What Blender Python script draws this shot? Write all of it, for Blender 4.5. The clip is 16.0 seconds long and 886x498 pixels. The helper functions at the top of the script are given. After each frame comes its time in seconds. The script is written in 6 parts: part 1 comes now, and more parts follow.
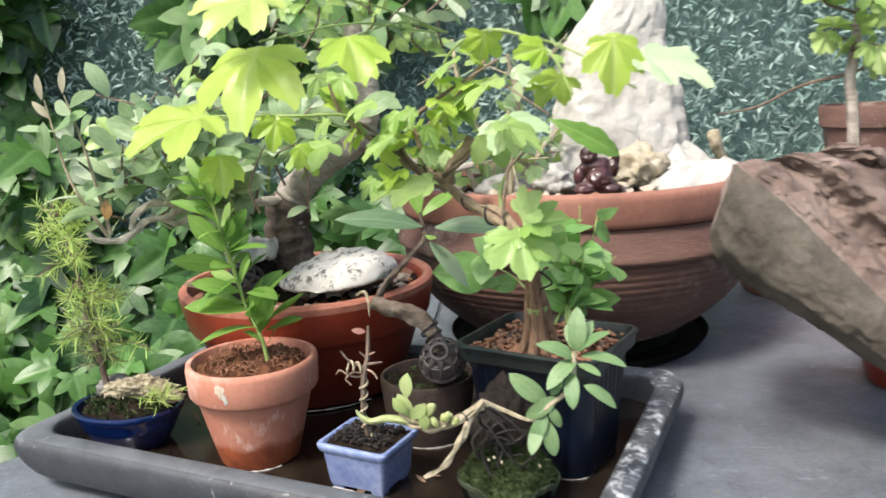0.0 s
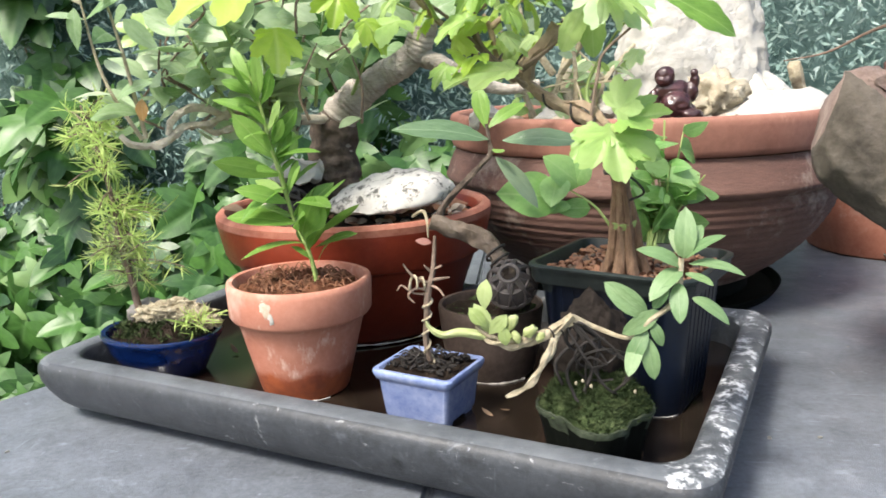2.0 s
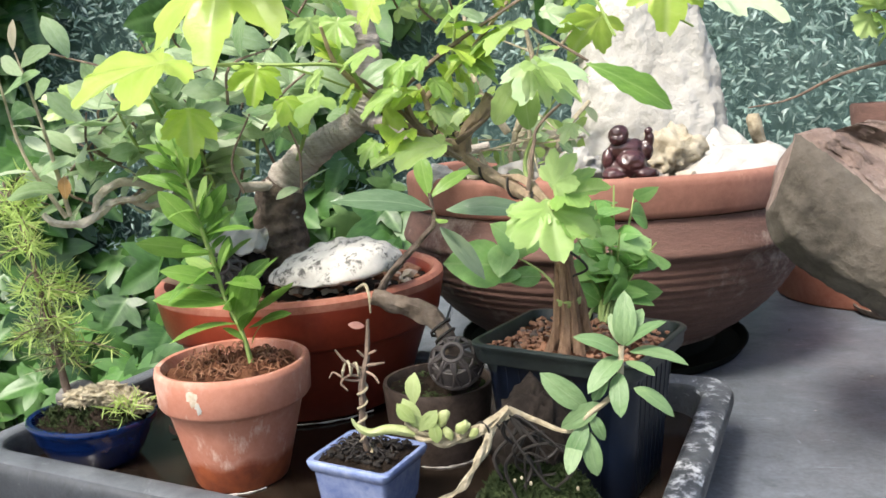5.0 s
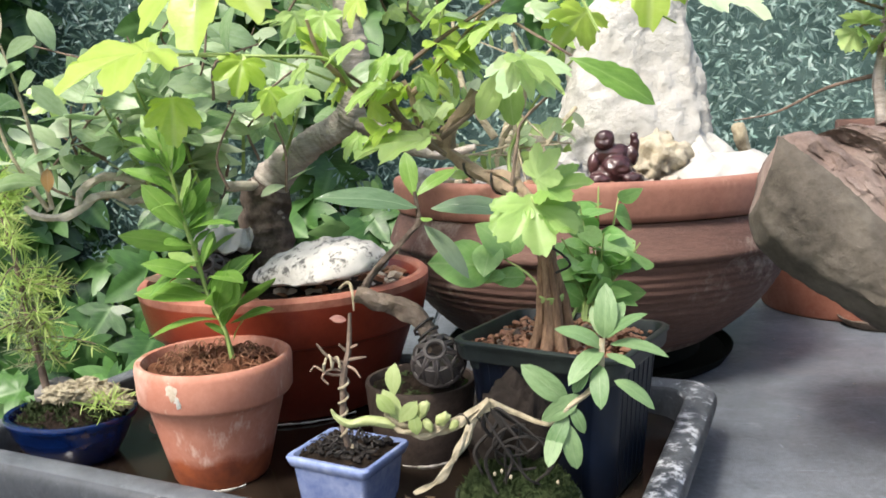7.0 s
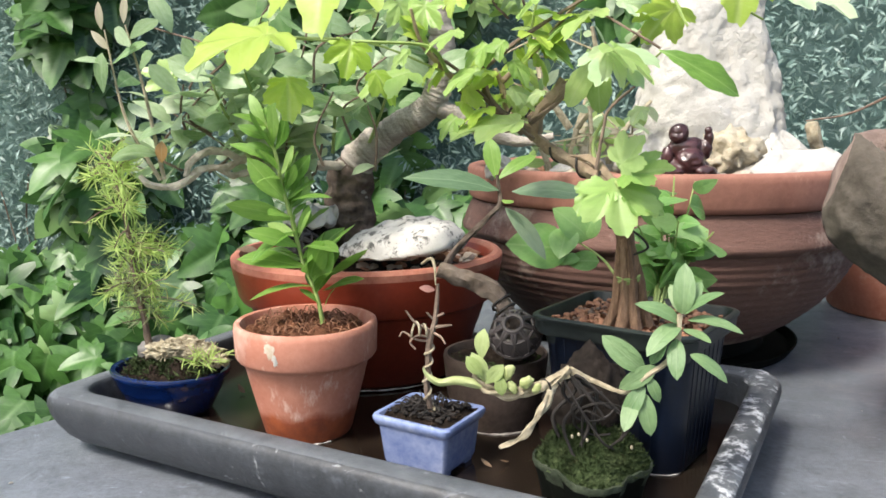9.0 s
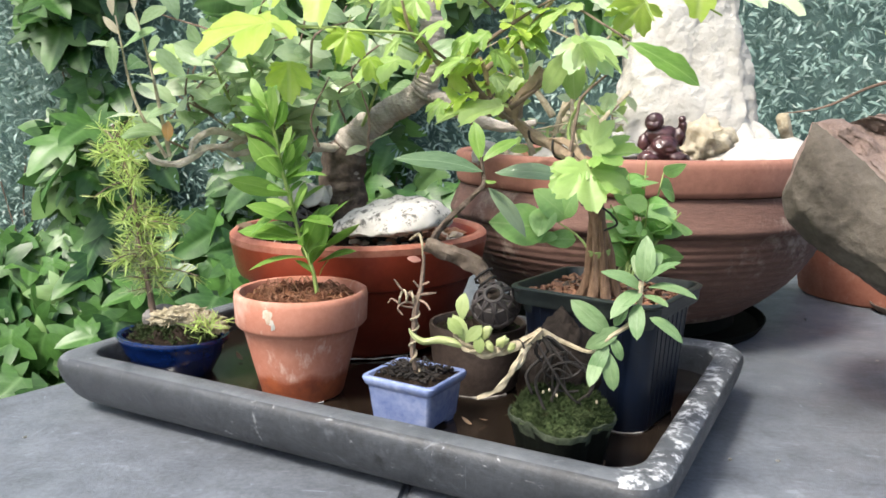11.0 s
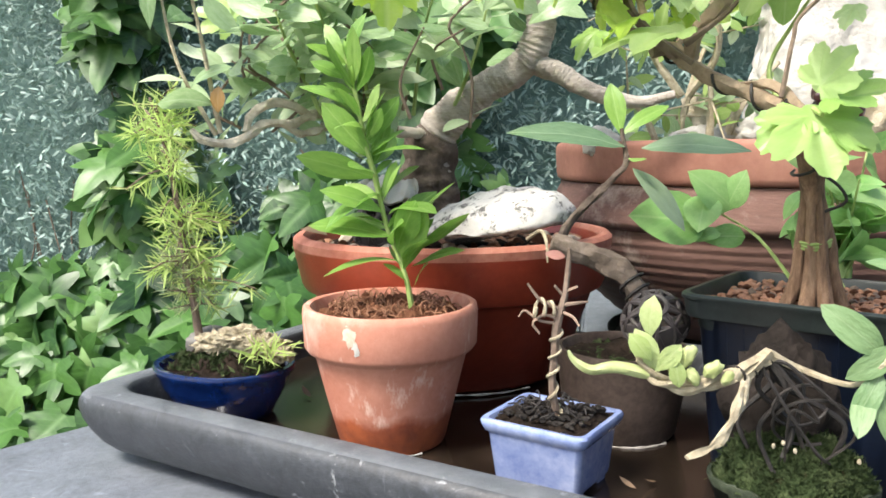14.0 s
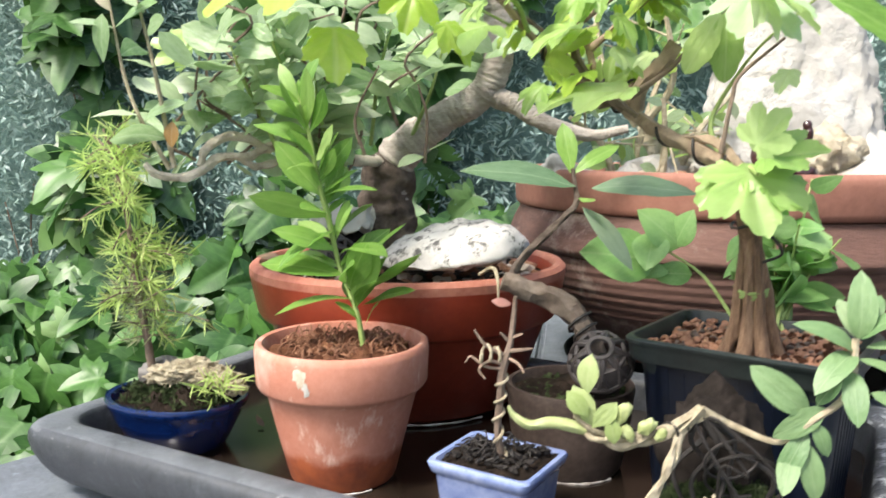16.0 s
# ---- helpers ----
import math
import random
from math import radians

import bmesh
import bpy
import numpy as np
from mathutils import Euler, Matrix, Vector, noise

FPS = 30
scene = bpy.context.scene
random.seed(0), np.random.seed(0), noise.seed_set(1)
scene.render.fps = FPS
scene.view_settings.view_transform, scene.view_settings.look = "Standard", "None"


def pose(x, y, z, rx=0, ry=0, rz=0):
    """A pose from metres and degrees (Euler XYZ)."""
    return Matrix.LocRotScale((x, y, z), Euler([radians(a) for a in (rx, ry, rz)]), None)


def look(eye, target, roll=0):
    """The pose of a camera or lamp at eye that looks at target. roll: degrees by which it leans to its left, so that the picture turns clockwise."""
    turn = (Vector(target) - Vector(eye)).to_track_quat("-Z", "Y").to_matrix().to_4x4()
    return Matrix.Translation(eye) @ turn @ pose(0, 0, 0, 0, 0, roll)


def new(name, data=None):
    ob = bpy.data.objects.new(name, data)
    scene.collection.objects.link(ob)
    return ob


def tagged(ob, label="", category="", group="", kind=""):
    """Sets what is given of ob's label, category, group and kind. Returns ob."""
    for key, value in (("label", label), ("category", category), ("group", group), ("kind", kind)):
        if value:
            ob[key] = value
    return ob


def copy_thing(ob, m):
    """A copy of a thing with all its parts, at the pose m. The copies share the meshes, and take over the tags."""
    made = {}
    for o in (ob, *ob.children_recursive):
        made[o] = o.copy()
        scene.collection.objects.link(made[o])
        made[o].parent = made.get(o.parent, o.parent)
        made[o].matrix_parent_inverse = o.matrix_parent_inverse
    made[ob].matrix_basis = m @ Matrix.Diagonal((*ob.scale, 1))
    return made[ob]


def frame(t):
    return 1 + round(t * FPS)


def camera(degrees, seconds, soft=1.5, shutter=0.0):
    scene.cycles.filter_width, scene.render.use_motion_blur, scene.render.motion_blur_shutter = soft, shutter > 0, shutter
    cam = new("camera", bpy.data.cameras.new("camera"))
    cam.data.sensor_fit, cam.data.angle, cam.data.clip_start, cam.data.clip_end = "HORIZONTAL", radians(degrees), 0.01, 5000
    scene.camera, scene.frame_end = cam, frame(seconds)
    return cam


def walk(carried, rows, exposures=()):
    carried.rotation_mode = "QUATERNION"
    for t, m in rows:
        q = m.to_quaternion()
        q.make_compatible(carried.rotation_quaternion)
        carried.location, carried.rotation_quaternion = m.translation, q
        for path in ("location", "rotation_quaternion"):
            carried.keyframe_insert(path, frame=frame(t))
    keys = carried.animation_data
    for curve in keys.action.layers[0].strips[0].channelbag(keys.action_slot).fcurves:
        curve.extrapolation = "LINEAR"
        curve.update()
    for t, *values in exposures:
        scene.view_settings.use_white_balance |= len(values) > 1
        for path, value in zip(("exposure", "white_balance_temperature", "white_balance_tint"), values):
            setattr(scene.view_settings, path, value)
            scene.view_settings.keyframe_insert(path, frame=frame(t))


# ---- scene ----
cam = camera(57.7, 16.0, soft=1.6, shutter=0.5)
PATH = [
    (0, (0.11, 0.01, 0.309), (-0.064, 1.963, -0.086), -2.9),
    (0.5, (0.094, 0.06, 0.293), (-0.145, 2.004, -0.112), -2.3),
    (1, (0.08, 0.067, 0.281), (-0.188, 2.002, -0.148), -1.6),
    (1.5, (0.059, 0.057, 0.269), (-0.201, 1.994, -0.156), -1.9),
    (2, (0.068, 0.06, 0.248), (-0.155, 2.0, -0.185), -2.0),
    (2.5, (0.08, 0.058, 0.258), (-0.134, 1.999, -0.171), -2.3),
    (3, (0.084, 0.06, 0.261), (-0.124, 2.003, -0.161), -2.6),
    (3.5, (0.085, 0.073, 0.265), (-0.117, 2.018, -0.155), -3.0),
    (4, (0.085, 0.085, 0.269), (-0.114, 2.032, -0.146), -3.1),
    (4.2, (0.088, 0.088, 0.272), (-0.109, 2.039, -0.126), -3.2),
    (6.3, (0.101, 0.097, 0.257), (-0.063, 2.065, -0.057), -2.4),
    (6.5, (0.102, 0.098, 0.259), (-0.057, 2.068, -0.049), -2.4),
    (7, (0.1, 0.092, 0.254), (-0.061, 2.063, -0.049), -2.2),
    (7.5, (0.094, 0.083, 0.242), (-0.089, 2.047, -0.09), -1.2),
    (8, (0.083, 0.075, 0.25), (-0.143, 2.034, -0.08), -1.1),
    (8.5, (0.082, 0.067, 0.248), (-0.194, 2.022, -0.068), -0.7),
    (8.7, (0.082, 0.063, 0.249), (-0.208, 2.017, -0.064), -0.5),
    (10.8, (0.095, 0.018, 0.243), (-0.169, 1.972, -0.094), 0.4),
    (11, (0.093, 0.013, 0.244), (-0.175, 1.966, -0.092), 0.4),
    (11.5, (0.103, 0.003, 0.237), (-0.202, 1.953, -0.087), 0.4),
    (12, (0.161, 0.058, 0.247), (-0.218, 2.001, -0.037), -0.1),
    (12.5, (0.176, 0.075, 0.255), (-0.34, 1.974, -0.108), -0.8),
    (13, (0.132, 0.084, 0.242), (-0.44, 1.966, -0.119), -0.4),
    (13.5, (0.036, 0.132, 0.203), (-0.413, 2.06, -0.08), -0.4),
    (14, (0.023, 0.152, 0.198), (-0.364, 2.098, -0.053), -0.7),
    (14.5, (0.024, 0.159, 0.223), (-0.342, 2.112, -0.001), -0.9),
    (15, (0.027, 0.16, 0.249), (-0.328, 2.119, 0.059), -1.1),
    (15.5, (0.024, 0.151, 0.209), (-0.312, 2.105, -0.048), -0.6),
    (16, (0.034, 0.151, 0.223), (-0.279, 2.109, -0.036), 0.2),
]
walk(cam, [(t, look(eye, target, roll)) for t, eye, target, roll in PATH],
     [(0.0, 1.12), (1.0, 1.10), (2.0, 1.34), (4.0, 1.26), (6.5, 1.14), (7.5, 1.20), (8.5, 1.16), (11.0, 1.26), (11.5, 1.34), (12.0, 1.08), (12.5, 1.22), (13.0, 1.24), (13.5, 1.40), (14.0, 1.52), (14.5, 1.56), (15.0, 1.26), (15.5, 1.40), (16.0, 1.42)])

# ---- world, sun, exposure ----
world = bpy.data.worlds.new("sky")
scene.world = world
world.use_nodes = True
wn = world.node_tree
sky = wn.nodes.new("ShaderNodeTexSky")
sky.sky_type = "NISHITA"
sky.sun_disc = False
sky.sun_elevation = radians(54)
sky.sun_rotation = radians(219)
sky.air_density, sky.dust_density = 1.0, 4.0
wn.nodes["Background"].inputs["Strength"].default_value = 0.126
wn.links.new(sky.outputs[0], wn.nodes["Background"].inputs["Color"])
sun = new("sun", bpy.data.lights.new("sun", "SUN"))
sun.data.energy, sun.data.angle, sun.data.color = 2.35, radians(13), (1.0, 0.955, 0.875)
sun.matrix_world = look((-1.25, -0.85, 2.75), (0, 0.7, 0))



# ---- materials ----
def nodes_of(name):
    m = bpy.data.materials.new(name)
    m.use_nodes = True
    t = m.node_tree
    return m, t, t.nodes["Principled BSDF"]


def noise_node(t, scale, detail=6.0, rough=0.6, coord="Object", stretch=None):
    c = t.nodes.new("ShaderNodeTexCoord")
    n = t.nodes.new("ShaderNodeTexNoise")
    n.inputs["Scale"].default_value = scale
    n.inputs["Detail"].default_value = detail
    n.inputs["Roughness"].default_value = rough
    src = c.outputs[coord]
    if stretch:
        mp = t.nodes.new("ShaderNodeMapping")
        mp.inputs["Scale"].default_value = stretch
        t.links.new(src, mp.inputs[0])
        src = mp.outputs[0]
    t.links.new(src, n.inputs["Vector"])
    return n.outputs["Fac"]


def ramp(t, fac, stops):
    r = t.nodes.new("ShaderNodeValToRGB")
    e = r.color_ramp.elements
    while len(e) < len(stops):
        e.new(0.5)
    for el, (p, c) in zip(e, stops):
        el.position = p
        el.color = (*c, 1) if len(c) == 3 else c
    t.links.new(fac, r.inputs[0])
    return r.outputs[0]


def mix(t, fac, a, b, mode="MIX"):
    m = t.nodes.new("ShaderNodeMix")
    m.data_type, m.blend_type = "RGBA", mode
    for sock, v in ((m.inputs[0], fac), (m.inputs[6], a), (m.inputs[7], b)):
        if hasattr(v, "is_linked"):
            t.links.new(v, sock)
        elif isinstance(v, tuple):
            sock.default_value = (*v, 1)
        else:
            sock.default_value = v
    return m.outputs[2]


def bump(t, p, fac, strength=0.3, dist=0.002):
    b = t.nodes.new("ShaderNodeBump")
    b.inputs["Strength"].default_value = strength
    b.inputs["Distance"].default_value = dist
    t.links.new(fac, b.inputs["Height"])
    t.links.new(b.outputs[0], p.inputs["Normal"])


def surface(name, base, dark, light, s1=18.0, s2=160.0, rough=0.8, bmp=0.4, bdist=0.0015, stain=None, stain_scale=9.0,
            stain_at=(0.55, 0.7), stretch=None, coat=0.0, spec=0.4):
    """A worn surface: base tone broken at two scales, with an optional stain, and fine relief."""
    m, t, p = nodes_of(name)
    big = noise_node(t, s1, 5, 0.6, stretch=stretch)
    fine = noise_node(t, s2, 8, 0.7, stretch=stretch)
    col = ramp(t, big, [(0.3, dark), (0.5, base), (0.72, light)])
    col = mix(t, 0.35, col, ramp(t, fine, [(0.3, dark), (0.7, light)]), "MIX")
    if stain:
        patch = ramp(t, noise_node(t, stain_scale, 9, 0.75), [(stain_at[0], (0, 0, 0)), (stain_at[1], (1, 1, 1))])
        col = mix(t, patch, col, stain)
    t.links.new(col, p.inputs["Base Color"])
    p.inputs["Roughness"].default_value = rough
    p.inputs["Coat Weight"].default_value = coat
    p.inputs["Specular IOR Level"].default_value = spec
    bump(t, p, fine, bmp, bdist)
    return m


def leaf_mat(name, dark, light, rib, trans=0.35, rough=0.45, tint=None):
    """Leaf: tone by leaf, pale midrib and side veins from the UV map, light through the blade."""
    m, t, p = nodes_of(name)
    info = t.nodes.new("ShaderNodeObjectInfo")
    geo = t.nodes.new("ShaderNodeNewGeometry")
    add = t.nodes.new("ShaderNodeMath")
    add.operation = "ADD"
    t.links.new(info.outputs["Random"], add.inputs[0])
    t.links.new(geo.outputs["Random Per Island"], add.inputs[1])
    fr = t.nodes.new("ShaderNodeMath")
    fr.operation = "FRACT"
    t.links.new(add.outputs[0], fr.inputs[0])
    col = ramp(t, fr.outputs[0], [(0.0, dark), (0.85, light), (1.0, tint or light)])
    patch = noise_node(t, 6.0, 4, 0.6, coord="UV")
    col = mix(t, 0.3, col, ramp(t, patch, [(0.35, dark), (0.65, light)]))
    uv = t.nodes.new("ShaderNodeUVMap")
    sep = t.nodes.new("ShaderNodeSeparateXYZ")
    t.links.new(uv.outputs[0], sep.inputs[0])
    ax = t.nodes.new("ShaderNodeMath")
    ax.operation = "ABSOLUTE"
    sub = t.nodes.new("ShaderNodeMath")
    sub.operation = "SUBTRACT"
    sub.inputs[1].default_value = 0.5
    t.links.new(sep.outputs[0], sub.inputs[0])
    t.links.new(sub.outputs[0], ax.inputs[0])
    mid = ramp(t, ax.outputs[0], [(0.0, (0.5, 0.5, 0.5)), (0.01, (0.4, 0.4, 0.4)), (0.035, (0, 0, 0))])
    # side veins: stripes along v - |u|
    vm = t.nodes.new("ShaderNodeMath")
    vm.operation = "SUBTRACT"
    t.links.new(sep.outputs[1], vm.inputs[0])
    t.links.new(ax.outputs[0], vm.inputs[1])
    wv = t.nodes.new("ShaderNodeMath")
    wv.operation = "PINGPONG"
    wv.inputs[1].default_value = 0.06
    t.links.new(vm.outputs[0], wv.inputs[0])
    side = ramp(t, wv.outputs[0], [(0.0, (0.12, 0.12, 0.12)), (0.016, (0, 0, 0))])
    col = mix(t, side, col, rib)
    col = mix(t, mid, col, rib)
    t.links.new(col, p.inputs["Base Color"])
    p.inputs["Roughness"].default_value = rough
    p.inputs["Specular IOR Level"].default_value = 0.55
    bump(t, p, patch, 0.5, 0.0015)
    tr = t.nodes.new("ShaderNodeBsdfTranslucent")
    t.links.new(col, tr.inputs[0])
    mx = t.nodes.new("ShaderNodeMixShader")
    mx.inputs[0].default_value = trans
    out = t.nodes["Material Output"]
    t.links.new(p.outputs[0], mx.inputs[1])
    t.links.new(tr.outputs[0], mx.inputs[2])
    t.links.new(mx.outputs[0], out.inputs[0])
    return m


def slab_paint(name="painted_slab", k=1.0, hard=1.0):
    """Grey weathered paint: cloudy tone, fine grit, chalky scuffs, thin scratches and pale chips."""
    m, t, p = nodes_of(name)
    cloud = noise_node(t, 6, 8, 0.7)
    grit = noise_node(t, 240, 6, 0.7)

    def tone(v):
        v = k * v ** hard
        return (0.81 * v, 0.9 * v, 1.03 * v)
    col = ramp(t, cloud, [(0.3, tone(0.05)), (0.48, tone(0.115)), (0.7, tone(0.24))])
    col = mix(t, 0.4, col, ramp(t, noise_node(t, 45, 8, 0.75), [(0.3, tone(0.04)), (0.72, tone(0.28))]))
    col = mix(t, 0.2, col, ramp(t, grit, [(0.35, tone(0.03)), (0.65, tone(0.33))]))
    for scale, stretch, lo, hi, v in ((22, (1, 1.6, 1), 0.6, 0.72, 0.36), (9, (1.2, 16, 1), 0.64, 0.68, 0.36), (8, (14, 1.5, 1), 0.65, 0.69, 0.36), (30, (1, 5, 3), 0.66, 0.7, 0.42),
                                      (85, (1, 1, 1), 0.67, 0.7, 0.52), (20, (1, 1, 1), 0.66, 0.72, 0.035), (60, (1, 1, 1), 0.7, 0.73, 0.03)):
        col = mix(t, ramp(t, noise_node(t, scale, 7, 0.7, stretch=stretch), [(lo, (0, 0, 0)), (hi, (0.8, 0.8, 0.8))]), col, tone(v))
    if hard > 1:
        for scale, stretch, lo, hi in ((34, (1, 1, 0.45), 0.65, 0.71), (16, (5, 5, 0.6), 0.66, 0.69), (70, (1, 1, 2.2), 0.62, 0.69)):
            col = mix(t, ramp(t, noise_node(t, scale, 8, 0.75, stretch=stretch), [(lo, (0, 0, 0)), (hi, (0.75, 0.75, 0.75))]), col, (0.36, 0.375, 0.385))
    t.links.new(col, p.inputs["Base Color"])
    t.links.new(ramp(t, noise_node(t, 16, 5, 0.6), [(0.3, (0.3, 0.3, 0.3)), (0.7, (0.58, 0.58, 0.58))]), p.inputs["Roughness"])
    p.inputs["Specular IOR Level"].default_value = 0.45
    bump(t, p, grit, 0.5, 0.0012)
    return m


def stained_pot():
    """Terracotta with lime bloom, and damp rust-red stain that has crept up from its foot."""
    m, t, p = nodes_of("terracotta_stained")
    fine = noise_node(t, 190, 8, 0.7)
    col = ramp(t, noise_node(t, 15, 5, 0.6), [(0.3, (0.31, 0.105, 0.062)), (0.5, (0.4, 0.15, 0.095)), (0.72, (0.49, 0.22, 0.15))])
    col = mix(t, 0.3, col, ramp(t, fine, [(0.3, (0.28, 0.09, 0.05)), (0.7, (0.52, 0.25, 0.18))]))
    for scale, stretch, lo, hi, tone in ((24, (1, 1, 0.8), 0.5, 0.72, (0.56, 0.36, 0.29)), (60, (1.4, 1.4, 0.4), 0.58, 0.68, (0.62, 0.44, 0.36)), (85, (1, 1, 1), 0.68, 0.74, (0.24, 0.075, 0.04)), (150, (1, 1, 0.6), 0.7, 0.75, (0.68, 0.56, 0.48))):
        col = mix(t, ramp(t, noise_node(t, scale, 7, 0.7, stretch=stretch), [(lo, (0, 0, 0)), (hi, (0.85, 0.85, 0.85))]), col, tone)
    co = t.nodes.new("ShaderNodeTexCoord")
    sep = t.nodes.new("ShaderNodeSeparateXYZ")
    t.links.new(co.outputs["Object"], sep.inputs[0])
    wave = t.nodes.new("ShaderNodeMath")
    wave.operation = "MULTIPLY_ADD"
    t.links.new(noise_node(t, 42, 7, 0.65, stretch=(1, 1, 0.7)), wave.inputs[0])
    wave.inputs[1].default_value = -0.02
    t.links.new(sep.outputs["Z"], wave.inputs[2])
    rise = t.nodes.new("ShaderNodeMapRange")
    t.links.new(wave.outputs[0], rise.inputs["Value"])
    rise.inputs["From Min"].default_value, rise.inputs["From Max"].default_value = 0.033, 0.039
    rise.inputs["To Min"].default_value, rise.inputs["To Max"].default_value = 0.95, 0.0
    damp = ramp(t, noise_node(t, 70, 6, 0.6), [(0.3, (0.16, 0.03, 0.009)), (0.7, (0.36, 0.085, 0.02))])
    col = mix(t, rise.outputs[0], col, damp)
    t.links.new(col, p.inputs["Base Color"])
    p.inputs["Roughness"].default_value = 0.75
    bump(t, p, fine, 0.5, 0.0009)
    return m


M = {}
M["slate"] = slab_paint()
M["tray"] = slab_paint("tray_plastic", 0.58, 1.4)
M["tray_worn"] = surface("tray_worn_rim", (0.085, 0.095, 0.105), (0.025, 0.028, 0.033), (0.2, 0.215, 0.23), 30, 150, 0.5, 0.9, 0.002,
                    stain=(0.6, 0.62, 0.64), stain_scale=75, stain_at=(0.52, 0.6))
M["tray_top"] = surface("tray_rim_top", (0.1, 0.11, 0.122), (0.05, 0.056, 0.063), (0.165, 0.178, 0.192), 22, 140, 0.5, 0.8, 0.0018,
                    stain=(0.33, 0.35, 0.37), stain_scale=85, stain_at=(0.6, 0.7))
M["palewood"] = surface("pale_grey_wood", (0.6, 0.53, 0.42), (0.3, 0.25, 0.18), (0.7, 0.64, 0.53), 120, 300, 0.85, 1.0, 0.002)
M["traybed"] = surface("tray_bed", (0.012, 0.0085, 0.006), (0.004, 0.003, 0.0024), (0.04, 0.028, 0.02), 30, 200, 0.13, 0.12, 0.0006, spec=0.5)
M["stained"] = stained_pot()
M["cream"] = surface("cream_green_shoot", (0.3, 0.34, 0.14), (0.2, 0.24, 0.07), (0.42, 0.45, 0.25), 120, 400, 0.5, 0.3, 0.0005)
M["terra"] = surface("terracotta", (0.4, 0.15, 0.095), (0.29, 0.095, 0.054), (0.5, 0.23, 0.16), 13, 180, 0.8, 0.4, 0.0008,
                     stain=(0.56, 0.36, 0.29), stain_scale=22, stain_at=(0.5, 0.78))
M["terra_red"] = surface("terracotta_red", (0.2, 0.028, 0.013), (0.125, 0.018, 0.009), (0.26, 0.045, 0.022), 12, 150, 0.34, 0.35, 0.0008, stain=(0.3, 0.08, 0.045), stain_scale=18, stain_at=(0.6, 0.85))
M["terra_lip"] = surface("terracotta_pale_lip", (0.36, 0.13, 0.085), (0.22, 0.06, 0.035), (0.46, 0.22, 0.16), 30, 170, 0.7, 0.5, 0.001, stain=(0.5, 0.32, 0.26), stain_scale=40, stain_at=(0.6, 0.75))
# Bowl belly: brown weathered clay, its colour darkened further for the shadow there.
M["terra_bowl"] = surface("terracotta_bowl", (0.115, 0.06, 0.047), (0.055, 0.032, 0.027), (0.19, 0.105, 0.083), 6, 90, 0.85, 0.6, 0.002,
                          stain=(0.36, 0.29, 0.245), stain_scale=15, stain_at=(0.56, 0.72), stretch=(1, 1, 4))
M["lilac"] = surface("lilac_glaze", (0.185, 0.245, 0.46), (0.125, 0.175, 0.38), (0.36, 0.42, 0.6), 60, 260, 0.25, 0.15, 0.0004, coat=0.4)
M["blue"] = surface("cobalt_glaze", (0.002, 0.009, 0.056), (0.001, 0.003, 0.018), (0.008, 0.035, 0.16), 26, 160, 0.1, 0.25, 0.0006, coat=1.0)
M["black"] = surface("black_plastic", (0.0035, 0.004, 0.0032), (0.002, 0.0025, 0.002), (0.009, 0.011, 0.008), 20, 300, 0.7, 0.2, 0.0005, spec=0.05)
M["pot_rim"] = surface("dark_grey_green_plastic", (0.012, 0.017, 0.016), (0.006, 0.008, 0.008), (0.03, 0.038, 0.036), 30, 260, 0.38, 0.3, 0.0005, spec=0.4)
M["navy"] = surface("navy_plastic", (0.0032, 0.0062, 0.0145), (0.0022, 0.0034, 0.006), (0.0065, 0.012, 0.029), 20, 300, 0.34, 0.1, 0.0003, spec=0.35)
M["brown"] = surface("brown_clay", (0.066, 0.048, 0.039), (0.03, 0.022, 0.018), (0.12, 0.09, 0.074), 30, 240, 0.55, 0.3, 0.0006, spec=0.2)
M["soil"] = surface("potting_soil", (0.02, 0.014, 0.01), (0.006, 0.005, 0.004), (0.05, 0.035, 0.026), 60, 380, 0.95, 1.0, 0.003, spec=0.1)
M["redsoil"] = surface("fibrous_soil", (0.12, 0.048, 0.026), (0.045, 0.02, 0.012), (0.22, 0.1, 0.055), 70, 400, 0.95, 1.0, 0.003, spec=0.1)
M["fibre"] = surface("root_fibre", (0.2, 0.09, 0.05), (0.08, 0.035, 0.02), (0.34, 0.19, 0.12), 70, 300, 0.9, 0.5, 0.001, spec=0.15)
M["blacksoil"] = surface("black_crumbly_soil", (0.012, 0.0095, 0.008), (0.004, 0.0035, 0.003), (0.05, 0.043, 0.038), 150, 500, 0.85, 0.8, 0.001, spec=0.25)
# Pale colour of the glint lines at the pot feet.
M["glint"] = surface("waterline_glint", (0.5, 0.46, 0.42), (0.25, 0.21, 0.18), (0.65, 0.62, 0.58), 160, 400, 0.7, 0.5, 0.0005)
M["moss"] = surface("moss", (0.034, 0.056, 0.02), (0.007, 0.014, 0.005), (0.13, 0.165, 0.075), 70, 420, 0.95, 1.0, 0.004, spec=0.05, stain=(0.06, 0.04, 0.022), stain_scale=130, stain_at=(0.6, 0.7))
M["algae"] = surface("algae_on_plastic", (0.03, 0.042, 0.022), (0.01, 0.014, 0.008), (0.1, 0.115, 0.08), 90, 300, 0.75, 0.8, 0.001, spec=0.2)
M["white"] = surface("white_limestone", (0.5, 0.485, 0.445), (0.4, 0.375, 0.325), (0.575, 0.565, 0.535), 20, 90, 0.9, 1.0, 0.005,
                     stain=(0.42, 0.35, 0.25), stain_scale=26, stain_at=(0.6, 0.8), spec=0.12)
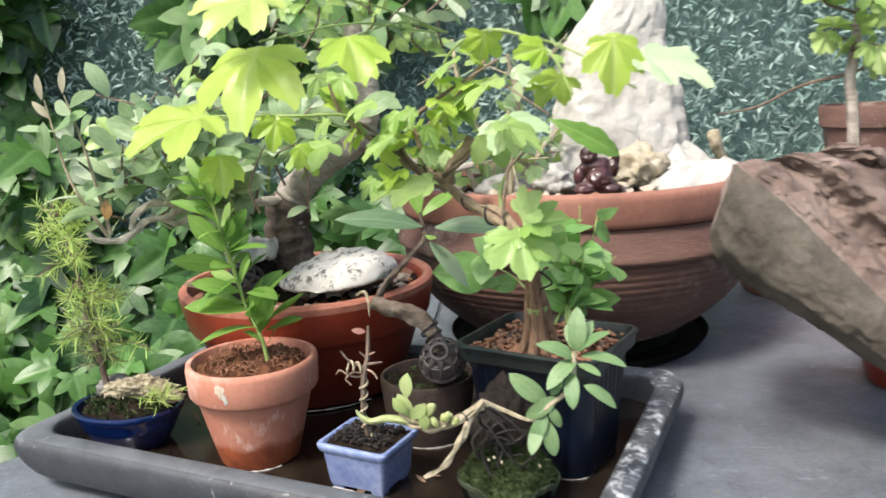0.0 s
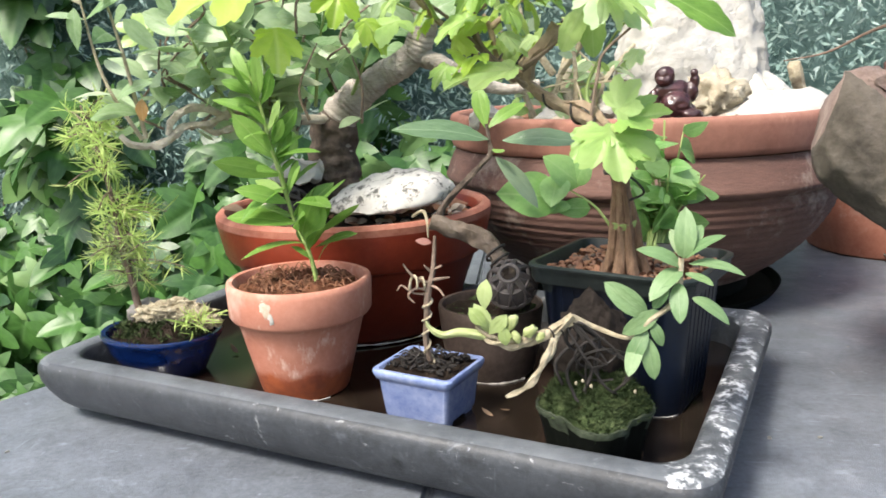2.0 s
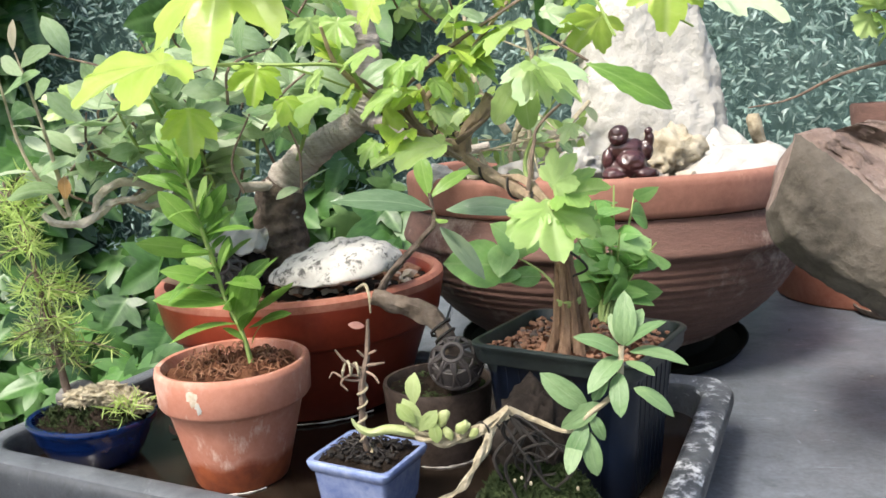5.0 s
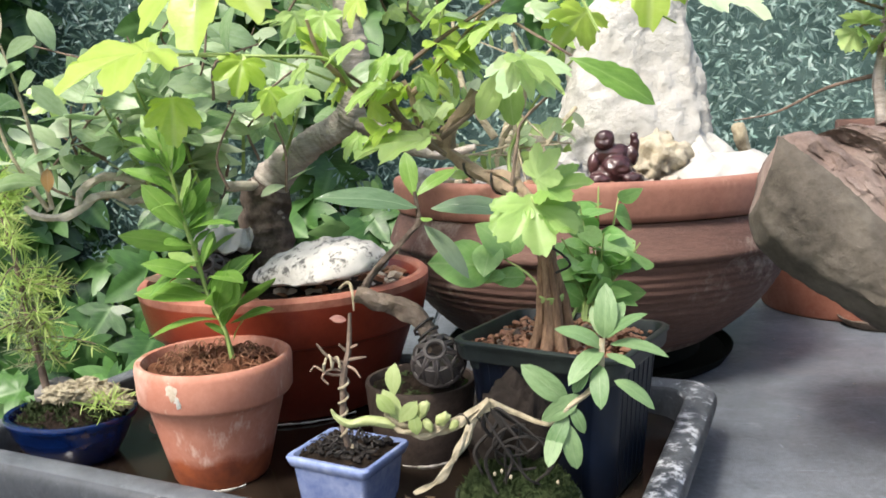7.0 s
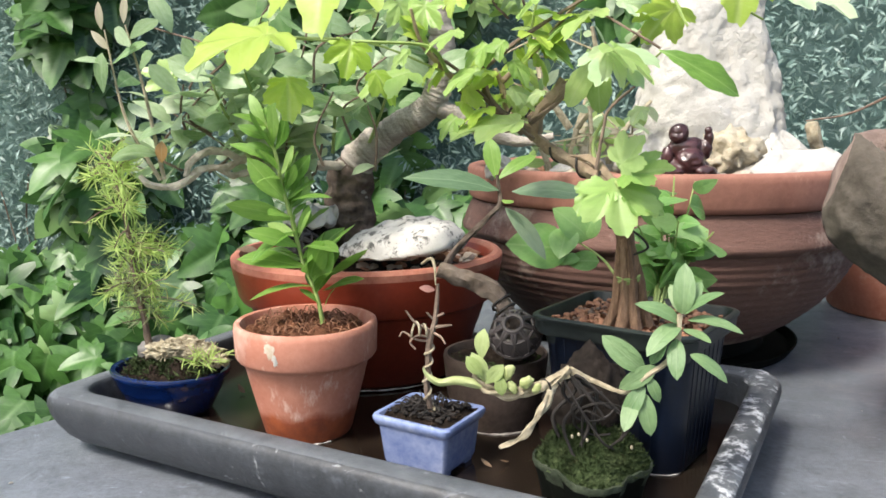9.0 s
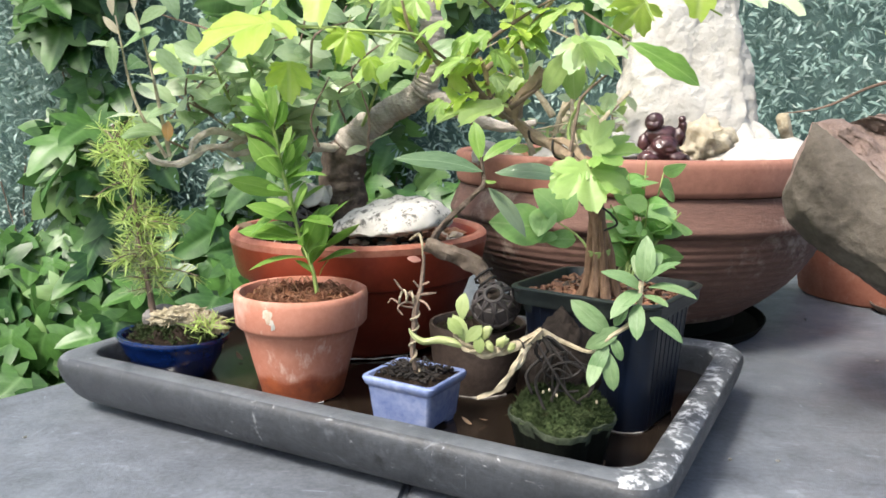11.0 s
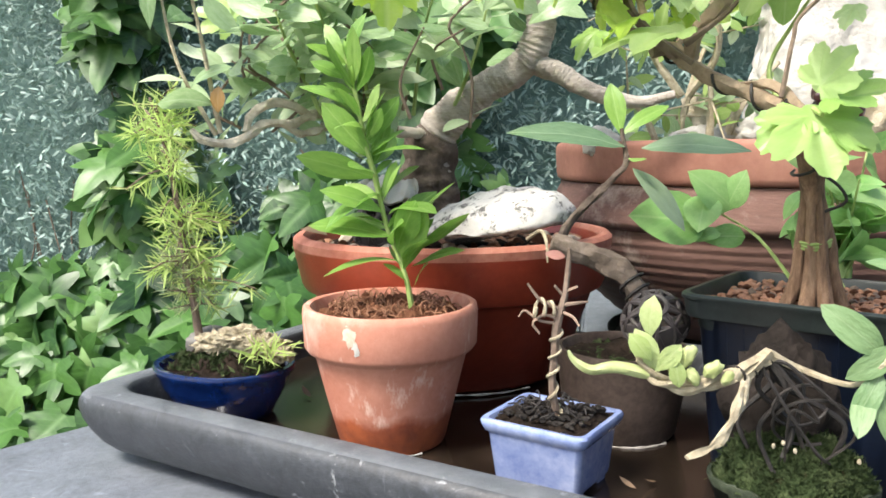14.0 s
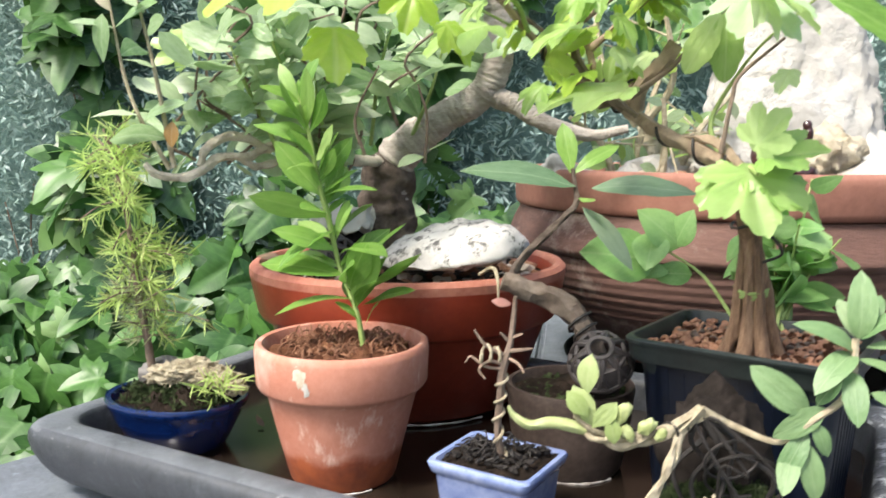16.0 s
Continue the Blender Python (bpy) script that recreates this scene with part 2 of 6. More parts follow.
M["cream_rock"] = surface("cream_limestone", (0.56, 0.5, 0.37), (0.38, 0.31, 0.2), (0.66, 0.61, 0.5), 60, 200, 0.9, 1.0, 0.004, stain=(0.16, 0.13, 0.08), stain_scale=60, stain_at=(0.63, 0.72), spec=0.1)
M["speckle"] = surface("speckled_stone", (0.57, 0.55, 0.515), (0.45, 0.42, 0.385), (0.66, 0.645, 0.62), 40, 180, 0.85, 0.7, 0.002,
                       stain=(0.11, 0.105, 0.1), stain_scale=105, stain_at=(0.525, 0.6))
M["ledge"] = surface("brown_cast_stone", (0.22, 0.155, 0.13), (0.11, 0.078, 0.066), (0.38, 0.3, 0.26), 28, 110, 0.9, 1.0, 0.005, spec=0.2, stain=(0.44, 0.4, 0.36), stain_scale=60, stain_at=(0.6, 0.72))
# Cornice face: mossy tone, darkened as well for the shade it lies in.
M["ledge_face"] = surface("mossy_shaded_cast_stone", (0.105, 0.09, 0.073), (0.05, 0.043, 0.034), (0.18, 0.158, 0.13), 26, 150, 0.9, 0.9, 0.003, spec=0.15, stain=(0.15, 0.14, 0.115), stain_scale=40, stain_at=(0.64, 0.75))
M["bark"] = surface("grey_bark", (0.45, 0.395, 0.34), (0.22, 0.185, 0.155), (0.62, 0.565, 0.5), 40, 200, 0.9, 1.0, 0.003, stretch=(1, 1, 3), spec=0.2)
M["stemtan"] = surface("tan_bark", (0.25, 0.145, 0.085), (0.1, 0.055, 0.032), (0.4, 0.26, 0.165), 60, 240, 0.8, 1.0, 0.003, stretch=(3, 3, 0.6))
M["twig"] = surface("brown_twig", (0.16, 0.115, 0.085), (0.075, 0.052, 0.038), (0.27, 0.2, 0.155), 70, 260, 0.85, 0.8, 0.0012)
M["branch_tan"] = surface("tan_branch", (0.31, 0.225, 0.15), (0.13, 0.09, 0.058), (0.45, 0.35, 0.25), 90, 260, 0.85, 0.9, 0.0015)
M["dry_twig"] = surface("dry_pinkish_twig", (0.3, 0.2, 0.145), (0.13, 0.085, 0.06), (0.43, 0.32, 0.25), 90, 260, 0.85, 0.8, 0.0012)
M["paleroot"] = surface("pale_woody_stem", (0.42, 0.355, 0.235), (0.2, 0.16, 0.1), (0.56, 0.5, 0.37), 120, 300, 0.85, 1.0, 0.002)
M["greenstem"] = surface("green_stem", (0.25, 0.34, 0.1), (0.17, 0.25, 0.06), (0.36, 0.43, 0.17), 60, 300, 0.6, 0.2, 0.0004)
M["wire"] = surface("dark_wire", (0.024, 0.021, 0.019), (0.012, 0.011, 0.01), (0.05, 0.043, 0.04), 60, 300, 0.5, 0.2, 0.0004, spec=0.25)
M["statue"] = surface("dark_red_resin", (0.034, 0.013, 0.013), (0.014, 0.006, 0.007), (0.1, 0.04, 0.042), 60, 260, 0.3, 0.3, 0.0006, coat=0.3)
M["pebble"] = surface("orange_pebble", (0.3, 0.135, 0.07), (0.16, 0.065, 0.035), (0.44, 0.27, 0.18), 60, 300, 0.85, 0.6, 0.0008)
M["chip"] = surface("pale_chip", (0.5, 0.42, 0.32), (0.3, 0.22, 0.15), (0.64, 0.58, 0.5), 60, 300, 0.85, 0.6, 0.0008)
M["deadwood"] = surface("deadwood", (0.5, 0.43, 0.29), (0.14, 0.11, 0.07), (0.68, 0.62, 0.47), 160, 300, 0.9, 1.0, 0.005, spec=0.1)
M["grass"] = surface("lawn", (0.05, 0.085, 0.02), (0.025, 0.045, 0.012), (0.09, 0.13, 0.035), 8, 90, 0.95, 1.0, 0.01)
M["screen"] = surface("hedge_screen_backing", (0.125, 0.205, 0.185), (0.07, 0.125, 0.11), (0.19, 0.28, 0.26), 14, 70, 0.9, 0.8, 0.01)
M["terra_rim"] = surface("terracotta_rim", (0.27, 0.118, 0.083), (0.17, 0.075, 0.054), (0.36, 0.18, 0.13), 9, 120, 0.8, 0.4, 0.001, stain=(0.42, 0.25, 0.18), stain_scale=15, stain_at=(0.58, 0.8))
M["bark_foot"] = surface("dark_rough_bark", (0.125, 0.095, 0.077), (0.04, 0.03, 0.024), (0.24, 0.19, 0.155), 80, 220, 0.92, 1.0, 0.005, spec=0.15)
M["darkstone"] = surface("wet_black_stone", (0.02, 0.016, 0.014), (0.007, 0.006, 0.005), (0.05, 0.041, 0.036), 40, 240, 0.8, 0.9, 0.002, spec=0.05)
M["greystone"] = surface("grey_stone", (0.19, 0.18, 0.165), (0.1, 0.095, 0.088), (0.3, 0.285, 0.265), 40, 220, 0.85, 0.8, 0.002, spec=0.2)
M["knot_wood"] = surface("knotty_wood", (0.17, 0.13, 0.1), (0.07, 0.052, 0.04), (0.29, 0.235, 0.19), 60, 220, 0.9, 1.0, 0.003, spec=0.15)
M["iron"] = surface("cast_iron", (0.05, 0.042, 0.04), (0.03, 0.026, 0.025), (0.1, 0.085, 0.08), 50, 260, 0.5, 0.3, 0.0006)
M["strand"] = leaf_mat("screen_strand", (0.12, 0.21, 0.18), (0.28, 0.39, 0.35), (0.32, 0.42, 0.38), 0.12, 0.45, tint=(0.46, 0.54, 0.5))
M["ivy"] = leaf_mat("ivy_leaf", (0.008, 0.042, 0.01), (0.085, 0.205, 0.04), (0.16, 0.29, 0.1), 0.24, 0.42, tint=(0.28, 0.43, 0.17))
M["lime"] = leaf_mat("lime_leaf", (0.34, 0.53, 0.05), (0.53, 0.67, 0.14), (0.58, 0.68, 0.26), 0.5, 0.34, tint=(0.62, 0.7, 0.3))
M["lime2"] = leaf_mat("fresh_leaf", (0.28, 0.46, 0.1), (0.46, 0.61, 0.22), (0.52, 0.64, 0.3), 0.46, 0.34, tint=(0.7, 0.79, 0.54))
M["front"] = leaf_mat("mid_green_leaf", (0.24, 0.43, 0.09), (0.4, 0.58, 0.18), (0.47, 0.62, 0.27), 0.45, 0.34, tint=(0.5, 0.65, 0.28))
M["mint"] = leaf_mat("pale_mint_leaf", (0.4, 0.58, 0.3), (0.6, 0.73, 0.47), (0.64, 0.74, 0.5), 0.42, 0.3, tint=(0.74, 0.82, 0.62))
M["grey"] = leaf_mat("greygreen_leaf", (0.2, 0.35, 0.13), (0.5, 0.61, 0.38), (0.49, 0.59, 0.4), 0.45, 0.3, tint=(0.72, 0.78, 0.62))
M["seedling"] = leaf_mat("seedling_leaf", (0.1, 0.24, 0.035), (0.26, 0.45, 0.09), (0.38, 0.54, 0.18), 0.42, 0.34, tint=(0.45, 0.6, 0.24))
M["round"] = leaf_mat("round_leaf", (0.16, 0.36, 0.09), (0.33, 0.54, 0.19), (0.4, 0.58, 0.26), 0.36, 0.34, tint=(0.48, 0.63, 0.32))
M["sage"] = leaf_mat("sage_leaf", (0.1, 0.2, 0.075), (0.225, 0.34, 0.155), (0.29, 0.39, 0.21), 0.28, 0.42, tint=(0.3, 0.37, 0.21))
M["pale"] = leaf_mat("pale_bud_leaf", (0.3, 0.4, 0.12), (0.45, 0.53, 0.24), (0.48, 0.54, 0.28), 0.35, 0.5)
M["needle"] = leaf_mat("needle", (0.4, 0.58, 0.13), (0.6, 0.74, 0.27), (0.6, 0.7, 0.3), 0.55, 0.5, tint=(0.55, 0.48, 0.24))
M["needle_dry"] = leaf_mat("old_needle", (0.2, 0.27, 0.12), (0.36, 0.42, 0.22), (0.36, 0.42, 0.25), 0.4, 0.6, tint=(0.4, 0.34, 0.2))
M["pinkleaf"] = leaf_mat("pink_young_leaf", (0.42, 0.17, 0.14), (0.5, 0.26, 0.21), (0.5, 0.3, 0.25), 0.35, 0.5)
M["bud"] = leaf_mat("pale_bud", (0.34, 0.3, 0.2), (0.46, 0.42, 0.3), (0.45, 0.4, 0.28), 0.35, 0.5)
M["rust"] = leaf_mat("rust_leaf", (0.36, 0.2, 0.07), (0.46, 0.3, 0.12), (0.48, 0.36, 0.2), 0.3, 0.5)
M["dark"] = leaf_mat("dark_leaf", (0.075, 0.14, 0.065), (0.17, 0.25, 0.145), (0.24, 0.32, 0.2), 0.18, 0.16, tint=(0.26, 0.33, 0.21))


# ---- building helpers ----
def to_mesh(name, bm, mat, smooth=True, sharp=45):
    me = bpy.data.meshes.new(name)
    bm.to_mesh(me)
    bm.free()
    for f in me.polygons:
        f.use_smooth = smooth
    if mat:
        me.materials.append(mat)
    if smooth and me.polygons:
        me.set_sharp_from_angle(angle=radians(sharp))
    return me


def part(name, bm, mat, parent=None, label="", smooth=True, sharp=45):
    ob = new(name, to_mesh(name, bm, mat, smooth, sharp))
    if parent:
        ob.parent = parent
        ob.matrix_parent_inverse = Matrix.Translation(-parent.location)
    if label:
        tagged(ob, label)
    return ob


def thing(name, at, label, category, group="", kind=""):
    ob = new(name)
    ob.location = at
    ob.empty_display_size = 0.02
    return tagged(ob, label, category, group, kind)


def lathe(profile, at, seg=64, wob=0.0, squash=(1, 1), turn=0.0, seed=0):
    """Turn (radius, height) pairs round a vertical axis; the profile may fold back inside."""
    bm = bmesh.new()
    rings = []
    for k, (r, z) in enumerate(profile):
        ring = []
        for i in range(seg):
            a = 2 * math.pi * i / seg
            w = 1 + wob * noise.noise((math.cos(a) * 1.5 + seed, math.sin(a) * 1.5, z * 25))
            x, y = r * w * math.cos(a) * squash[0], r * w * math.sin(a) * squash[1]
            c, s = math.cos(turn), math.sin(turn)
            ring.append(bm.verts.new((at[0] + x * c - y * s, at[1] + x * s + y * c, at[2] + z)))
        rings.append(ring)
    for a, b in zip(rings, rings[1:]):
        for i in range(seg):
            bm.faces.new((a[i], a[(i + 1) % seg], b[(i + 1) % seg], b[i]))
    bm.faces.new(list(reversed(rings[0])))
    bm.faces.new(rings[-1])
    bmesh.ops.recalc_face_normals(bm, faces=bm.faces)
    return bm


def rounded_rect(w, d, r, n=5):
    pts = []
    for cx, cy, a0 in ((w - r, d - r, 0), (-w + r, d - r, 90), (-w + r, -d + r, 180), (w - r, -d + r, 270)):
        for k in range(n + 1):
            a = radians(a0 + 90 * k / n)
            pts.append((cx + r * math.cos(a), cy + r * math.sin(a)))
    return pts


def loft(sections, m=Matrix(), n=5, jit=0.0):
    """Sections of (half width, half depth, corner radius, height), joined bottom to top (and back inside)."""
    bm = bmesh.new()
    rings = []
    for w, d, r, z in sections:
        rings.append([bm.verts.new(m @ Vector((x + jit * noise.noise((x * 30, y * 30, z * 30)), y + jit * noise.noise((x * 30 + 9, y * 30, z * 30)), z + jit * noise.noise((x * 25, y * 25 + 5, z * 30)))))
                      for x, y in rounded_rect(w, d, r, n)])
    k = len(rings[0])
    for a, b in zip(rings, rings[1:]):
        for i in range(k):
            bm.faces.new((a[i], a[(i + 1) % k], b[(i + 1) % k], b[i]))
    bm.faces.new(list(reversed(rings[0])))
    bm.faces.new(rings[-1])
    bmesh.ops.recalc_face_normals(bm, faces=bm.faces)
    return bm


def smooth_path(pts, per=6):
    """Catmull-Rom through the points; each point may carry a radius as its fourth number."""
    p = [Vector(q) if len(q) > 3 else Vector((*q, 0)) for q in pts]
    p = [p[0] * 2 - p[1], *p, p[-1] * 2 - p[-2]]
    out = []
    for i in range(1, len(p) - 2):
        a, b, c, d = p[i - 1:i + 3]
        for k in range(per):
            u = k / per
            out.append(0.5 * (2 * b + (c - a) * u + (2 * a - 5 * b + 4 * c - d) * u * u + (3 * b - a - 3 * c + d) * u ** 3))
    out.append(p[-2])
    return out


def tube(bm, pts, seg=8, per=6, rough=0.0, flat=1.0):
    """A round limb along points (x, y, z, radius), closed at both ends, knobbly by rough."""
    path = smooth_path(pts, per)
    up = Vector((0.31, 0.2, 0.93))
    rings = []
    side = None
    for i, q in enumerate(path):
        tan = (path[min(i + 1, len(path) - 1)] - path[max(i - 1, 0)]).to_3d().normalized()
        side = (side - tan * side.dot(tan)).normalized() if side else tan.cross(up).normalized()
        up2 = tan.cross(side)
        r = max(q[3], 0.0002)
        ring = []
        for k in range(seg):
            a = 2 * math.pi * k / seg
            d = side * math.cos(a) + up2 * math.sin(a) * flat
            w = 1 + rough * noise.noise(q.to_3d() * 90 + d * 1.3)
            ring.append(bm.verts.new(q.to_3d() + d * r * w))
        rings.append(ring)
    for a, b in zip(rings, rings[1:]):
        for k in range(seg):
            bm.faces.new((a[k], a[(k + 1) % seg], b[(k + 1) % seg], b[k]))
    bm.faces.new(list(reversed(rings[0])))
    bm.faces.new(rings[-1])
    return bm


def limb(name, pts, mat, parent, seg=8, per=6, rough=0.15, label="", flat=1.0):
    return part(name, tube(bmesh.new(), pts, seg, per, rough, flat), mat, parent, label)


def coil(pts, turns, gap, r):
    """Wire wound round a limb."""
    path = smooth_path(pts, 24)
    out = []
    side = None
    for i, q in enumerate(path):
        tan = (path[min(i + 1, len(path) - 1)] - path[max(i - 1, 0)]).to_3d().normalized()
        side = (side - tan * side.dot(tan)).normalized() if side else tan.cross(Vector((0.3, 0.2, 0.9))).normalized()
        a = 2 * math.pi * turns * i / (len(path) - 1)
        d = side * math.cos(a) + tan.cross(side) * math.sin(a)
        out.append((*(q.to_3d() + d * (q[3] + gap)), r))
    return out


def rock(bm, at, size, seed, rough=0.35, fine=0.12, sub=4, turn=0.0, freq=1.6, ridge=False):
    """A weathered stone: a ball pushed in and out at two scales."""
    tmp = bmesh.ops.create_icosphere(bm, subdivisions=sub, radius=1.0)["verts"]
    rot = Matrix.Rotation(turn, 3, "Z")
    for v in tmp:
        d = v.co.normalized()
        q = d * freq + Vector((seed * 3.7, seed * 1.3, seed))
        k = 1 + rough * noise.noise(q) + fine * noise.noise(q * 4.3) + fine * 0.5 * noise.noise(q * 11)
        if ridge:
            k -= 0.2 * abs(noise.noise(q * 2.1))
        v.co = Vector(at) + rot @ Vector((d.x * size[0] * k, d.y * size[1] * k, d.z * size[2] * k))
    return bm


# ---- leaves ----
def blade(name, mat, width, widest=0.5, curl=0.12, fold=0.25, n=7, twist=0.0, tip=1.0, teeth=0.0):
    """A simple leaf of length 1 along y: narrow at both ends, folded along its rib and drooping."""
    bm = bmesh.new()
    uvl = bm.loops.layers.uv.new("UVMap")
    rows = []
    for i in range(n + 1):
        v = i / n
        e = math.log(0.5) / math.log(widest)
        w = width * 0.5 * math.sin(math.pi * min(max(v, 0.0), 1.0) ** e) ** (0.8 * tip) + 0.006 * (1 - v)
        if teeth:
            w *= 1 - teeth * (0.5 + 0.5 * math.sin(v * 26)) * (1 - 0.4 * v) + 0.5 * teeth * noise.noise((v * 9, width * 40, curl * 30))
        z = -curl * v * v * 1.6 + curl * 0.25 * v + 0.018 * noise.noise((v * 5, width * 30, curl * 20))
        tw = twist * (v - 0.3)
        row = []
        for s in (-1, -0.55, 0, 0.55, 1):
            x = s * w
            zz = z + abs(s) * w * fold - (abs(s) ** 3) * w * fold * 0.55
            row.append((bm.verts.new((x * math.cos(tw) - zz * math.sin(tw) * 0, v - 0.05 * abs(s) * 0, zz + x * math.sin(tw))), (0.5 + s * w / max(width, 0.01), v)))
        rows.append(row)
    for a, b in zip(rows, rows[1:]):
        for k in range(4):
            f = bm.faces.new((a[k][0], a[k + 1][0], b[k + 1][0], b[k][0]))
            for lp, q in zip(f.loops, (a[k], a[k + 1], b[k + 1], b[k])):
                lp[uvl].uv = q[1]
    return to_mesh(name, bm, mat, True, 120)


def lobed(name, mat, lobes, depth=0.45, curl=0.2, fold=0.15, seed=0, n=48, base=0.0, point=1.35, jag=0.0, crease=0.0):
    """A palmate leaf about 1 long: lobes are (angle from the tip in degrees, length, half width in degrees)."""
    bm = bmesh.new()
    uvl = bm.loops.layers.uv.new("UVMap")
    c0 = Vector((0, 0.12, 0))

    def lift(x, y):
        r2 = x * x + y * y
        z = -curl * r2 + fold * abs(x) * (1 - 0.8 * abs(x)) + (0.035 + 0.12 * crease) * noise.noise((x * 3 + seed, y * 3, seed))
        if crease:
            a = math.degrees(math.atan2(x, y - c0.y))
            d = min(abs((a - la + 180) % 360 - 180) for la, ll, lw in lobes)
            z += crease * math.sqrt(r2) * math.sin(radians(min(d, 40))) + 0.02 * noise.noise((x * 9 + seed, y * 9, seed))
        return z
    rings = []
    for frac in (0.35, 0.7, 1.0):
        ring = []
        for i in range(n):
            a = -180 + 360 * i / n
            r = 0.16 + base
            for la, ll, lw in lobes:
                d = abs((a - la + 180) % 360 - 180)
                if d < lw * 2:
                    k = max(0.0, 1 - (d / (lw * 1.7)) ** point)
                    r = max(r, ll * ((1 - depth) + depth * k) * (1 if d < lw * 1.7 else 0.0))
            r *= frac * (1 + jag * ((i % 4) - 1.5) / 1.5 * frac)
            x, y = r * math.sin(radians(a)), c0.y + r * math.cos(radians(a)) * 0.88
            ring.append(bm.verts.new((x, y, lift(x, y))))
        rings.append(ring)
    mid = bm.verts.new((0, c0.y, lift(0, c0.y)))

    def face(vs):
        f = bm.faces.new(vs)
        for lp in f.loops:
            lp[uvl].uv = (0.5 + lp.vert.co.x * 0.5, lp.vert.co.y)
    for i in range(n):
        j = (i + 1) % n
        face((mid, rings[0][i], rings[0][j]))
        for a, b in zip(rings, rings[1:]):
            face((a[i], b[i], b[j], a[j]))
    bmesh.ops.recalc_face_normals(bm, faces=bm.faces)
    return to_mesh(name, bm, mat, True, 120)


def leaf_pose(at, way, up=(0, 0, 1), size=0.03, spin=0.0):
    """Leaf frame: y along way, z towards up."""
    y = Vector(way).normalized()
    z = Vector(up) - y * Vector(up).dot(y)
    z = z.normalized() if z.length > 1e-4 else y.orthogonal().normalized()
    x = y.cross(z)
    m = Matrix((x, y, z)).transposed().to_4x4()
    return Matrix.Translation(at) @ m @ Matrix.Rotation(spin, 4, "Y") @ Matrix.Scale(size, 4)


def leaf(parent, me, m, name="leaf"):
    ob = new(name, me)
    ob.parent = parent
    ob.matrix_basis = Matrix.Translation(-parent.location) @ m
    return ob


def joined(name, placed, mat, parent=None, label="", kind="stuff"):
    """Many leaves (mesh, pose) as one mesh with UVs."""
    vs, fs, uvs = [], [], []
    cache = {}
    for me, m in placed:
        if me.name not in cache:
            co = np.empty(len(me.vertices) * 3)
            me.vertices.foreach_get("co", co)
            uv = np.empty(len(me.loops) * 2)
            me.uv_layers[0].data.foreach_get("uv", uv)
            cache[me.name] = (co.reshape(-1, 3), [tuple(p.vertices) for p in me.polygons], uv)
        co, faces, uv = cache[me.name]
        a = np.array(m)
        vs.append(co @ a[:3, :3].T + a[:3, 3])
        fs.append((0, faces))
        uvs.append(uv)
    base = 0
    faces_all = []
    for v, (_, faces) in zip(vs, fs):
        faces_all += [tuple(i + base for i in f) for f in faces]
        base += len(v)
    me = bpy.data.meshes.new(name)
    me.from_pydata(np.vstack(vs).tolist(), [], faces_all)
    me.uv_layers.new(name="UVMap").data.foreach_set("uv", np.concatenate(uvs))
    me.polygons.foreach_set("use_smooth", [True] * len(me.polygons))
    me.materials.append(mat)
    ob = new(name, me)
    if parent:
        ob.parent = parent
        ob.matrix_parent_inverse = Matrix.Translation(-parent.location)
    return tagged(ob, label, kind=kind)


def rnd(a, b):
    return random.uniform(a, b)


def aim(spread=1.0, base=(0, 0, 0)):
    v = Vector((random.gauss(0, 1), random.gauss(0, 1), random.gauss(0, 1))).normalized() * spread + Vector(base)
    return v.normalized()

# ---- ground, slabs, screen ----
def sheet(name, pts, z0, z1, mat, cuts=0.0, bevel=0.004):
    bm = bmesh.new()
    lo = [bm.verts.new((x, y, z0)) for x, y in pts]
    hi = [bm.verts.new((x, y, z1)) for x, y in pts]
    n = len(pts)
    for i in range(n):
        bm.faces.new((lo[i], lo[(i + 1) % n], hi[(i + 1) % n], hi[i]))
    bm.faces.new(list(reversed(lo)))
    bm.faces.new(hi)
    bmesh.ops.recalc_face_normals(bm, faces=bm.faces)
    if bevel:
        top = [e for e in bm.edges if all(abs(v.co.z - z1) < 1e-6 for v in e.verts)]
        bmesh.ops.bevel(bm, geom=top, offset=bevel, segments=3, affect="EDGES")
    return part(name, bm, mat, smooth=False)


ground = sheet("ground", [(-60, -60), (60, -60), (60, 60), (-60, 60)], -0.8, -0.75, M["grass"], bevel=0)
tagged(ground, "mown green lawn below the stone slabs", "ground", kind="structure")
slab_a = thing("table", (-0.2, 1.0, -0.75), "grey painted slab table with a chipped top", "table")
sheet("tabletop", [(-0.555, 0.30), (0.0035, 0.30), (0.0035, 1.75), (-0.045, 1.75), (-0.11, 1.05), (-0.49, 0.415)], -0.035, 0.0, M["slate"]).parent = slab_a
slab_b = thing("table", (0.6, 0.9, -0.75), "grey painted slab table with white scuffs", "table")
sheet("tabletop", [(0.004, 0.30), (1.35, 0.36), (1.35, 1.75), (0.004, 1.75)], -0.035, 0.0, M["slate"]).parent = slab_b
for own, legs in ((slab_a, ((-0.15, 0.6), (-0.05, 1.4))), (slab_b, ((0.15, 0.5), (1.2, 0.5), (0.15, 1.6), (1.2, 1.6)))):
    for ob in own.children:
        ob.matrix_parent_inverse = Matrix.Translation(-own.location)
    for x, y in legs:
        part("leg", loft([(0.04, 0.04, 0.005, -0.75), (0.04, 0.04, 0.005, -0.035)], Matrix.Translation((x, y, 0))), M["slate"], own)

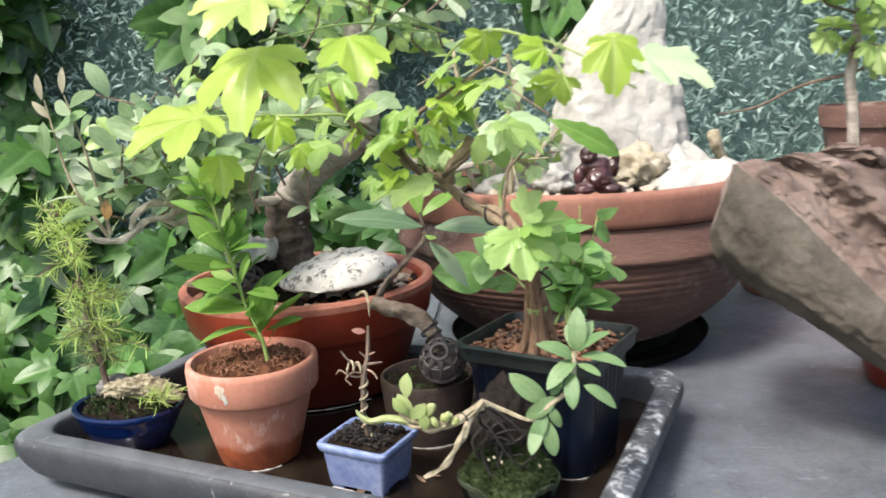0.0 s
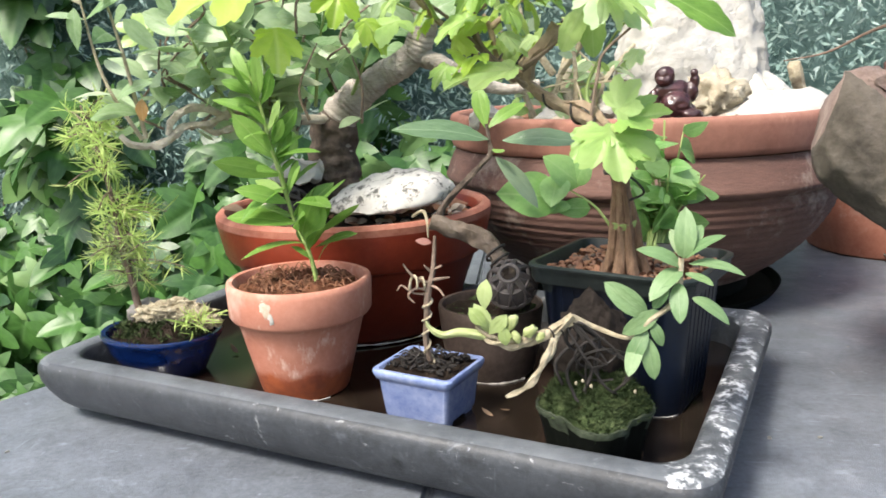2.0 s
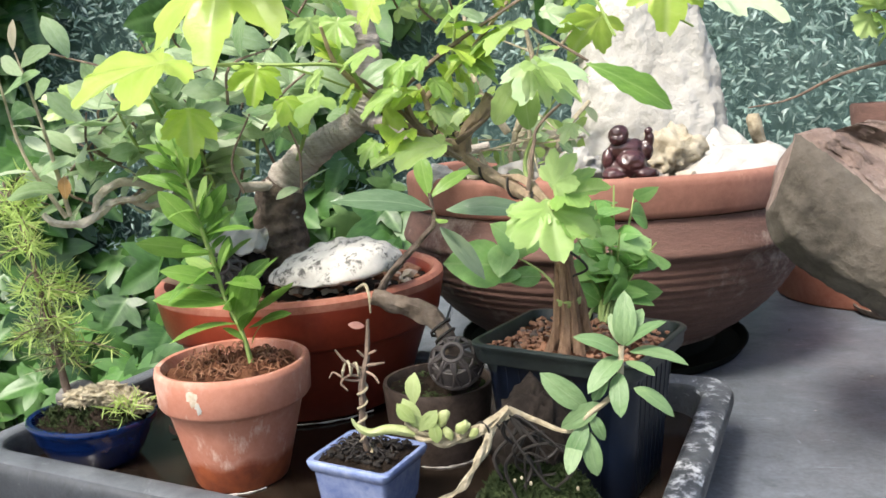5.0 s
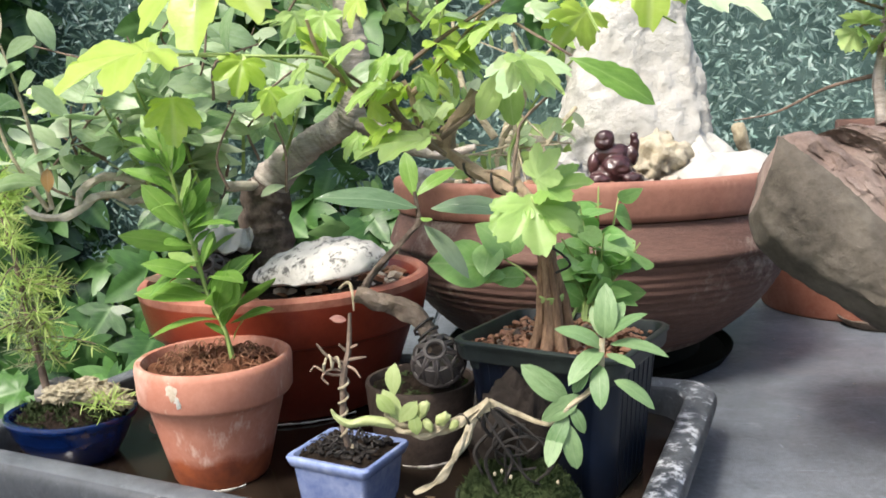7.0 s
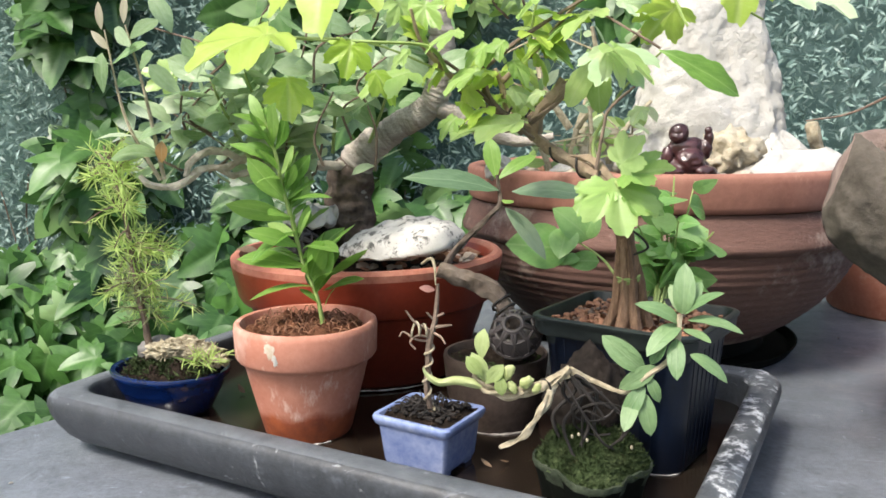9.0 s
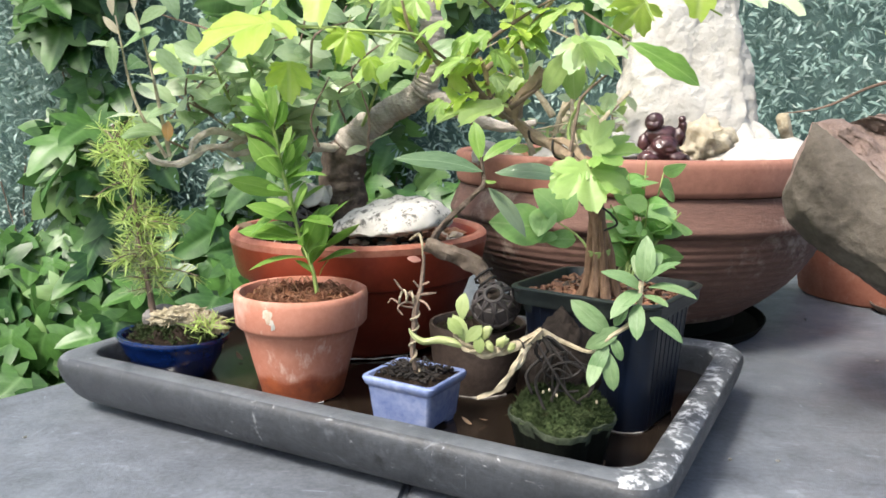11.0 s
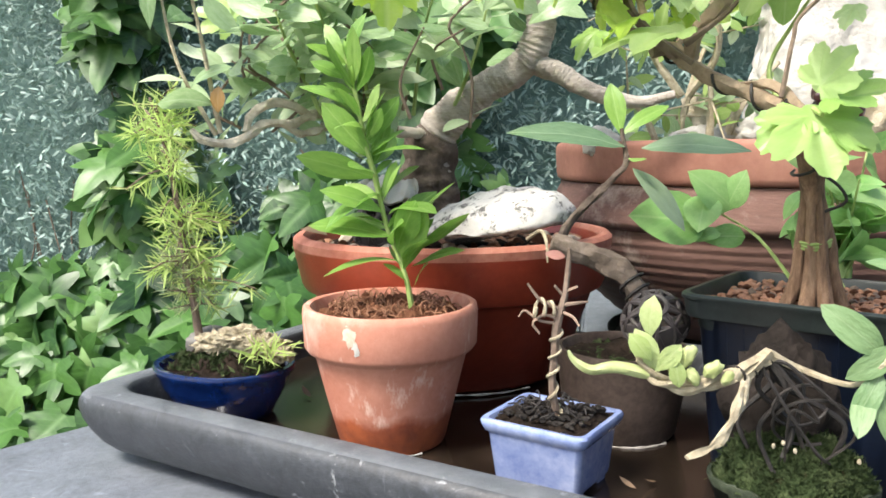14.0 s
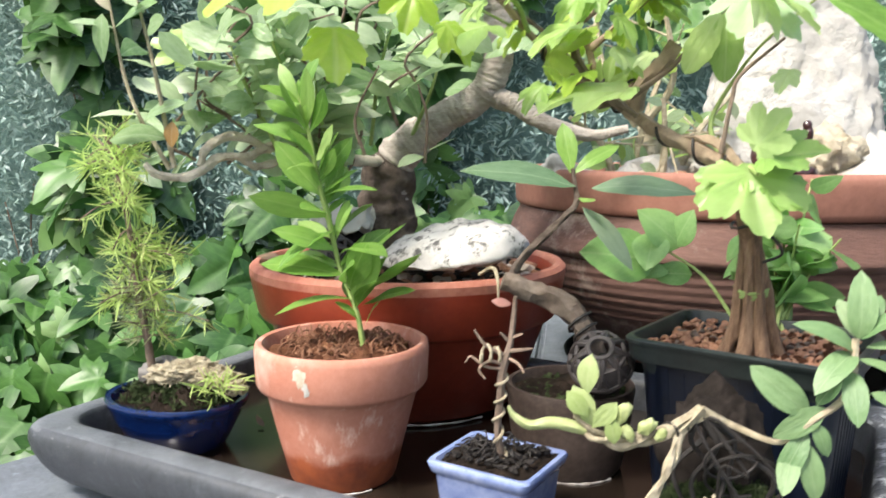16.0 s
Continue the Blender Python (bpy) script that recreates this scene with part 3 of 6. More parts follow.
# hedge screen along the back
back = part("screen_backing", loft([(2.6, 0.02, 0.005, -0.75), (2.6, 0.02, 0.005, 1.5)], Matrix.Translation((0, 1.93, 0))), M["screen"])
tagged(back, "dark green artificial hedge screen with silvery strands", "hedge screen", kind="structure")
strand = [blade("strand", M["strand"], 0.26, 0.5, c, 0.1, 3) for c in (-0.25, 0.15, 0.4)]
random.seed(3)
placed = []
for i in range(58000):
    p = Vector((rnd(-1.75, 1.55), 1.9 - rnd(0.0, 0.08), rnd(-0.4, 1.08)))
    w = Vector((rnd(-1, 1), rnd(-0.9, 0.2), rnd(-1, 0.8)))
    placed.append((random.choice(strand), leaf_pose(p, w, aim(1.0, (0, -0.8, 0.5)), rnd(0.012, 0.027))))
joined("screen_strands", placed, M["strand"], back)

# ivy over the screen's foot
IVY_LOBES = ((0, 1.0, 22), (60, 0.78, 20), (-60, 0.78, 20), (120, 0.55, 20), (-120, 0.55, 20))
ivy_mesh = [lobed("ivy_leaf", M["ivy"], IVY_LOBES, 0.62, c, f, s, point=0.95) for c, f, s in ((0.25, 0.15, 1), (0.1, 0.28, 2), (0.45, 0.1, 3), (0.2, 0.35, 4))]
ivy = thing("ivy", (-0.7, 1.7, -0.75), "glossy green ivy climbing over the hedge screen", "ivy")


def ivy_thick(x, z):
    """How far the ivy stands out from the screen at a place; below nought there is none."""
    n = noise.noise((x * 2.6 + 4, z * 2.6, 2.0))
    top = -0.03 + 0.1 * min(1.0, max(0.0, (x + 0.7) * 3)) + 0.13 * math.exp(-((x + 0.6) / 0.14) ** 2) + 0.16 * n
    low = (top - z) * 1.6
    col = 0.11 - abs(x + 0.97 + 0.1 * z) * 0.9 + 0.22 * noise.noise((x * 4, z * 4, 5.0))
    tuft = 0.06 - abs(x + 0.32) * 0.35 - abs(z - 0.55) * 0.5 + 0.35 * noise.noise((x * 5, z * 5, 7.0))
    right = 0.0 if x < 0.15 else -(x - 0.15) * 2.0
    return max(low + right, col, tuft)


random.seed(11)
near, far = [], []
while len(near) + len(far) < 1500:
    x, z = rnd(-2.0, 0.7), rnd(-0.6, 1.0)
    k = ivy_thick(x, z)
    if k <= 0:
        continue
    d = rnd(0.05, 1) * min(k, 0.42)
    p = Vector((x, 1.84 - d - 0.25 * max(0, -z), z))
    way = Vector((rnd(-0.6, 0.6), rnd(-0.55, 0.05), rnd(-1, 0.0)))
    m = leaf_pose(p, way, (rnd(-0.8, 0.8), -0.9, rnd(-0.2, 1.2)), rnd(0.066, 0.136))
    (near if d > 0.6 * min(k, 0.42) and -1.2 < x < 0.1 and z > -0.35 and len(near) < 290 else far).append((random.choice(ivy_mesh), m))
for me, m in near:
    leaf(ivy, me, m)
joined("foliage", far, M["ivy"], ivy)
bm = bmesh.new()
for i in range(30):
    x = rnd(-1.7, -0.2)
    z = -0.75
    pts = [(x, 1.84, z, 0.003)]
    for k in range(6):
        x += rnd(-0.08, 0.08)
        z += rnd(0.08, 0.2)
        pts.append((x, 1.868 - rnd(0, 0.02), z, 0.002))
    tube(bm, pts, 5, 4)
tagged(part("stem_tangle", bm, M["twig"], ivy), kind="stuff")

# ---- the black drip tray ----
FL, FR, BR = Vector((-0.311, 0.590)), Vector((0.157, 0.418)), Vector((0.262, 0.712))
u2, v2 = (FR - FL), (BR - FR)
ang = math.atan2(u2.y, u2.x)
tray_c = (FL + BR) / 2
W, D = u2.length / 2, v2.length / 2
TM = Matrix.Translation((tray_c.x, tray_c.y, 0)) @ Matrix.Rotation(ang, 4, "Z")
tray = thing("drip_tray", (tray_c.x, tray_c.y, 0), "black plastic drip tray with a thick chalk-streaked rim", "tray")
R = 0.024
WALL = ((0.03, 0.008), (0.0165, 0.008), (0.014, 0.0093), (0.0085, 0.0155), (0.004, 0.024), (0.0012, 0.032), (0.0, 0.0385), (0.0004, 0.0425), (0.0018, 0.0455), (0.0042, 0.0475), (0.0075, 0.0485),
        (0.013, 0.0486), (0.0185, 0.048), (0.0212, 0.0465), (0.0225, 0.0435), (0.025, 0.034), (0.027, 0.0245), (0.05, 0.0242))
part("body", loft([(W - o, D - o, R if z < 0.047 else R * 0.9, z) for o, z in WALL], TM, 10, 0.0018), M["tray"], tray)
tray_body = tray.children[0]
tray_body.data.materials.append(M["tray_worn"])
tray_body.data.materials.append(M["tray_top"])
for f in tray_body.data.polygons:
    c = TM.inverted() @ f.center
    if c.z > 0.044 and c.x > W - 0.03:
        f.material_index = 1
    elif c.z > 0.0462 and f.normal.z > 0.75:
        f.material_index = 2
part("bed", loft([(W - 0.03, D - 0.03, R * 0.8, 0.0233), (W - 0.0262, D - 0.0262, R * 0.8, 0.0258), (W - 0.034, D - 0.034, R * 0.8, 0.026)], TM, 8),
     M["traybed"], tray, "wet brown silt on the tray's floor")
for sx, sy in ((1, 1), (1, -1), (-1, 1), (-1, -1)):
    part("foot", loft([(0.02, 0.02, 0.006, 0.0), (0.02, 0.02, 0.006, 0.0085)], TM @ Matrix.Translation((sx * (W - 0.07), sy * (D - 0.07), 0))), M["tray"], tray)
FLOOR = 0.026


# ---- pots ----
def soil_disc(at, r, mat, seed, bumpy=0.004, n=40, squash=(1, 1), turn=0.0):
    """An uneven surface of soil inside a rim."""
    bm = bmesh.new()
    rings = [[bm.verts.new((at[0], at[1], at[2] + bumpy))]]
    steps = 12
    for k in range(1, steps + 1):
        ring = []
        for i in range(n):
            a = 2 * math.pi * i / n
            x, y = r * k / steps * math.cos(a) * squash[0], r * k / steps * math.sin(a) * squash[1]
            c, s = math.cos(turn), math.sin(turn)
            X, Y_ = at[0] + x * c - y * s, at[1] + x * s + y * c
            h = bumpy * (noise.noise((X * 70 + seed, Y_ * 70, seed)) + 0.7 * noise.noise((X * 190, Y_ * 190 + seed, 0))) + bumpy * (1 - (k / steps) ** 2)
            ring.append(bm.verts.new((X, Y_, at[2] + h)))
        rings.append(ring)
    for i in range(n):
        bm.faces.new((rings[0][0], rings[1][i], rings[1][(i + 1) % n]))
    for a, b in zip(rings[1:], rings[2:]):
        for i in range(n):
            bm.faces.new((a[i], b[i], b[(i + 1) % n], a[(i + 1) % n]))
    low = [bm.verts.new((v.co.x, v.co.y, at[2] - 0.01)) for v in rings[-1]]
    for i in range(n):
        bm.faces.new((rings[-1][i], low[i], low[(i + 1) % n], rings[-1][(i + 1) % n]))
    return bm


def fibres(bm, at, r, count, seed, ln=0.02, rad=0.0005, lift=0.006):
    rs = random.Random(seed)
    for i in range(count):
        a, d = rs.uniform(0, 6.28), r * rs.uniform(0, 1) ** 0.5 * 0.9
        p = Vector((at[0] + d * math.cos(a), at[1] + d * math.sin(a), at[2] + rs.uniform(0.001, 0.004)))
        w = Vector((rs.gauss(0, 1), rs.gauss(0, 1), 0)).normalized() * ln * rs.uniform(0.3, 1)
        tube(bm, [(*p, rad), (*(p + w * 0.5 + Vector((0, 0, rs.uniform(0, lift)))), rad), (*(p + w), rad * 0.6)], 4, 3)
    return bm


def pebbles(parent, at, r, count, mats, seed, size=(0.003, 0.007), name="pebble", squash=1.0, keep=None):
    rs = random.Random(seed)
    kinds = []
    for k in range(5):
        bm = bmesh.new()
        rock(bm, (0, 0, 0), (1, rs.uniform(0.7, 1), rs.uniform(0.55, 0.8)), seed + k, 0.4, 0.15, 2)
        kinds.append(to_mesh(name, bm, mats[k % len(mats)]))
    for i in range(count):
        a, d = rs.uniform(0, 6.28), r * rs.uniform(0, 1) ** 0.5
        x, y = at[0] + d * math.cos(a), at[1] + d * math.sin(a) * squash
        if keep and not keep(x, y):
            continue
        s = rs.uniform(*size)
        m = Matrix.Translation((x, y, at[2] + s * rs.uniform(0.1, 0.6))) @ Euler((rs.uniform(-0.5, 0.5), rs.uniform(-0.5, 0.5), rs.uniform(0, 6.28))).to_matrix().to_4x4() @ Matrix.Scale(s, 4)
        leaf(parent, rs.choice(kinds), m, name)


# small terracotta pot
SP = (-0.098, 0.600)
small = thing("flower_pot", (*SP, FLOOR), "small weathered terracotta pot with a white lime spot", "pot")
small_body = part("body", lathe([(r, z * 1.042) for r, z in ((0.026, 0.0), (0.0305, 0.0005), (0.0318, 0.003), (0.036, 0.019), (0.0403, 0.0355), (0.0445, 0.0515), (0.0462, 0.0535), (0.0488, 0.0545), (0.0505, 0.057), (0.0512, 0.075), (0.0505, 0.0785),
                    (0.049, 0.0795), (0.0465, 0.079), (0.0452, 0.076), (0.044, 0.067), (0.042, 0.062))], (*SP, FLOOR), 120, 0.008), M["stained"], small)
small_soil = part("soil", soil_disc((*SP, 0.0975), 0.0445, M["redsoil"], 3, 0.009, 90), M["redsoil"], small, "reddish brown fibrous potting soil")
tagged(part("root_fibre_mat", fibres(bmesh.new(), (*SP, 0.103), 0.039, 210, 5, 0.014, 0.0005, 0.006), M["fibre"], small_soil), kind="stuff")

# wide red-brown pot
MP = (-0.092, 0.768)
midp = thing("flower_pot", (*MP, FLOOR), "wide red-brown terracotta bonsai pot with a thick rim", "pot")
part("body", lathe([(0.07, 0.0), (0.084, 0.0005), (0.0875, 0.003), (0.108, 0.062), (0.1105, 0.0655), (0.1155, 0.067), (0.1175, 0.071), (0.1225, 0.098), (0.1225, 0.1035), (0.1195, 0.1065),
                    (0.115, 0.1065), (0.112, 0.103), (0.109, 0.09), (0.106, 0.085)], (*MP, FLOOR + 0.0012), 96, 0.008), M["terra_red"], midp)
mid_body = midp.children[0]
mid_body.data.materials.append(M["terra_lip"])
# Faces above an uneven height take the paler lip colour.
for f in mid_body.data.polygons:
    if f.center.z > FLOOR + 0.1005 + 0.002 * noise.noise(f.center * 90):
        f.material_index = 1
mid_soil = part("soil", soil_disc((*MP, 0.119), 0.110, M["soil"], 8, 0.006, 60), M["soil"], midp)
pebbles(mid_soil, (*MP, 0.121), 0.104, 210, [M["pebble"], M["chip"], M["redsoil"], M["pebble"], M["chip"]], 21, (0.003, 0.0075))

# large bowl
BP = (0.186, 0.985)
bowl = thing("planter_bowl", (*BP, 0.0), "large weathered terracotta planter bowl with ribbed belly", "planter")
prof = [(0.1, 0.022), (0.128, 0.024), (0.136, 0.028)]
for k in range(52):
    v = k / 51
    z = 0.032 + v * 0.095
    r = 0.139 + 0.0695 * math.sin(v * math.pi * 0.5) ** 0.85
    prof.append((r + 0.0008 * math.sin(k * 1.55) * (0.35 + 0.65 * abs(math.sin(k * 0.31))), z))
prof += [(0.2125, 0.1295), (0.2155, 0.132), (0.2162, 0.1355), (0.2145, 0.139), (0.2105, 0.15), (0.2065, 0.158), (0.2045, 0.162), (0.2045, 0.1645), (0.19, 0.165)]
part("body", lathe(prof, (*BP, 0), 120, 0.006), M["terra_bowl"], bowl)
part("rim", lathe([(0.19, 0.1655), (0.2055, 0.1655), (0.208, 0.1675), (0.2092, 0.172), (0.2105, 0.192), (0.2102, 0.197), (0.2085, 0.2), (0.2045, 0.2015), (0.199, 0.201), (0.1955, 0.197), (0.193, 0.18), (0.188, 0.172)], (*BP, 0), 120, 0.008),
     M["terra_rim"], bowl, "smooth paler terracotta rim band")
# Black colour here stands for the shade below the belly.
part("foot", lathe([(0.1, 0.006), (0.118, 0.006), (0.122, 0.008), (0.12, 0.0235), (0.1, 0.0245)], (*BP, 0), 64), M["black"], bowl, "foot ring blackened as the shade under the belly")
# One black disc takes in both the saucer and the bowl's shadow beside it.
saucer = thing("saucer", (*BP, 0), "shallow black disc for the saucer and shadow below the planter bowl", "saucer")
part("dish", lathe([(0.12, 0.0), (0.146, 0.0005), (0.15, 0.002), (0.156, 0.011), (0.1565, 0.0125), (0.1545, 0.0125), (0.148, 0.0055), (0.12, 0.005)], (*BP, 0), 72), M["black"], saucer)
bowl_soil = part("soil", soil_disc((*BP, 0.185), 0.193, M["soil"], 12, 0.008, 72), M["soil"], bowl)
pebbles(bowl_soil, (*BP, 0.19), 0.185, 230, [M["chip"], M["chip"], M["pebble"], M["white"], M["chip"]], 31, (0.004, 0.011), keep=lambda x, y: y < 0.98)

# black square pot
BA = radians(-28)
BC = (0.134, 0.599)
BM = Matrix.Translation((*BC, FLOOR)) @ Matrix.Rotation(BA, 4, "Z")
blackp = thing("plastic_pot", (*BC, FLOOR), "square navy-black plastic nursery pot with ribbed sides", "pot")
black_body = part("body", loft([(0.043, 0.037, 0.016, 0.0), (0.0442, 0.0382, 0.017, 0.001), (0.0503, 0.0441, 0.016, 0.081), (0.0517, 0.0452, 0.012, 0.0825), (0.0505, 0.0445, 0.011, 0.083)], BM, 8), M["navy"], blackp)
part("rim", loft([(0.0508, 0.0448, 0.012, 0.0822), (0.0543, 0.0478, 0.013, 0.0826), (0.0553, 0.0487, 0.013, 0.085), (0.0557, 0.0491, 0.013, 0.0915), (0.0568, 0.0502, 0.013, 0.0925), (0.0569, 0.0503, 0.013, 0.0942),
                  (0.0558, 0.0492, 0.013, 0.0952), (0.0535, 0.0468, 0.012, 0.0951), (0.0522, 0.0457, 0.011, 0.093), (0.049, 0.043, 0.011, 0.076)], BM, 8), M["pot_rim"], blackp, "grey-green plastic rim")
for sx, sy, n in ((1, 0, 7), (-1, 0, 7), (0, -1, 8), (0, 1, 8)):
    for k in range(n):
        o = (k / (n - 1) - 0.5) * 1.3
        if sx:
            lo, hi = Vector((sx * 0.0444, o * 0.036, 0.004)), Vector((sx * 0.0502, o * 0.042, 0.08))
        else:
            lo, hi = Vector((o * 0.042, sy * 0.0384, 0.004)), Vector((o * 0.048, sy * 0.044, 0.08))
        lo, hi = BM @ lo, BM @ hi
        limb("rib", [(*lo, 0.0004), (*hi, 0.0004)], M["navy"], black_body, 5, 1, 0)
sb = bmesh.new()
bmesh.ops.create_grid(sb, x_segments=24, y_segments=22, size=1)
for v in sb.verts:
    x, y = v.co.x * 0.0495, v.co.y * 0.0433
    v.co = BM @ Vector((x, y, 0.0887 + 0.004 * noise.noise((x * 60, y * 60, 4)) - 0.003 * (v.co.x ** 2 + v.co.y ** 2)))
black_soil = part("soil", sb, M["redsoil"], blackp)
pebbles(black_soil, (*BC, 0.1155), 0.0435, 300, [M["pebble"], M["redsoil"], M["pebble"], M["twig"], M["redsoil"]], 41, (0.0014, 0.0029), keep=lambda x, y: abs((BM.inverted() @ Vector((x, y, 0))).y) < 0.041)
rg = random.Random(77)
bm = bmesh.new()
for i in range(420):
    lx, ly, sz = rg.uniform(-0.048, 0.048), rg.uniform(-0.042, 0.042), rg.uniform(0.0012, 0.0026)
    q = BM @ Vector((lx, ly, 0.0894 + sz * 0.3))
    rock(bm, q, (sz, sz * rg.uniform(0.7, 1), sz * 0.7), i, 0.4, 0.1, 1)
tagged(part("gravel", bm, M["pebble"], black_soil), kind="stuff")

# lilac glazed pot
la = math.atan2(0.518 - 0.54, 0.017 + 0.035)
LC = (-0.0005, 0.554)
LM = Matrix.Translation((*LC, FLOOR)) @ Matrix.Rotation(la, 4, "Z")
lil = thing("bonsai_pot", (*LC, FLOOR), "small square lilac-blue glazed bonsai pot", "pot")
part("body", loft([(0.02, 0.017, 0.003, 0.003), (0.0228, 0.0198, 0.003, 0.003), (0.0236, 0.0206, 0.0032, 0.0055), (0.0262, 0.0228, 0.0035, 0.0275), (0.0268, 0.0234, 0.004, 0.0285), (0.0282, 0.0246, 0.004, 0.0295), (0.0294, 0.0258, 0.0045, 0.0325), (0.0297, 0.0261, 0.0045, 0.0345),
                   (0.029, 0.0254, 0.0045, 0.0358), (0.0265, 0.0229, 0.004, 0.0356), (0.0252, 0.0217, 0.004, 0.033), (0.0245, 0.021, 0.004, 0.028)], LM, 6, 0.0007), M["lilac"], lil)
for sx in (-1, 1):
    for sy in (-1, 1):
        part("foot", loft([(0.005, 0.005, 0.0015, 0.0), (0.0055, 0.0055, 0.0015, 0.0035)], LM @ Matrix.Translation((sx * 0.0165, sy * 0.0135, 0))), M["lilac"], lil)
sb = bmesh.new()
bmesh.ops.create_grid(sb, x_segments=20, y_segments=20, size=1)
for v in sb.verts:
    x, y = v.co.x * 0.0247, v.co.y * 0.0212
    v.co = LM @ Vector((x, y, 0.0338 + 0.004 * noise.noise((x * 120, y * 120, 4)) + 0.004 * (1 - max(abs(v.co.x), abs(v.co.y)))))
lil_soil = part("soil", sb, M["soil"], lil, "dark crumbly soil")
tagged(part("root_fibre_mat", fibres(bmesh.new(), (*LC, FLOOR + 0.037), 0.018, 60, 15, 0.011, 0.0005, 0.003), M["wire"], lil_soil), kind="stuff")

# cobalt oval pot
OC, OT = (-0.218, 0.628), ang + 0.12
oval = thing("bonsai_pot", (*OC, FLOOR), "small oval cobalt-blue glazed bonsai pot", "pot")
part("body", lathe([(0.028, 0.0), (0.031, 0.0005), (0.034, 0.003), (0.043, 0.021), (0.0455, 0.027), (0.0475, 0.029), (0.049, 0.0325), (0.0482, 0.0345), (0.0445, 0.034), (0.042, 0.029), (0.041, 0.024)],
                   (*OC, FLOOR), 64, 0.07, (1, 0.78), OT), M["blue"], oval)
oval_soil = part("soil", soil_disc((*OC, 0.0575), 0.0405, M["soil"], 9, 0.009, 40, (1, 0.78), OT), M["soil"], oval, "dark soil mound with moss")

def crumbs(bm, spots, size, seed):
    """Loose lumps of soil pressed into a surface."""
    rs = random.Random(seed)
    for i, q in enumerate(spots):
        sz = rs.uniform(*size)
        rock(bm, q, (sz, sz * rs.uniform(0.6, 1), sz * 0.7), i + seed, 0.5, 0.2, 1)
    return bm


rs_ = random.Random(3)
tagged(part("crumbly_topsoil", crumbs(bmesh.new(), [LM @ Vector((rs_.uniform(-0.022, 0.022), rs_.uniform(-0.019, 0.019), rs_.uniform(0.0355, 0.0385))) for k in range(170)], (0.0009, 0.0026), 5), M["blacksoil"], lil_soil), kind="stuff")

# brown clay pot
RP = (0.036, 0.637)
brownp = thing("flower_pot", (*RP, FLOOR), "small dull brown clay pot", "pot")
part("body", lathe([(0.026, 0.0), (0.031, 0.0005), (0.0325, 0.003), (0.0365, 0.025), (0.0385, 0.045), (0.0392, 0.05), (0.0385, 0.0525), (0.0362, 0.0525), (0.035, 0.049), (0.034, 0.042)],
                   (*RP, FLOOR), 56, 0.02), M["brown"], brownp)
brown_soil = part("soil", soil_disc((*RP, 0.072), 0.0345, M["soil"], 4, 0.005), M["soil"], brownp)
spots = []
for k in range(150):
    a_, d_ = rs_.uniform(0, 6.28), 0.033 * rs_.uniform(0, 1) ** 0.5
    spots.append((RP[0] + d_ * math.cos(a_), RP[1] + d_ * math.sin(a_), 0.0745))
tagged(part("crumbly_topsoil", crumbs(bmesh.new(), spots, (0.0008, 0.0024), 9), M["moss"], brown_soil), kind="stuff")

# mossy low pot with wavy rim
GC = Vector((0.102, 0.497))
mossp = thing("bonsai_pot", (*GC, FLOOR), "dark leaf-shaped pot with a scalloped rim under thick moss", "pot")


def scallop(a):
    """Outline of the pot: five blunt points with shallow bays between them."""
    r = 0.0295
    for deg, ln, w in ((184, 0.0325, 26), (271, 0.039, 30), (350, 0.033, 28), (55, 0.031, 30), (125, 0.031, 30)):
        d = abs((math.degrees(a) - deg + 180) % 360 - 180)
        if d < w * 1.6:
            r = max(r, 0.028 + (ln - 0.028) * (0.5 + 0.5 * math.cos(math.pi * d / (w * 1.6))))
    return r


def moss_height(x, y):
    """The cushion rises from the rim in front towards the stone behind."""
    e = math.hypot(x, y) / scallop(math.atan2(y, x))
    back = min(1.0, max(0.0, (y + 0.038) / 0.066))
    return 0.031 + (0.009 + 0.017 * back) * (1 - max(0.0, e) ** 3.5) + 0.0035 * noise.noise((x * 80, y * 80, 1.0)) * (1 - e * e)


bm = bmesh.new()
rings = []
for w, z, wave_ in ((0.76, 0.0, 0), (0.8, 0.001, 0), (0.86, 0.012, 0), (0.94, 0.024, 0.4), (1.0, 0.0295, 1), (1.035, 0.032, 1), (1.03, 0.0338, 1), (0.985, 0.0338, 1), (0.94, 0.03, 0.8), (0.88, 0.022, 0.2)):
    ring = []
    for i in range(96):
        a = 2 * math.pi * i / 96
        r = scallop(a) * w * (1 + 0.03 * noise.noise((math.cos(a) * 4, math.sin(a) * 4, z * 60)))
        up_ = wave_ * (0.0022 * noise.noise((math.cos(a) * 5, math.sin(a) * 5, 2.0)) - 0.12 * (scallop(a) - 0.0295))
        ring.append(bm.verts.new((GC.x + r * math.cos(a), GC.y + r * math.sin(a), FLOOR + z + up_)))
    rings.append(ring)
for a, b in zip(rings, rings[1:]):
    for i in range(96):
        bm.faces.new((a[i], a[(i + 1) % 96], b[(i + 1) % 96], b[i]))
bm.faces.new(list(reversed(rings[0])))
bm.faces.new(rings[-1])
moss_body = part("body", bm, M["black"], mossp)
moss_body.data.materials.append(M["algae"])
for f in moss_body.data.polygons:
    if f.center.z > FLOOR + 0.027 + 0.005 * noise.noise(f.center * 120):
        f.material_index = 1
sb = bmesh.new()
rings = [[sb.verts.new((GC.x, GC.y, FLOOR + moss_height(0, 0)))]]
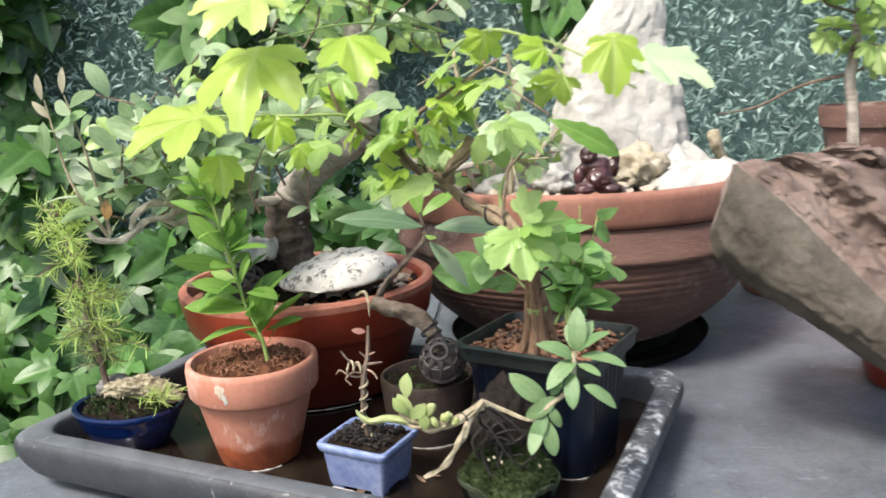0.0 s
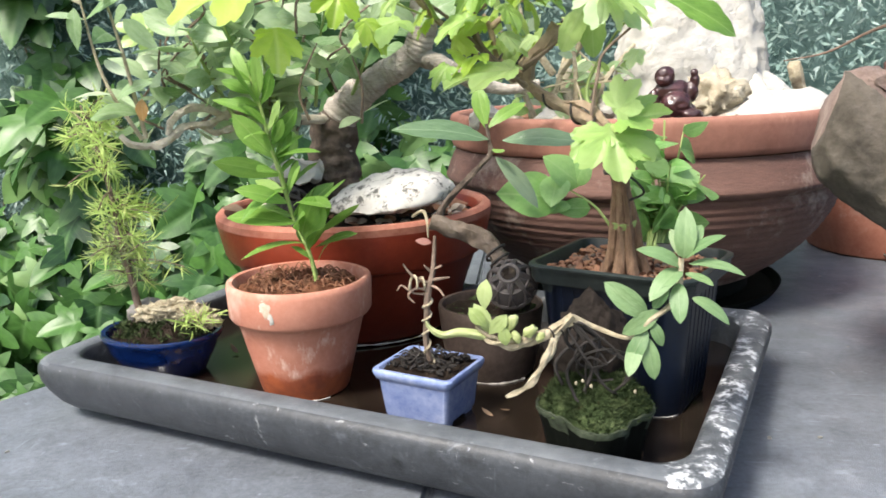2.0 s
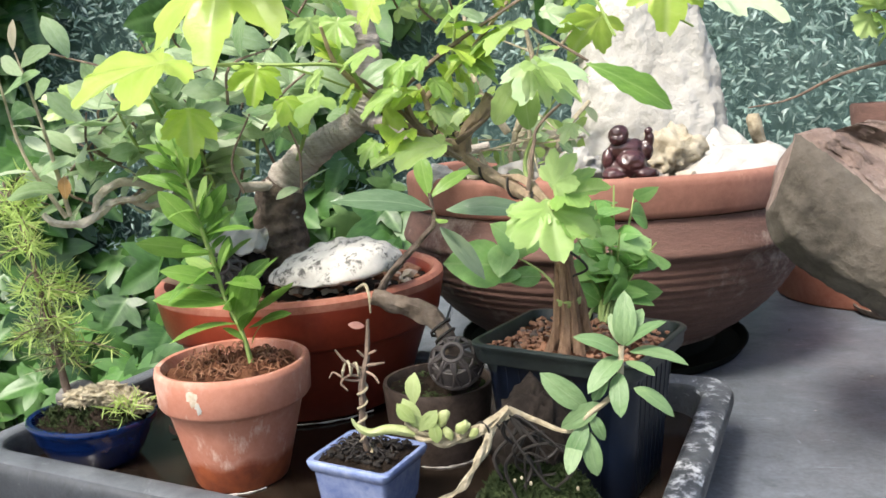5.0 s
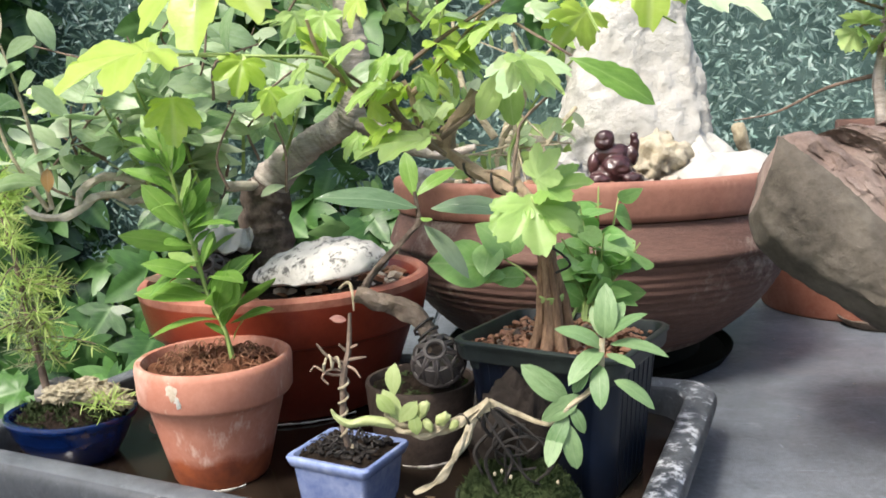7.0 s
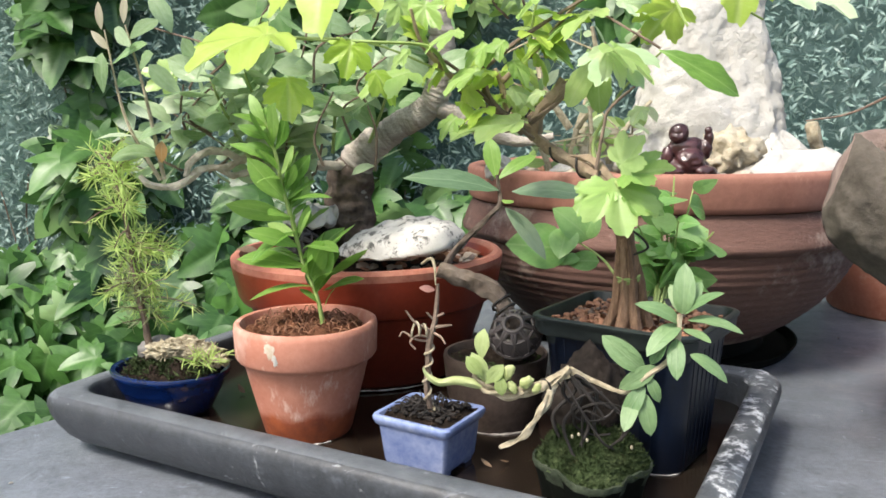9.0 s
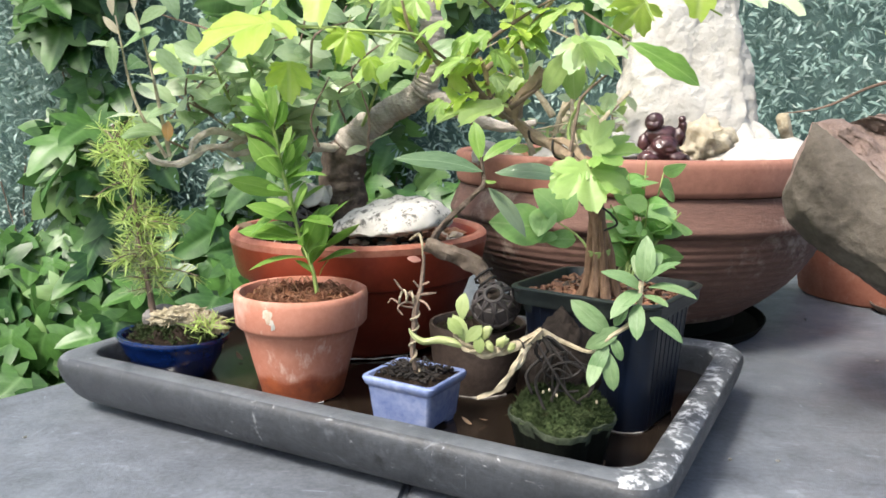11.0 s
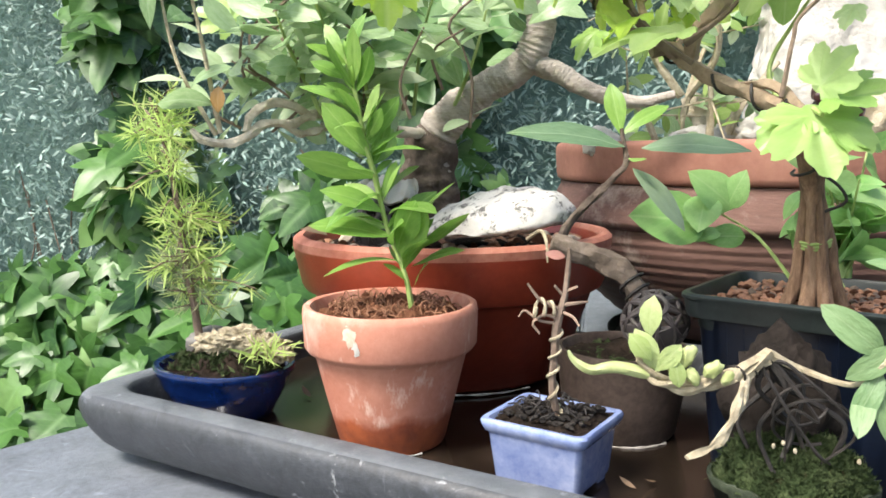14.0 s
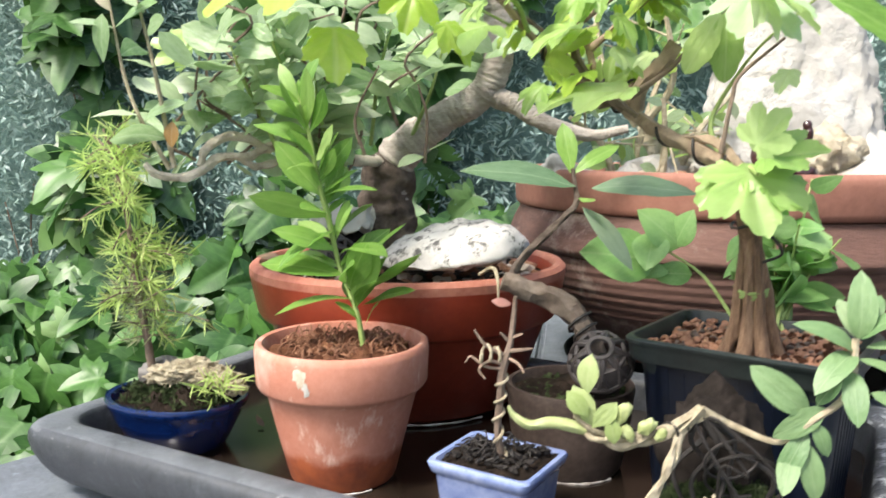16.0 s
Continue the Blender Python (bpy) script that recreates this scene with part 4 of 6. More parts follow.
for k in range(1, 31):
    ring = []
    for i in range(96):
        a = 2 * math.pi * i / 96
        r = scallop(a) * 0.975 * k / 30
        x, y = r * math.cos(a), r * math.sin(a)
        ring.append(sb.verts.new((GC.x + x, GC.y + y, FLOOR + moss_height(x, y) + 0.0012 * noise.noise((x * 420, y * 420, 1)))))
    rings.append(ring)
for i in range(96):
    sb.faces.new((rings[0][0], rings[1][i], rings[1][(i + 1) % 96]))
    for a, b in zip(rings[1:], rings[2:]):
        sb.faces.new((a[i], b[i], b[(i + 1) % 96], a[(i + 1) % 96]))
moss_pad = part("moss", sb, M["moss"], mossp, "dense green moss cushion")

random.seed(19)
tuft = [blade("moss_blade", M["moss"], 0.3, 0.5, c, 0.2, 2) for c in (0.1, 0.4)]
placed = []
for i in range(5200):
    a, q = rnd(0, 6.283), rnd(0, 1) ** 0.5
    r = scallop(a) * 0.99 * q
    x, y = r * math.cos(a), r * math.sin(a)
    placed.append((random.choice(tuft), leaf_pose((GC.x + x, GC.y + y, FLOOR + moss_height(x, y) - 0.0006), aim(0.8, (0, -0.1, 0.7)), aim(1.0), rnd(0.0018, 0.0045))))
joined("moss_cover", placed, M["moss"], moss_pad)


def lip_patch(parent, c, r, z, a0, w, h, seed, mat):
    """A flake of lime on a round lip: a small uneven patch that follows its curve."""
    bm = bmesh.new()
    mid = bm.verts.new((c[0] + (r + 0.0006) * math.cos(a0), c[1] + (r + 0.0006) * math.sin(a0), z))
    ring = []
    for k in range(22):
        t = 2 * math.pi * k / 22
        q = 0.65 + 0.5 * noise.noise((math.cos(t) * 2 + seed, math.sin(t) * 2, seed))
        a = a0 + w * q * math.cos(t)
        ring.append(bm.verts.new((c[0] + (r + 0.0002) * math.cos(a), c[1] + (r + 0.0002) * math.sin(a), z + h * q * math.sin(t) - w * 0.02 * math.cos(t))))
    for k in range(22):
        bm.faces.new((mid, ring[k], ring[(k + 1) % 22]))
    return part("lime_spot", bm, mat, parent, "white lime spot")


lip_patch(small_body, SP, 0.0509, 0.0985, math.atan2(0.544 - 0.60, -0.108 + 0.098), 0.13, 0.0085, 4, M["chip"])
lip_patch(small_body, SP, 0.0509, 0.0925, math.atan2(0.544 - 0.60, -0.104 + 0.098), 0.07, 0.006, 9, M["white"])

# pale lines drawn as the water's glint where the pots stand in the wet
def glint(parent, pts):
    part("tide_line", tube(bmesh.new(), pts, 5, 3, 0.8), M["glint"], parent, "thin pale line drawn for the water glint at the foot")


for own, c_, r_, a0, a1 in ((small, SP, 0.0325, 235, 315), (midp, MP, 0.0885, 262, 318), (brownp, RP, 0.0325, 250, 320)):
    glint(own, [(c_[0] + r_ * math.cos(radians(a0 + (a1 - a0) * k / 16)), c_[1] + r_ * math.sin(radians(a0 + (a1 - a0) * k / 16)), FLOOR + 0.0006 + (0.0012 if own is midp else 0), 0.0003 + 0.0004 * abs(math.sin(k * 0.9))) for k in range(17)])
glint(blackp, [(*(BM @ Vector((x, y, 0.0006))), 0.0007) for x, y in ((0.012, -0.0376), (0.028, -0.0376), (0.0365, -0.0355), (0.0415, -0.03), (0.0436, -0.02))])
glint(lil, [(*(LM @ Vector((x, -0.0205, 0.0005))), 0.0005) for x in (-0.02, -0.008, 0.006, 0.02)])

# moss flecks on the cobalt pot's soil
placed = []
for i in range(2000):
    a, d = rnd(0, 6.28), 0.04 * rnd(0, 1) ** 0.5
    x, y = d * math.cos(a), d * math.sin(a) * 0.75
    if noise.noise((x * 90, y * 90, 3)) < -0.05:
        continue
    c, sn = math.cos(OT), math.sin(OT)
    placed.append((random.choice(tuft), leaf_pose((OC[0] + x * c - y * sn, OC[1] + x * sn + y * c, 0.058 + 0.008 * (1 - (d / 0.0425) ** 2) + rnd(-0.001, 0.002)), aim(0.8, (0, 0, 0.7)), aim(1.0), rnd(0.0025, 0.007))))
joined("moss_cover", placed, M["moss"], oval_soil)


# ---- leaf places: foot and tip of each blade ----
SEED_LOW = [(-0.089, 0.597, 0.133, -0.123, 0.580, 0.140), (-0.086, 0.597, 0.138, -0.052, 0.591, 0.154), (-0.084, 0.597, 0.130, -0.058, 0.591, 0.143),
    (-0.093, 0.597, 0.147, -0.131, 0.580, 0.159), (-0.094, 0.597, 0.153, -0.059, 0.591, 0.171), (-0.097, 0.597, 0.160, -0.072, 0.570, 0.175),
    (-0.100, 0.597, 0.173, -0.124, 0.575, 0.167), (-0.083, 0.597, 0.118, -0.076, 0.591, 0.133), (-0.086, 0.597, 0.120, -0.093, 0.591, 0.133)]
SEED_UP = [(-0.103, 0.597, 0.181, -0.152, 0.575, 0.199), (-0.106, 0.597, 0.192, -0.139, 0.591, 0.230), (-0.110, 0.597, 0.202, -0.085, 0.591, 0.229),
    (-0.108, 0.597, 0.192, -0.074, 0.591, 0.209), (-0.105, 0.597, 0.183, -0.108, 0.560, 0.194), (-0.113, 0.597, 0.218, -0.146, 0.591, 0.247),
    (-0.115, 0.597, 0.228, -0.127, 0.591, 0.262), (-0.115, 0.597, 0.229, -0.096, 0.591, 0.258), (-0.117, 0.597, 0.231, -0.108, 0.591, 0.271),
    (-0.111, 0.597, 0.209, -0.122, 0.570, 0.218), (-0.120, 0.597, 0.246, -0.134, 0.591, 0.271), (-0.120, 0.597, 0.246, -0.109, 0.591, 0.278)]
DARK_LEAVES = [(0.036, 0.660, 0.197, -0.031, 0.645, 0.217), (0.046, 0.660, 0.196, 0.106, 0.645, 0.203), (0.041, 0.660, 0.184, 0.075, 0.645, 0.152),
    (0.034, 0.665, 0.204, 0.061, 0.670, 0.228), (0.034, 0.665, 0.204, 0.027, 0.675, 0.237), (0.038, 0.660, 0.190, 0.049, 0.645, 0.186)]
SAGE_TOP = [(0.145, 0.480, 0.143, 0.127, 0.474, 0.162), (0.146, 0.480, 0.148, 0.147, 0.474, 0.176), (0.147, 0.480, 0.148, 0.163, 0.474, 0.168),
    (0.149, 0.480, 0.145, 0.177, 0.465, 0.151), (0.145, 0.480, 0.142, 0.126, 0.460, 0.140), (0.147, 0.480, 0.140, 0.161, 0.465, 0.139),
    (0.143, 0.475, 0.136, 0.140, 0.455, 0.121), (0.146, 0.480, 0.148, 0.140, 0.490, 0.166), (0.146, 0.480, 0.148, 0.158, 0.490, 0.169),
    (0.150, 0.475, 0.128, 0.173, 0.465, 0.120)]
SAGE_LOW = [(0.127, 0.472, 0.119, 0.109, 0.466, 0.135), (0.130, 0.472, 0.123, 0.135, 0.466, 0.135), (0.133, 0.472, 0.122, 0.117, 0.466, 0.112),
    (0.127, 0.472, 0.112, 0.117, 0.466, 0.095), (0.126, 0.472, 0.108, 0.131, 0.466, 0.088), (0.123, 0.475, 0.103, 0.117, 0.460, 0.096),
    (0.129, 0.472, 0.116, 0.134, 0.466, 0.107)]
PALE_LEAVES = [(0.042, 0.471, 0.122, 0.041, 0.465, 0.141), (0.046, 0.471, 0.109, 0.035, 0.465, 0.127), (0.051, 0.468, 0.117, 0.054, 0.462, 0.104),
    (0.044, 0.468, 0.110, 0.054, 0.462, 0.122), (0.043, 0.468, 0.114, 0.034, 0.462, 0.126)]
ROUND_LEFT = [(0.105, 0.690, 0.157, 0.082, 0.680, 0.180), (0.088, 0.690, 0.166, 0.082, 0.670, 0.147), (0.090, 0.690, 0.148, 0.045, 0.680, 0.154),
    (0.098, 0.690, 0.142, 0.083, 0.684, 0.141), (0.101, 0.690, 0.157, 0.109, 0.684, 0.179), (0.113, 0.690, 0.139, 0.090, 0.684, 0.141)]
GREY_BIG = [(-0.114, 0.700, 0.228, -0.058, 0.680, 0.222), (-0.121, 0.690, 0.221, -0.141, 0.670, 0.210), (-0.127, 0.700, 0.216, -0.092, 0.670, 0.200),
    (-0.106, 0.690, 0.260, -0.140, 0.680, 0.273), (-0.106, 0.690, 0.263, -0.149, 0.680, 0.284), (-0.129, 0.680, 0.228, -0.158, 0.670, 0.241),
    (-0.103, 0.680, 0.258, -0.077, 0.674, 0.275), (-0.120, 0.680, 0.224, -0.124, 0.674, 0.245), (-0.184, 0.680, 0.246, -0.216, 0.674, 0.244),
    (-0.191, 0.680, 0.248, -0.196, 0.674, 0.274), (-0.174, 0.680, 0.255, -0.176, 0.674, 0.275), (-0.169, 0.680, 0.248, -0.160, 0.674, 0.268),
    (-0.092, 0.680, 0.283, -0.112, 0.674, 0.309), (-0.090, 0.680, 0.287, -0.083, 0.674, 0.322), (-0.061, 0.680, 0.253, -0.063, 0.674, 0.270),
    (-0.032, 0.680, 0.272, -0.074, 0.674, 0.277)]
GREY_TOP = [(-0.036, 0.700, 0.282, -0.063, 0.694, 0.271), (-0.057, 0.700, 0.287, -0.037, 0.694, 0.311), (-0.030, 0.740, 0.284, -0.000, 0.730, 0.305),
    (-0.254, 0.660, 0.266, -0.223, 0.655, 0.260), (-0.178, 0.700, 0.230, -0.203, 0.694, 0.226), (-0.206, 0.670, 0.260, -0.231, 0.660, 0.265),
    (-0.153, 0.700, 0.251, -0.127, 0.694, 0.267), (-0.086, 0.730, 0.236, -0.042, 0.700, 0.238), (-0.083, 0.700, 0.304, -0.054, 0.694, 0.319),
    (-0.136, 0.700, 0.298, -0.155, 0.694, 0.318), (-0.200, 0.700, 0.291, -0.223, 0.694, 0.304), (-0.216, 0.660, 0.281, -0.235, 0.650, 0.292),
    (-0.160, 0.700, 0.277, -0.134, 0.694, 0.293), (-0.050, 0.740, 0.253, -0.018, 0.720, 0.270)]
LIME_MID = [(-0.010, 0.550, 0.292, -0.023, 0.544, 0.280), (0.021, 0.550, 0.302, -0.003, 0.544, 0.296), (-0.006, 0.530, 0.277, -0.034, 0.510, 0.272),
    (-0.025, 0.515, 0.277, -0.008, 0.509, 0.263), (0.037, 0.550, 0.294, 0.021, 0.544, 0.282), (0.048, 0.550, 0.296, 0.033, 0.544, 0.283),
    (0.059, 0.560, 0.301, 0.090, 0.554, 0.295), (0.065, 0.560, 0.295, 0.091, 0.554, 0.283), (0.052, 0.550, 0.284, 0.064, 0.544, 0.271),
    (0.041, 0.550, 0.278, 0.020, 0.544, 0.276), (0.034, 0.540, 0.278, 0.010, 0.534, 0.266), (0.062, 0.530, 0.247, 0.015, 0.524, 0.249),
    (0.020, 0.540, 0.251, 0.008, 0.534, 0.240), (0.041, 0.540, 0.257, 0.016, 0.534, 0.252), (0.019, 0.550, 0.260, 0.041, 0.544, 0.251),
    (0.051, 0.550, 0.268, 0.068, 0.544, 0.258), (0.071, 0.550, 0.266, 0.055, 0.544, 0.259), (-0.001, 0.560, 0.321, -0.006, 0.554, 0.297),
    (-0.019, 0.560, 0.322, -0.008, 0.554, 0.304)]
LIME_FAR = [(0.104, 0.560, 0.313, 0.067, 0.554, 0.304), (0.113, 0.550, 0.317, 0.135, 0.544, 0.309), (0.094, 0.570, 0.307, 0.056, 0.564, 0.299),
    (0.079, 0.560, 0.327, 0.053, 0.554, 0.316), (0.019, 0.570, 0.331, 0.010, 0.564, 0.315)]
LIME_RIGHT = [(0.100, 0.550, 0.284, 0.086, 0.544, 0.259), (0.102, 0.550, 0.284, 0.104, 0.544, 0.256), (0.104, 0.500, 0.286, 0.133, 0.494, 0.271),
    (0.103, 0.500, 0.287, 0.119, 0.494, 0.269), (0.128, 0.530, 0.256, 0.120, 0.524, 0.247), (0.134, 0.520, 0.286, 0.180, 0.515, 0.266)]

# ---- stones, figure, broken slab ----
def cut_rock(name, at, size, seed, mat, label, cat, freq=1.6, rough=0.35, fine=0.14, sub=5, turn=0.0, ridge=True, shape=None):
    bm = rock(bmesh.new(), (0, 0, 0), size, seed, rough, fine, sub, turn, freq, ridge)
    for v in bm.verts:
        if shape:
            v.co = shape(v.co)
        v.co += Vector(at)
    ob = part(name, bm, mat, sharp=180)
    return tagged(ob, label, cat)


def crag(name, levels, seed, mat, label, cat, rough=0.16):
    """A craggy block raised through levels of (height, centre x, centre y, half width, half depth), broken into ledges and cracks."""
    bm = bmesh.new()
    rings = []
    n, k = 112, 96
    path = smooth_path([(z, cx, cy, w) for z, cx, cy, w, d in levels], 16)
    deep = smooth_path([(z, d, 0, 0) for z, cx, cy, w, d in levels], 16)
    for q, e in zip(path, deep):
        z, cx, cy, w = q
        d = e[1]
        ring = []
        for i in range(n):
            a = 2 * math.pi * i / n
            sq = (abs(math.cos(a)) ** 3 + abs(math.sin(a)) ** 3) ** (-1 / 3)
            v = Vector((math.cos(a) * 1.5, math.sin(a) * 1.5, z * 13 + seed))
            ridge = 1 - abs(noise.noise(v * 1.7 + Vector((seed, 0, 0))))
            c = 1 + rough * noise.noise(v) + rough * 0.5 * (ridge - 0.8) + 0.055 * noise.noise(v * 3.7) + 0.04 * noise.noise(v * 8.5) + 0.022 * noise.noise(v * 19)
            lift = 0.006 * noise.noise(v * 2.3 + Vector((0, 9, 0)))
            ring.append(bm.verts.new((cx + w * sq * c * math.cos(a), cy + d * sq * c * math.sin(a), z + lift)))
        rings.append(ring)
    for a, b in zip(rings, rings[1:]):
        for i in range(n):
            bm.faces.new((a[i], a[(i + 1) % n], b[(i + 1) % n], b[i]))
    bm.faces.new(list(reversed(rings[0])))
    bm.faces.new(rings[-1])
    ob = part(name, bm, mat, sharp=50)
    return tagged(ob, label, cat)


crag("limestone_rock", ((0.18, 0.232, 0.965, 0.086, 0.06), (0.23, 0.232, 0.965, 0.08, 0.055), (0.285, 0.232, 0.968, 0.07, 0.05), (0.34, 0.232, 0.97, 0.056, 0.042), (0.385, 0.246, 0.972, 0.042, 0.034), (0.425, 0.256, 0.974, 0.028, 0.024), (0.448, 0.26, 0.975, 0.012, 0.012)),
     5, M["white"], "tall white limestone rock like a mountain", "rock")
crag("limestone_rock", ((0.18, 0.298, 0.945, 0.046, 0.045), (0.205, 0.296, 0.945, 0.042, 0.04), (0.228, 0.288, 0.948, 0.03, 0.03), (0.25, 0.28, 0.95, 0.014, 0.018)), 19, M["white"], "white limestone rock sloping to the planter rim", "rock", 0.2)
crag("limestone_rock", ((0.18, 0.305, 0.885, 0.062, 0.042), (0.196, 0.305, 0.886, 0.058, 0.038), (0.208, 0.308, 0.888, 0.046, 0.03), (0.217, 0.312, 0.89, 0.025, 0.018)), 8, M["white"], "low white limestone rock in the planter", "rock", 0.2)
cut_rock("limestone_rock", (0.245, 0.885, 0.212), (0.03, 0.025, 0.025), 14, M["cream_rock"], "rough cream limestone rock behind the figure", "rock", 2.2, 0.5, 0.3, 4)
cut_rock("limestone_rock", (0.105, 0.88, 0.198), (0.03, 0.02, 0.017), 27, M["white"], "flat white limestone rock by the shrub in the planter", "rock", 1.6, 0.3, 0.15, 4)
cut_rock("limestone_rock", (0.022, 0.872, 0.199), (0.017, 0.014, 0.015), 33, M["white"], "small white limestone rock at the planter rim", "rock", 1.8, 0.35, 0.15, 4)
cut_rock("limestone_rock", (0.118, 0.945, 0.215), (0.028, 0.022, 0.034), 36, M["cream_rock"], "cream limestone rock behind the shrub", "rock", 1.8, 0.4, 0.2, 4)
cut_rock("limestone_rock", (0.155, 0.86, 0.205), (0.022, 0.02, 0.018), 17, M["white"], "small white limestone rock beside the figure", "rock", 2.0, 0.4, 0.2, 4)
def dome(c):
    """A shell-like stone: rounded above, nearly flat below."""
    k = 1.0 - 0.3 * max(0.0, -c.x - 0.005) / 0.05
    z = c.z * k * 1.0 if c.z > 0 else c.z * 0.22
    return Vector((c.x * (1.12 if c.x < 0 else 0.98), c.y, z + 0.11 * c.x + 0.0035 * noise.noise((c.x * 90, c.y * 90, 3))))


cut_rock("speckled_rock", (-0.047, 0.712, 0.143), (0.055, 0.038, 0.026), 3, M["speckle"], "flat white stone with black speckles", "rock", 1.0, 0.2, 0.03, 5, -0.12, False, dome)
crag("white_rock", ((0.157, -0.14, 0.745, 0.018, 0.014), (0.16, -0.14, 0.745, 0.024, 0.019), (0.167, -0.139, 0.75, 0.023, 0.017), (0.173, -0.138, 0.757, 0.018, 0.01)), 6, M["white"], "flat white stone beside the tree foot", "rock", 0.12)
cut_rock("dark_rock", (-0.142, 0.757, 0.138), (0.02, 0.016, 0.024), 12, M["darkstone"], "dark stone under the flat white one", "rock", 2.0, 0.3, 0.2, 4)
cut_rock("dark_rock", (0.101, 0.515, 0.083), (0.023, 0.015, 0.037), 9, M["darkstone"], "dark upright stone gripped by roots", "rock", 2.0, 0.4, 0.2, 4)

# seated laughing figure, one plain mesh
bm = bmesh.new()
F0 = Vector((0.196, 0.822, 0.196))
for d, s, n in (((0.0, 0, 0.009), (0.0215, 0.016, 0.0105), 1), ((0.002, -0.006, 0.0155), (0.0135, 0.0115, 0.011), 2), ((-0.001, 0.001, 0.026), (0.018, 0.0105, 0.0115), 3),
                ((-0.008, -0.003, 0.041), (0.0088, 0.0085, 0.0085), 4), ((-0.0095, -0.006, 0.0365), (0.0078, 0.0065, 0.0052), 11), ((-0.0155, -0.002, 0.0395), (0.0022, 0.003, 0.005), 12), ((-0.0015, -0.003, 0.0395), (0.002, 0.003, 0.0045), 13), ((-0.006, -0.009, 0.0385), (0.0022, 0.003, 0.002), 14),
                ((-0.0185, -0.004, 0.019), (0.0055, 0.006, 0.0095), 5), ((0.0155, -0.001, 0.026), (0.0065, 0.0065, 0.0095), 6), ((0.0182, -0.002, 0.035), (0.0042, 0.0048, 0.008), 15),
                ((0.0172, -0.003, 0.0425), (0.0038, 0.0036, 0.0038), 7), ((-0.013, -0.009, 0.006), (0.0115, 0.009, 0.006), 8), ((0.014, -0.009, 0.006), (0.0115, 0.009, 0.006), 9), ((0.003, -0.012, 0.018), (0.0075, 0.005, 0.0065), 16)):
    rock(bm, F0 + Vector(d), s, n, 0.14, 0.09, 3)
fig = part("figurine", bm, M["statue"], sharp=180)
weld = fig.modifiers.new("weld", "REMESH")
weld.mode, weld.voxel_size, weld.use_smooth_shade = "VOXEL", 0.0009, True
tagged(fig, "dark red resin figurine of a seated laughing figure", "figurine")

# broken moulded slab leaning out over the table
ax = Vector((0.70, -0.30, -0.65)).normalized()
nn = Vector((0.62, 0.1, 0.78))
nn = (nn - ax * nn.dot(ax)).normalized()
dd = ax.cross(nn)
dd = dd if dd.y > 0 else -dd
FACE = 0.057
PROFILE = ((0.0, 0.0), (0.012, -0.006), (0.028, -0.008), (0.044, -0.005), (0.053, 0.0), (0.059, 0.004), *[(n_ + 0.016, d_) for n_, d_ in ((0.049, 0.005), (0.053, 0.007), (0.058, 0.013), (0.063, 0.027), (0.068, 0.031), (0.074, 0.027),
           (0.08, 0.016), (0.087, 0.014), (0.095, 0.02), (0.102, 0.034), (0.108, 0.04), (0.116, 0.03), (0.124, 0.03), (0.128, 0.05), (0.12, 0.085))], (0.09, 0.105), (0.03, 0.1), (0.0, 0.07), (-0.008, 0.03))
P0 = Vector((0.268, 0.635, 0.180))
bm = bmesh.new()
rings = []
K = 110
for i in range(K + 1):
    s = -0.012 + 0.33 * i / K
    end = min(1.0, max(0.02, (s + 0.012) / 0.02) ** 0.5)
    ring = []
    for j in range(len(PROFILE) * 6):
        a, b = PROFILE[j // 6], PROFILE[(j // 6 + 1) % len(PROFILE)]
        f = (j % 6) / 6
        n_, d_ = a[0] + (b[0] - a[0]) * f, a[1] + (b[1] - a[1]) * f
        n_, d_ = 0.06 + (n_ - 0.06) * (0.72 + 0.28 * end), 0.045 + (d_ - 0.045) * (0.75 + 0.25 * end)
        taper = min(0.5, 1.7 * max(0.0, s - 0.02))
        n_ = n_ * (1 - taper) if 0 < n_ < FACE else n_ - FACE * taper if n_ >= FACE else n_
        n_ += 0.13 * max(0.0, s - 0.03) * max(0.0, 1 - n_ / 0.04) if n_ < 0.04 else 0.0
        q = P0 + ax * (s - 0.42 * max(0.0, min(n_, FACE) - 0.01) * max(0.0, 1 - s / 0.12) + 0.8 * max(0.0, n_ - FACE) + 0.02 * (n_ > 0.12) * noise.noise((n_ * 60, d_ * 60, 2))) + nn * n_ + dd * d_
        rr = 0.0024 if n_ < FACE and d_ < 0.03 or n_ < 0.02 else 0.0055 if n_ < 0.125 and d_ < 0.05 else 0.012
        q += nn * rr * noise.noise(q * 60) + dd * rr * noise.noise(q * 75 + Vector((5, 0, 0))) + (nn + dd) * rr * (0.5 * noise.noise(q * 190) + 0.3 * noise.noise(q * 420))
        ring.append(bm.verts.new(q))
    rings.append(ring)
L = len(rings[0])
for a, b in zip(rings, rings[1:]):
    for j in range(L):
        bm.faces.new((a[j], a[(j + 1) % L], b[(j + 1) % L], b[j]))
bm.faces.new(list(reversed(rings[0])))
bm.faces.new(rings[-1])
bmesh.ops.recalc_face_normals(bm, faces=bm.faces)
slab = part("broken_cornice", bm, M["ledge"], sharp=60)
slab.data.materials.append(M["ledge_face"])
# Face and underside get the darker stone with shade in its colour.
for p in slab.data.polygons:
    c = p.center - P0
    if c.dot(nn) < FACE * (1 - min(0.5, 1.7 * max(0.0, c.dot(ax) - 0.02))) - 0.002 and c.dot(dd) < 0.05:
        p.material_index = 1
tagged(slab, "broken brown cast-stone cornice piece with rough top", "stone")

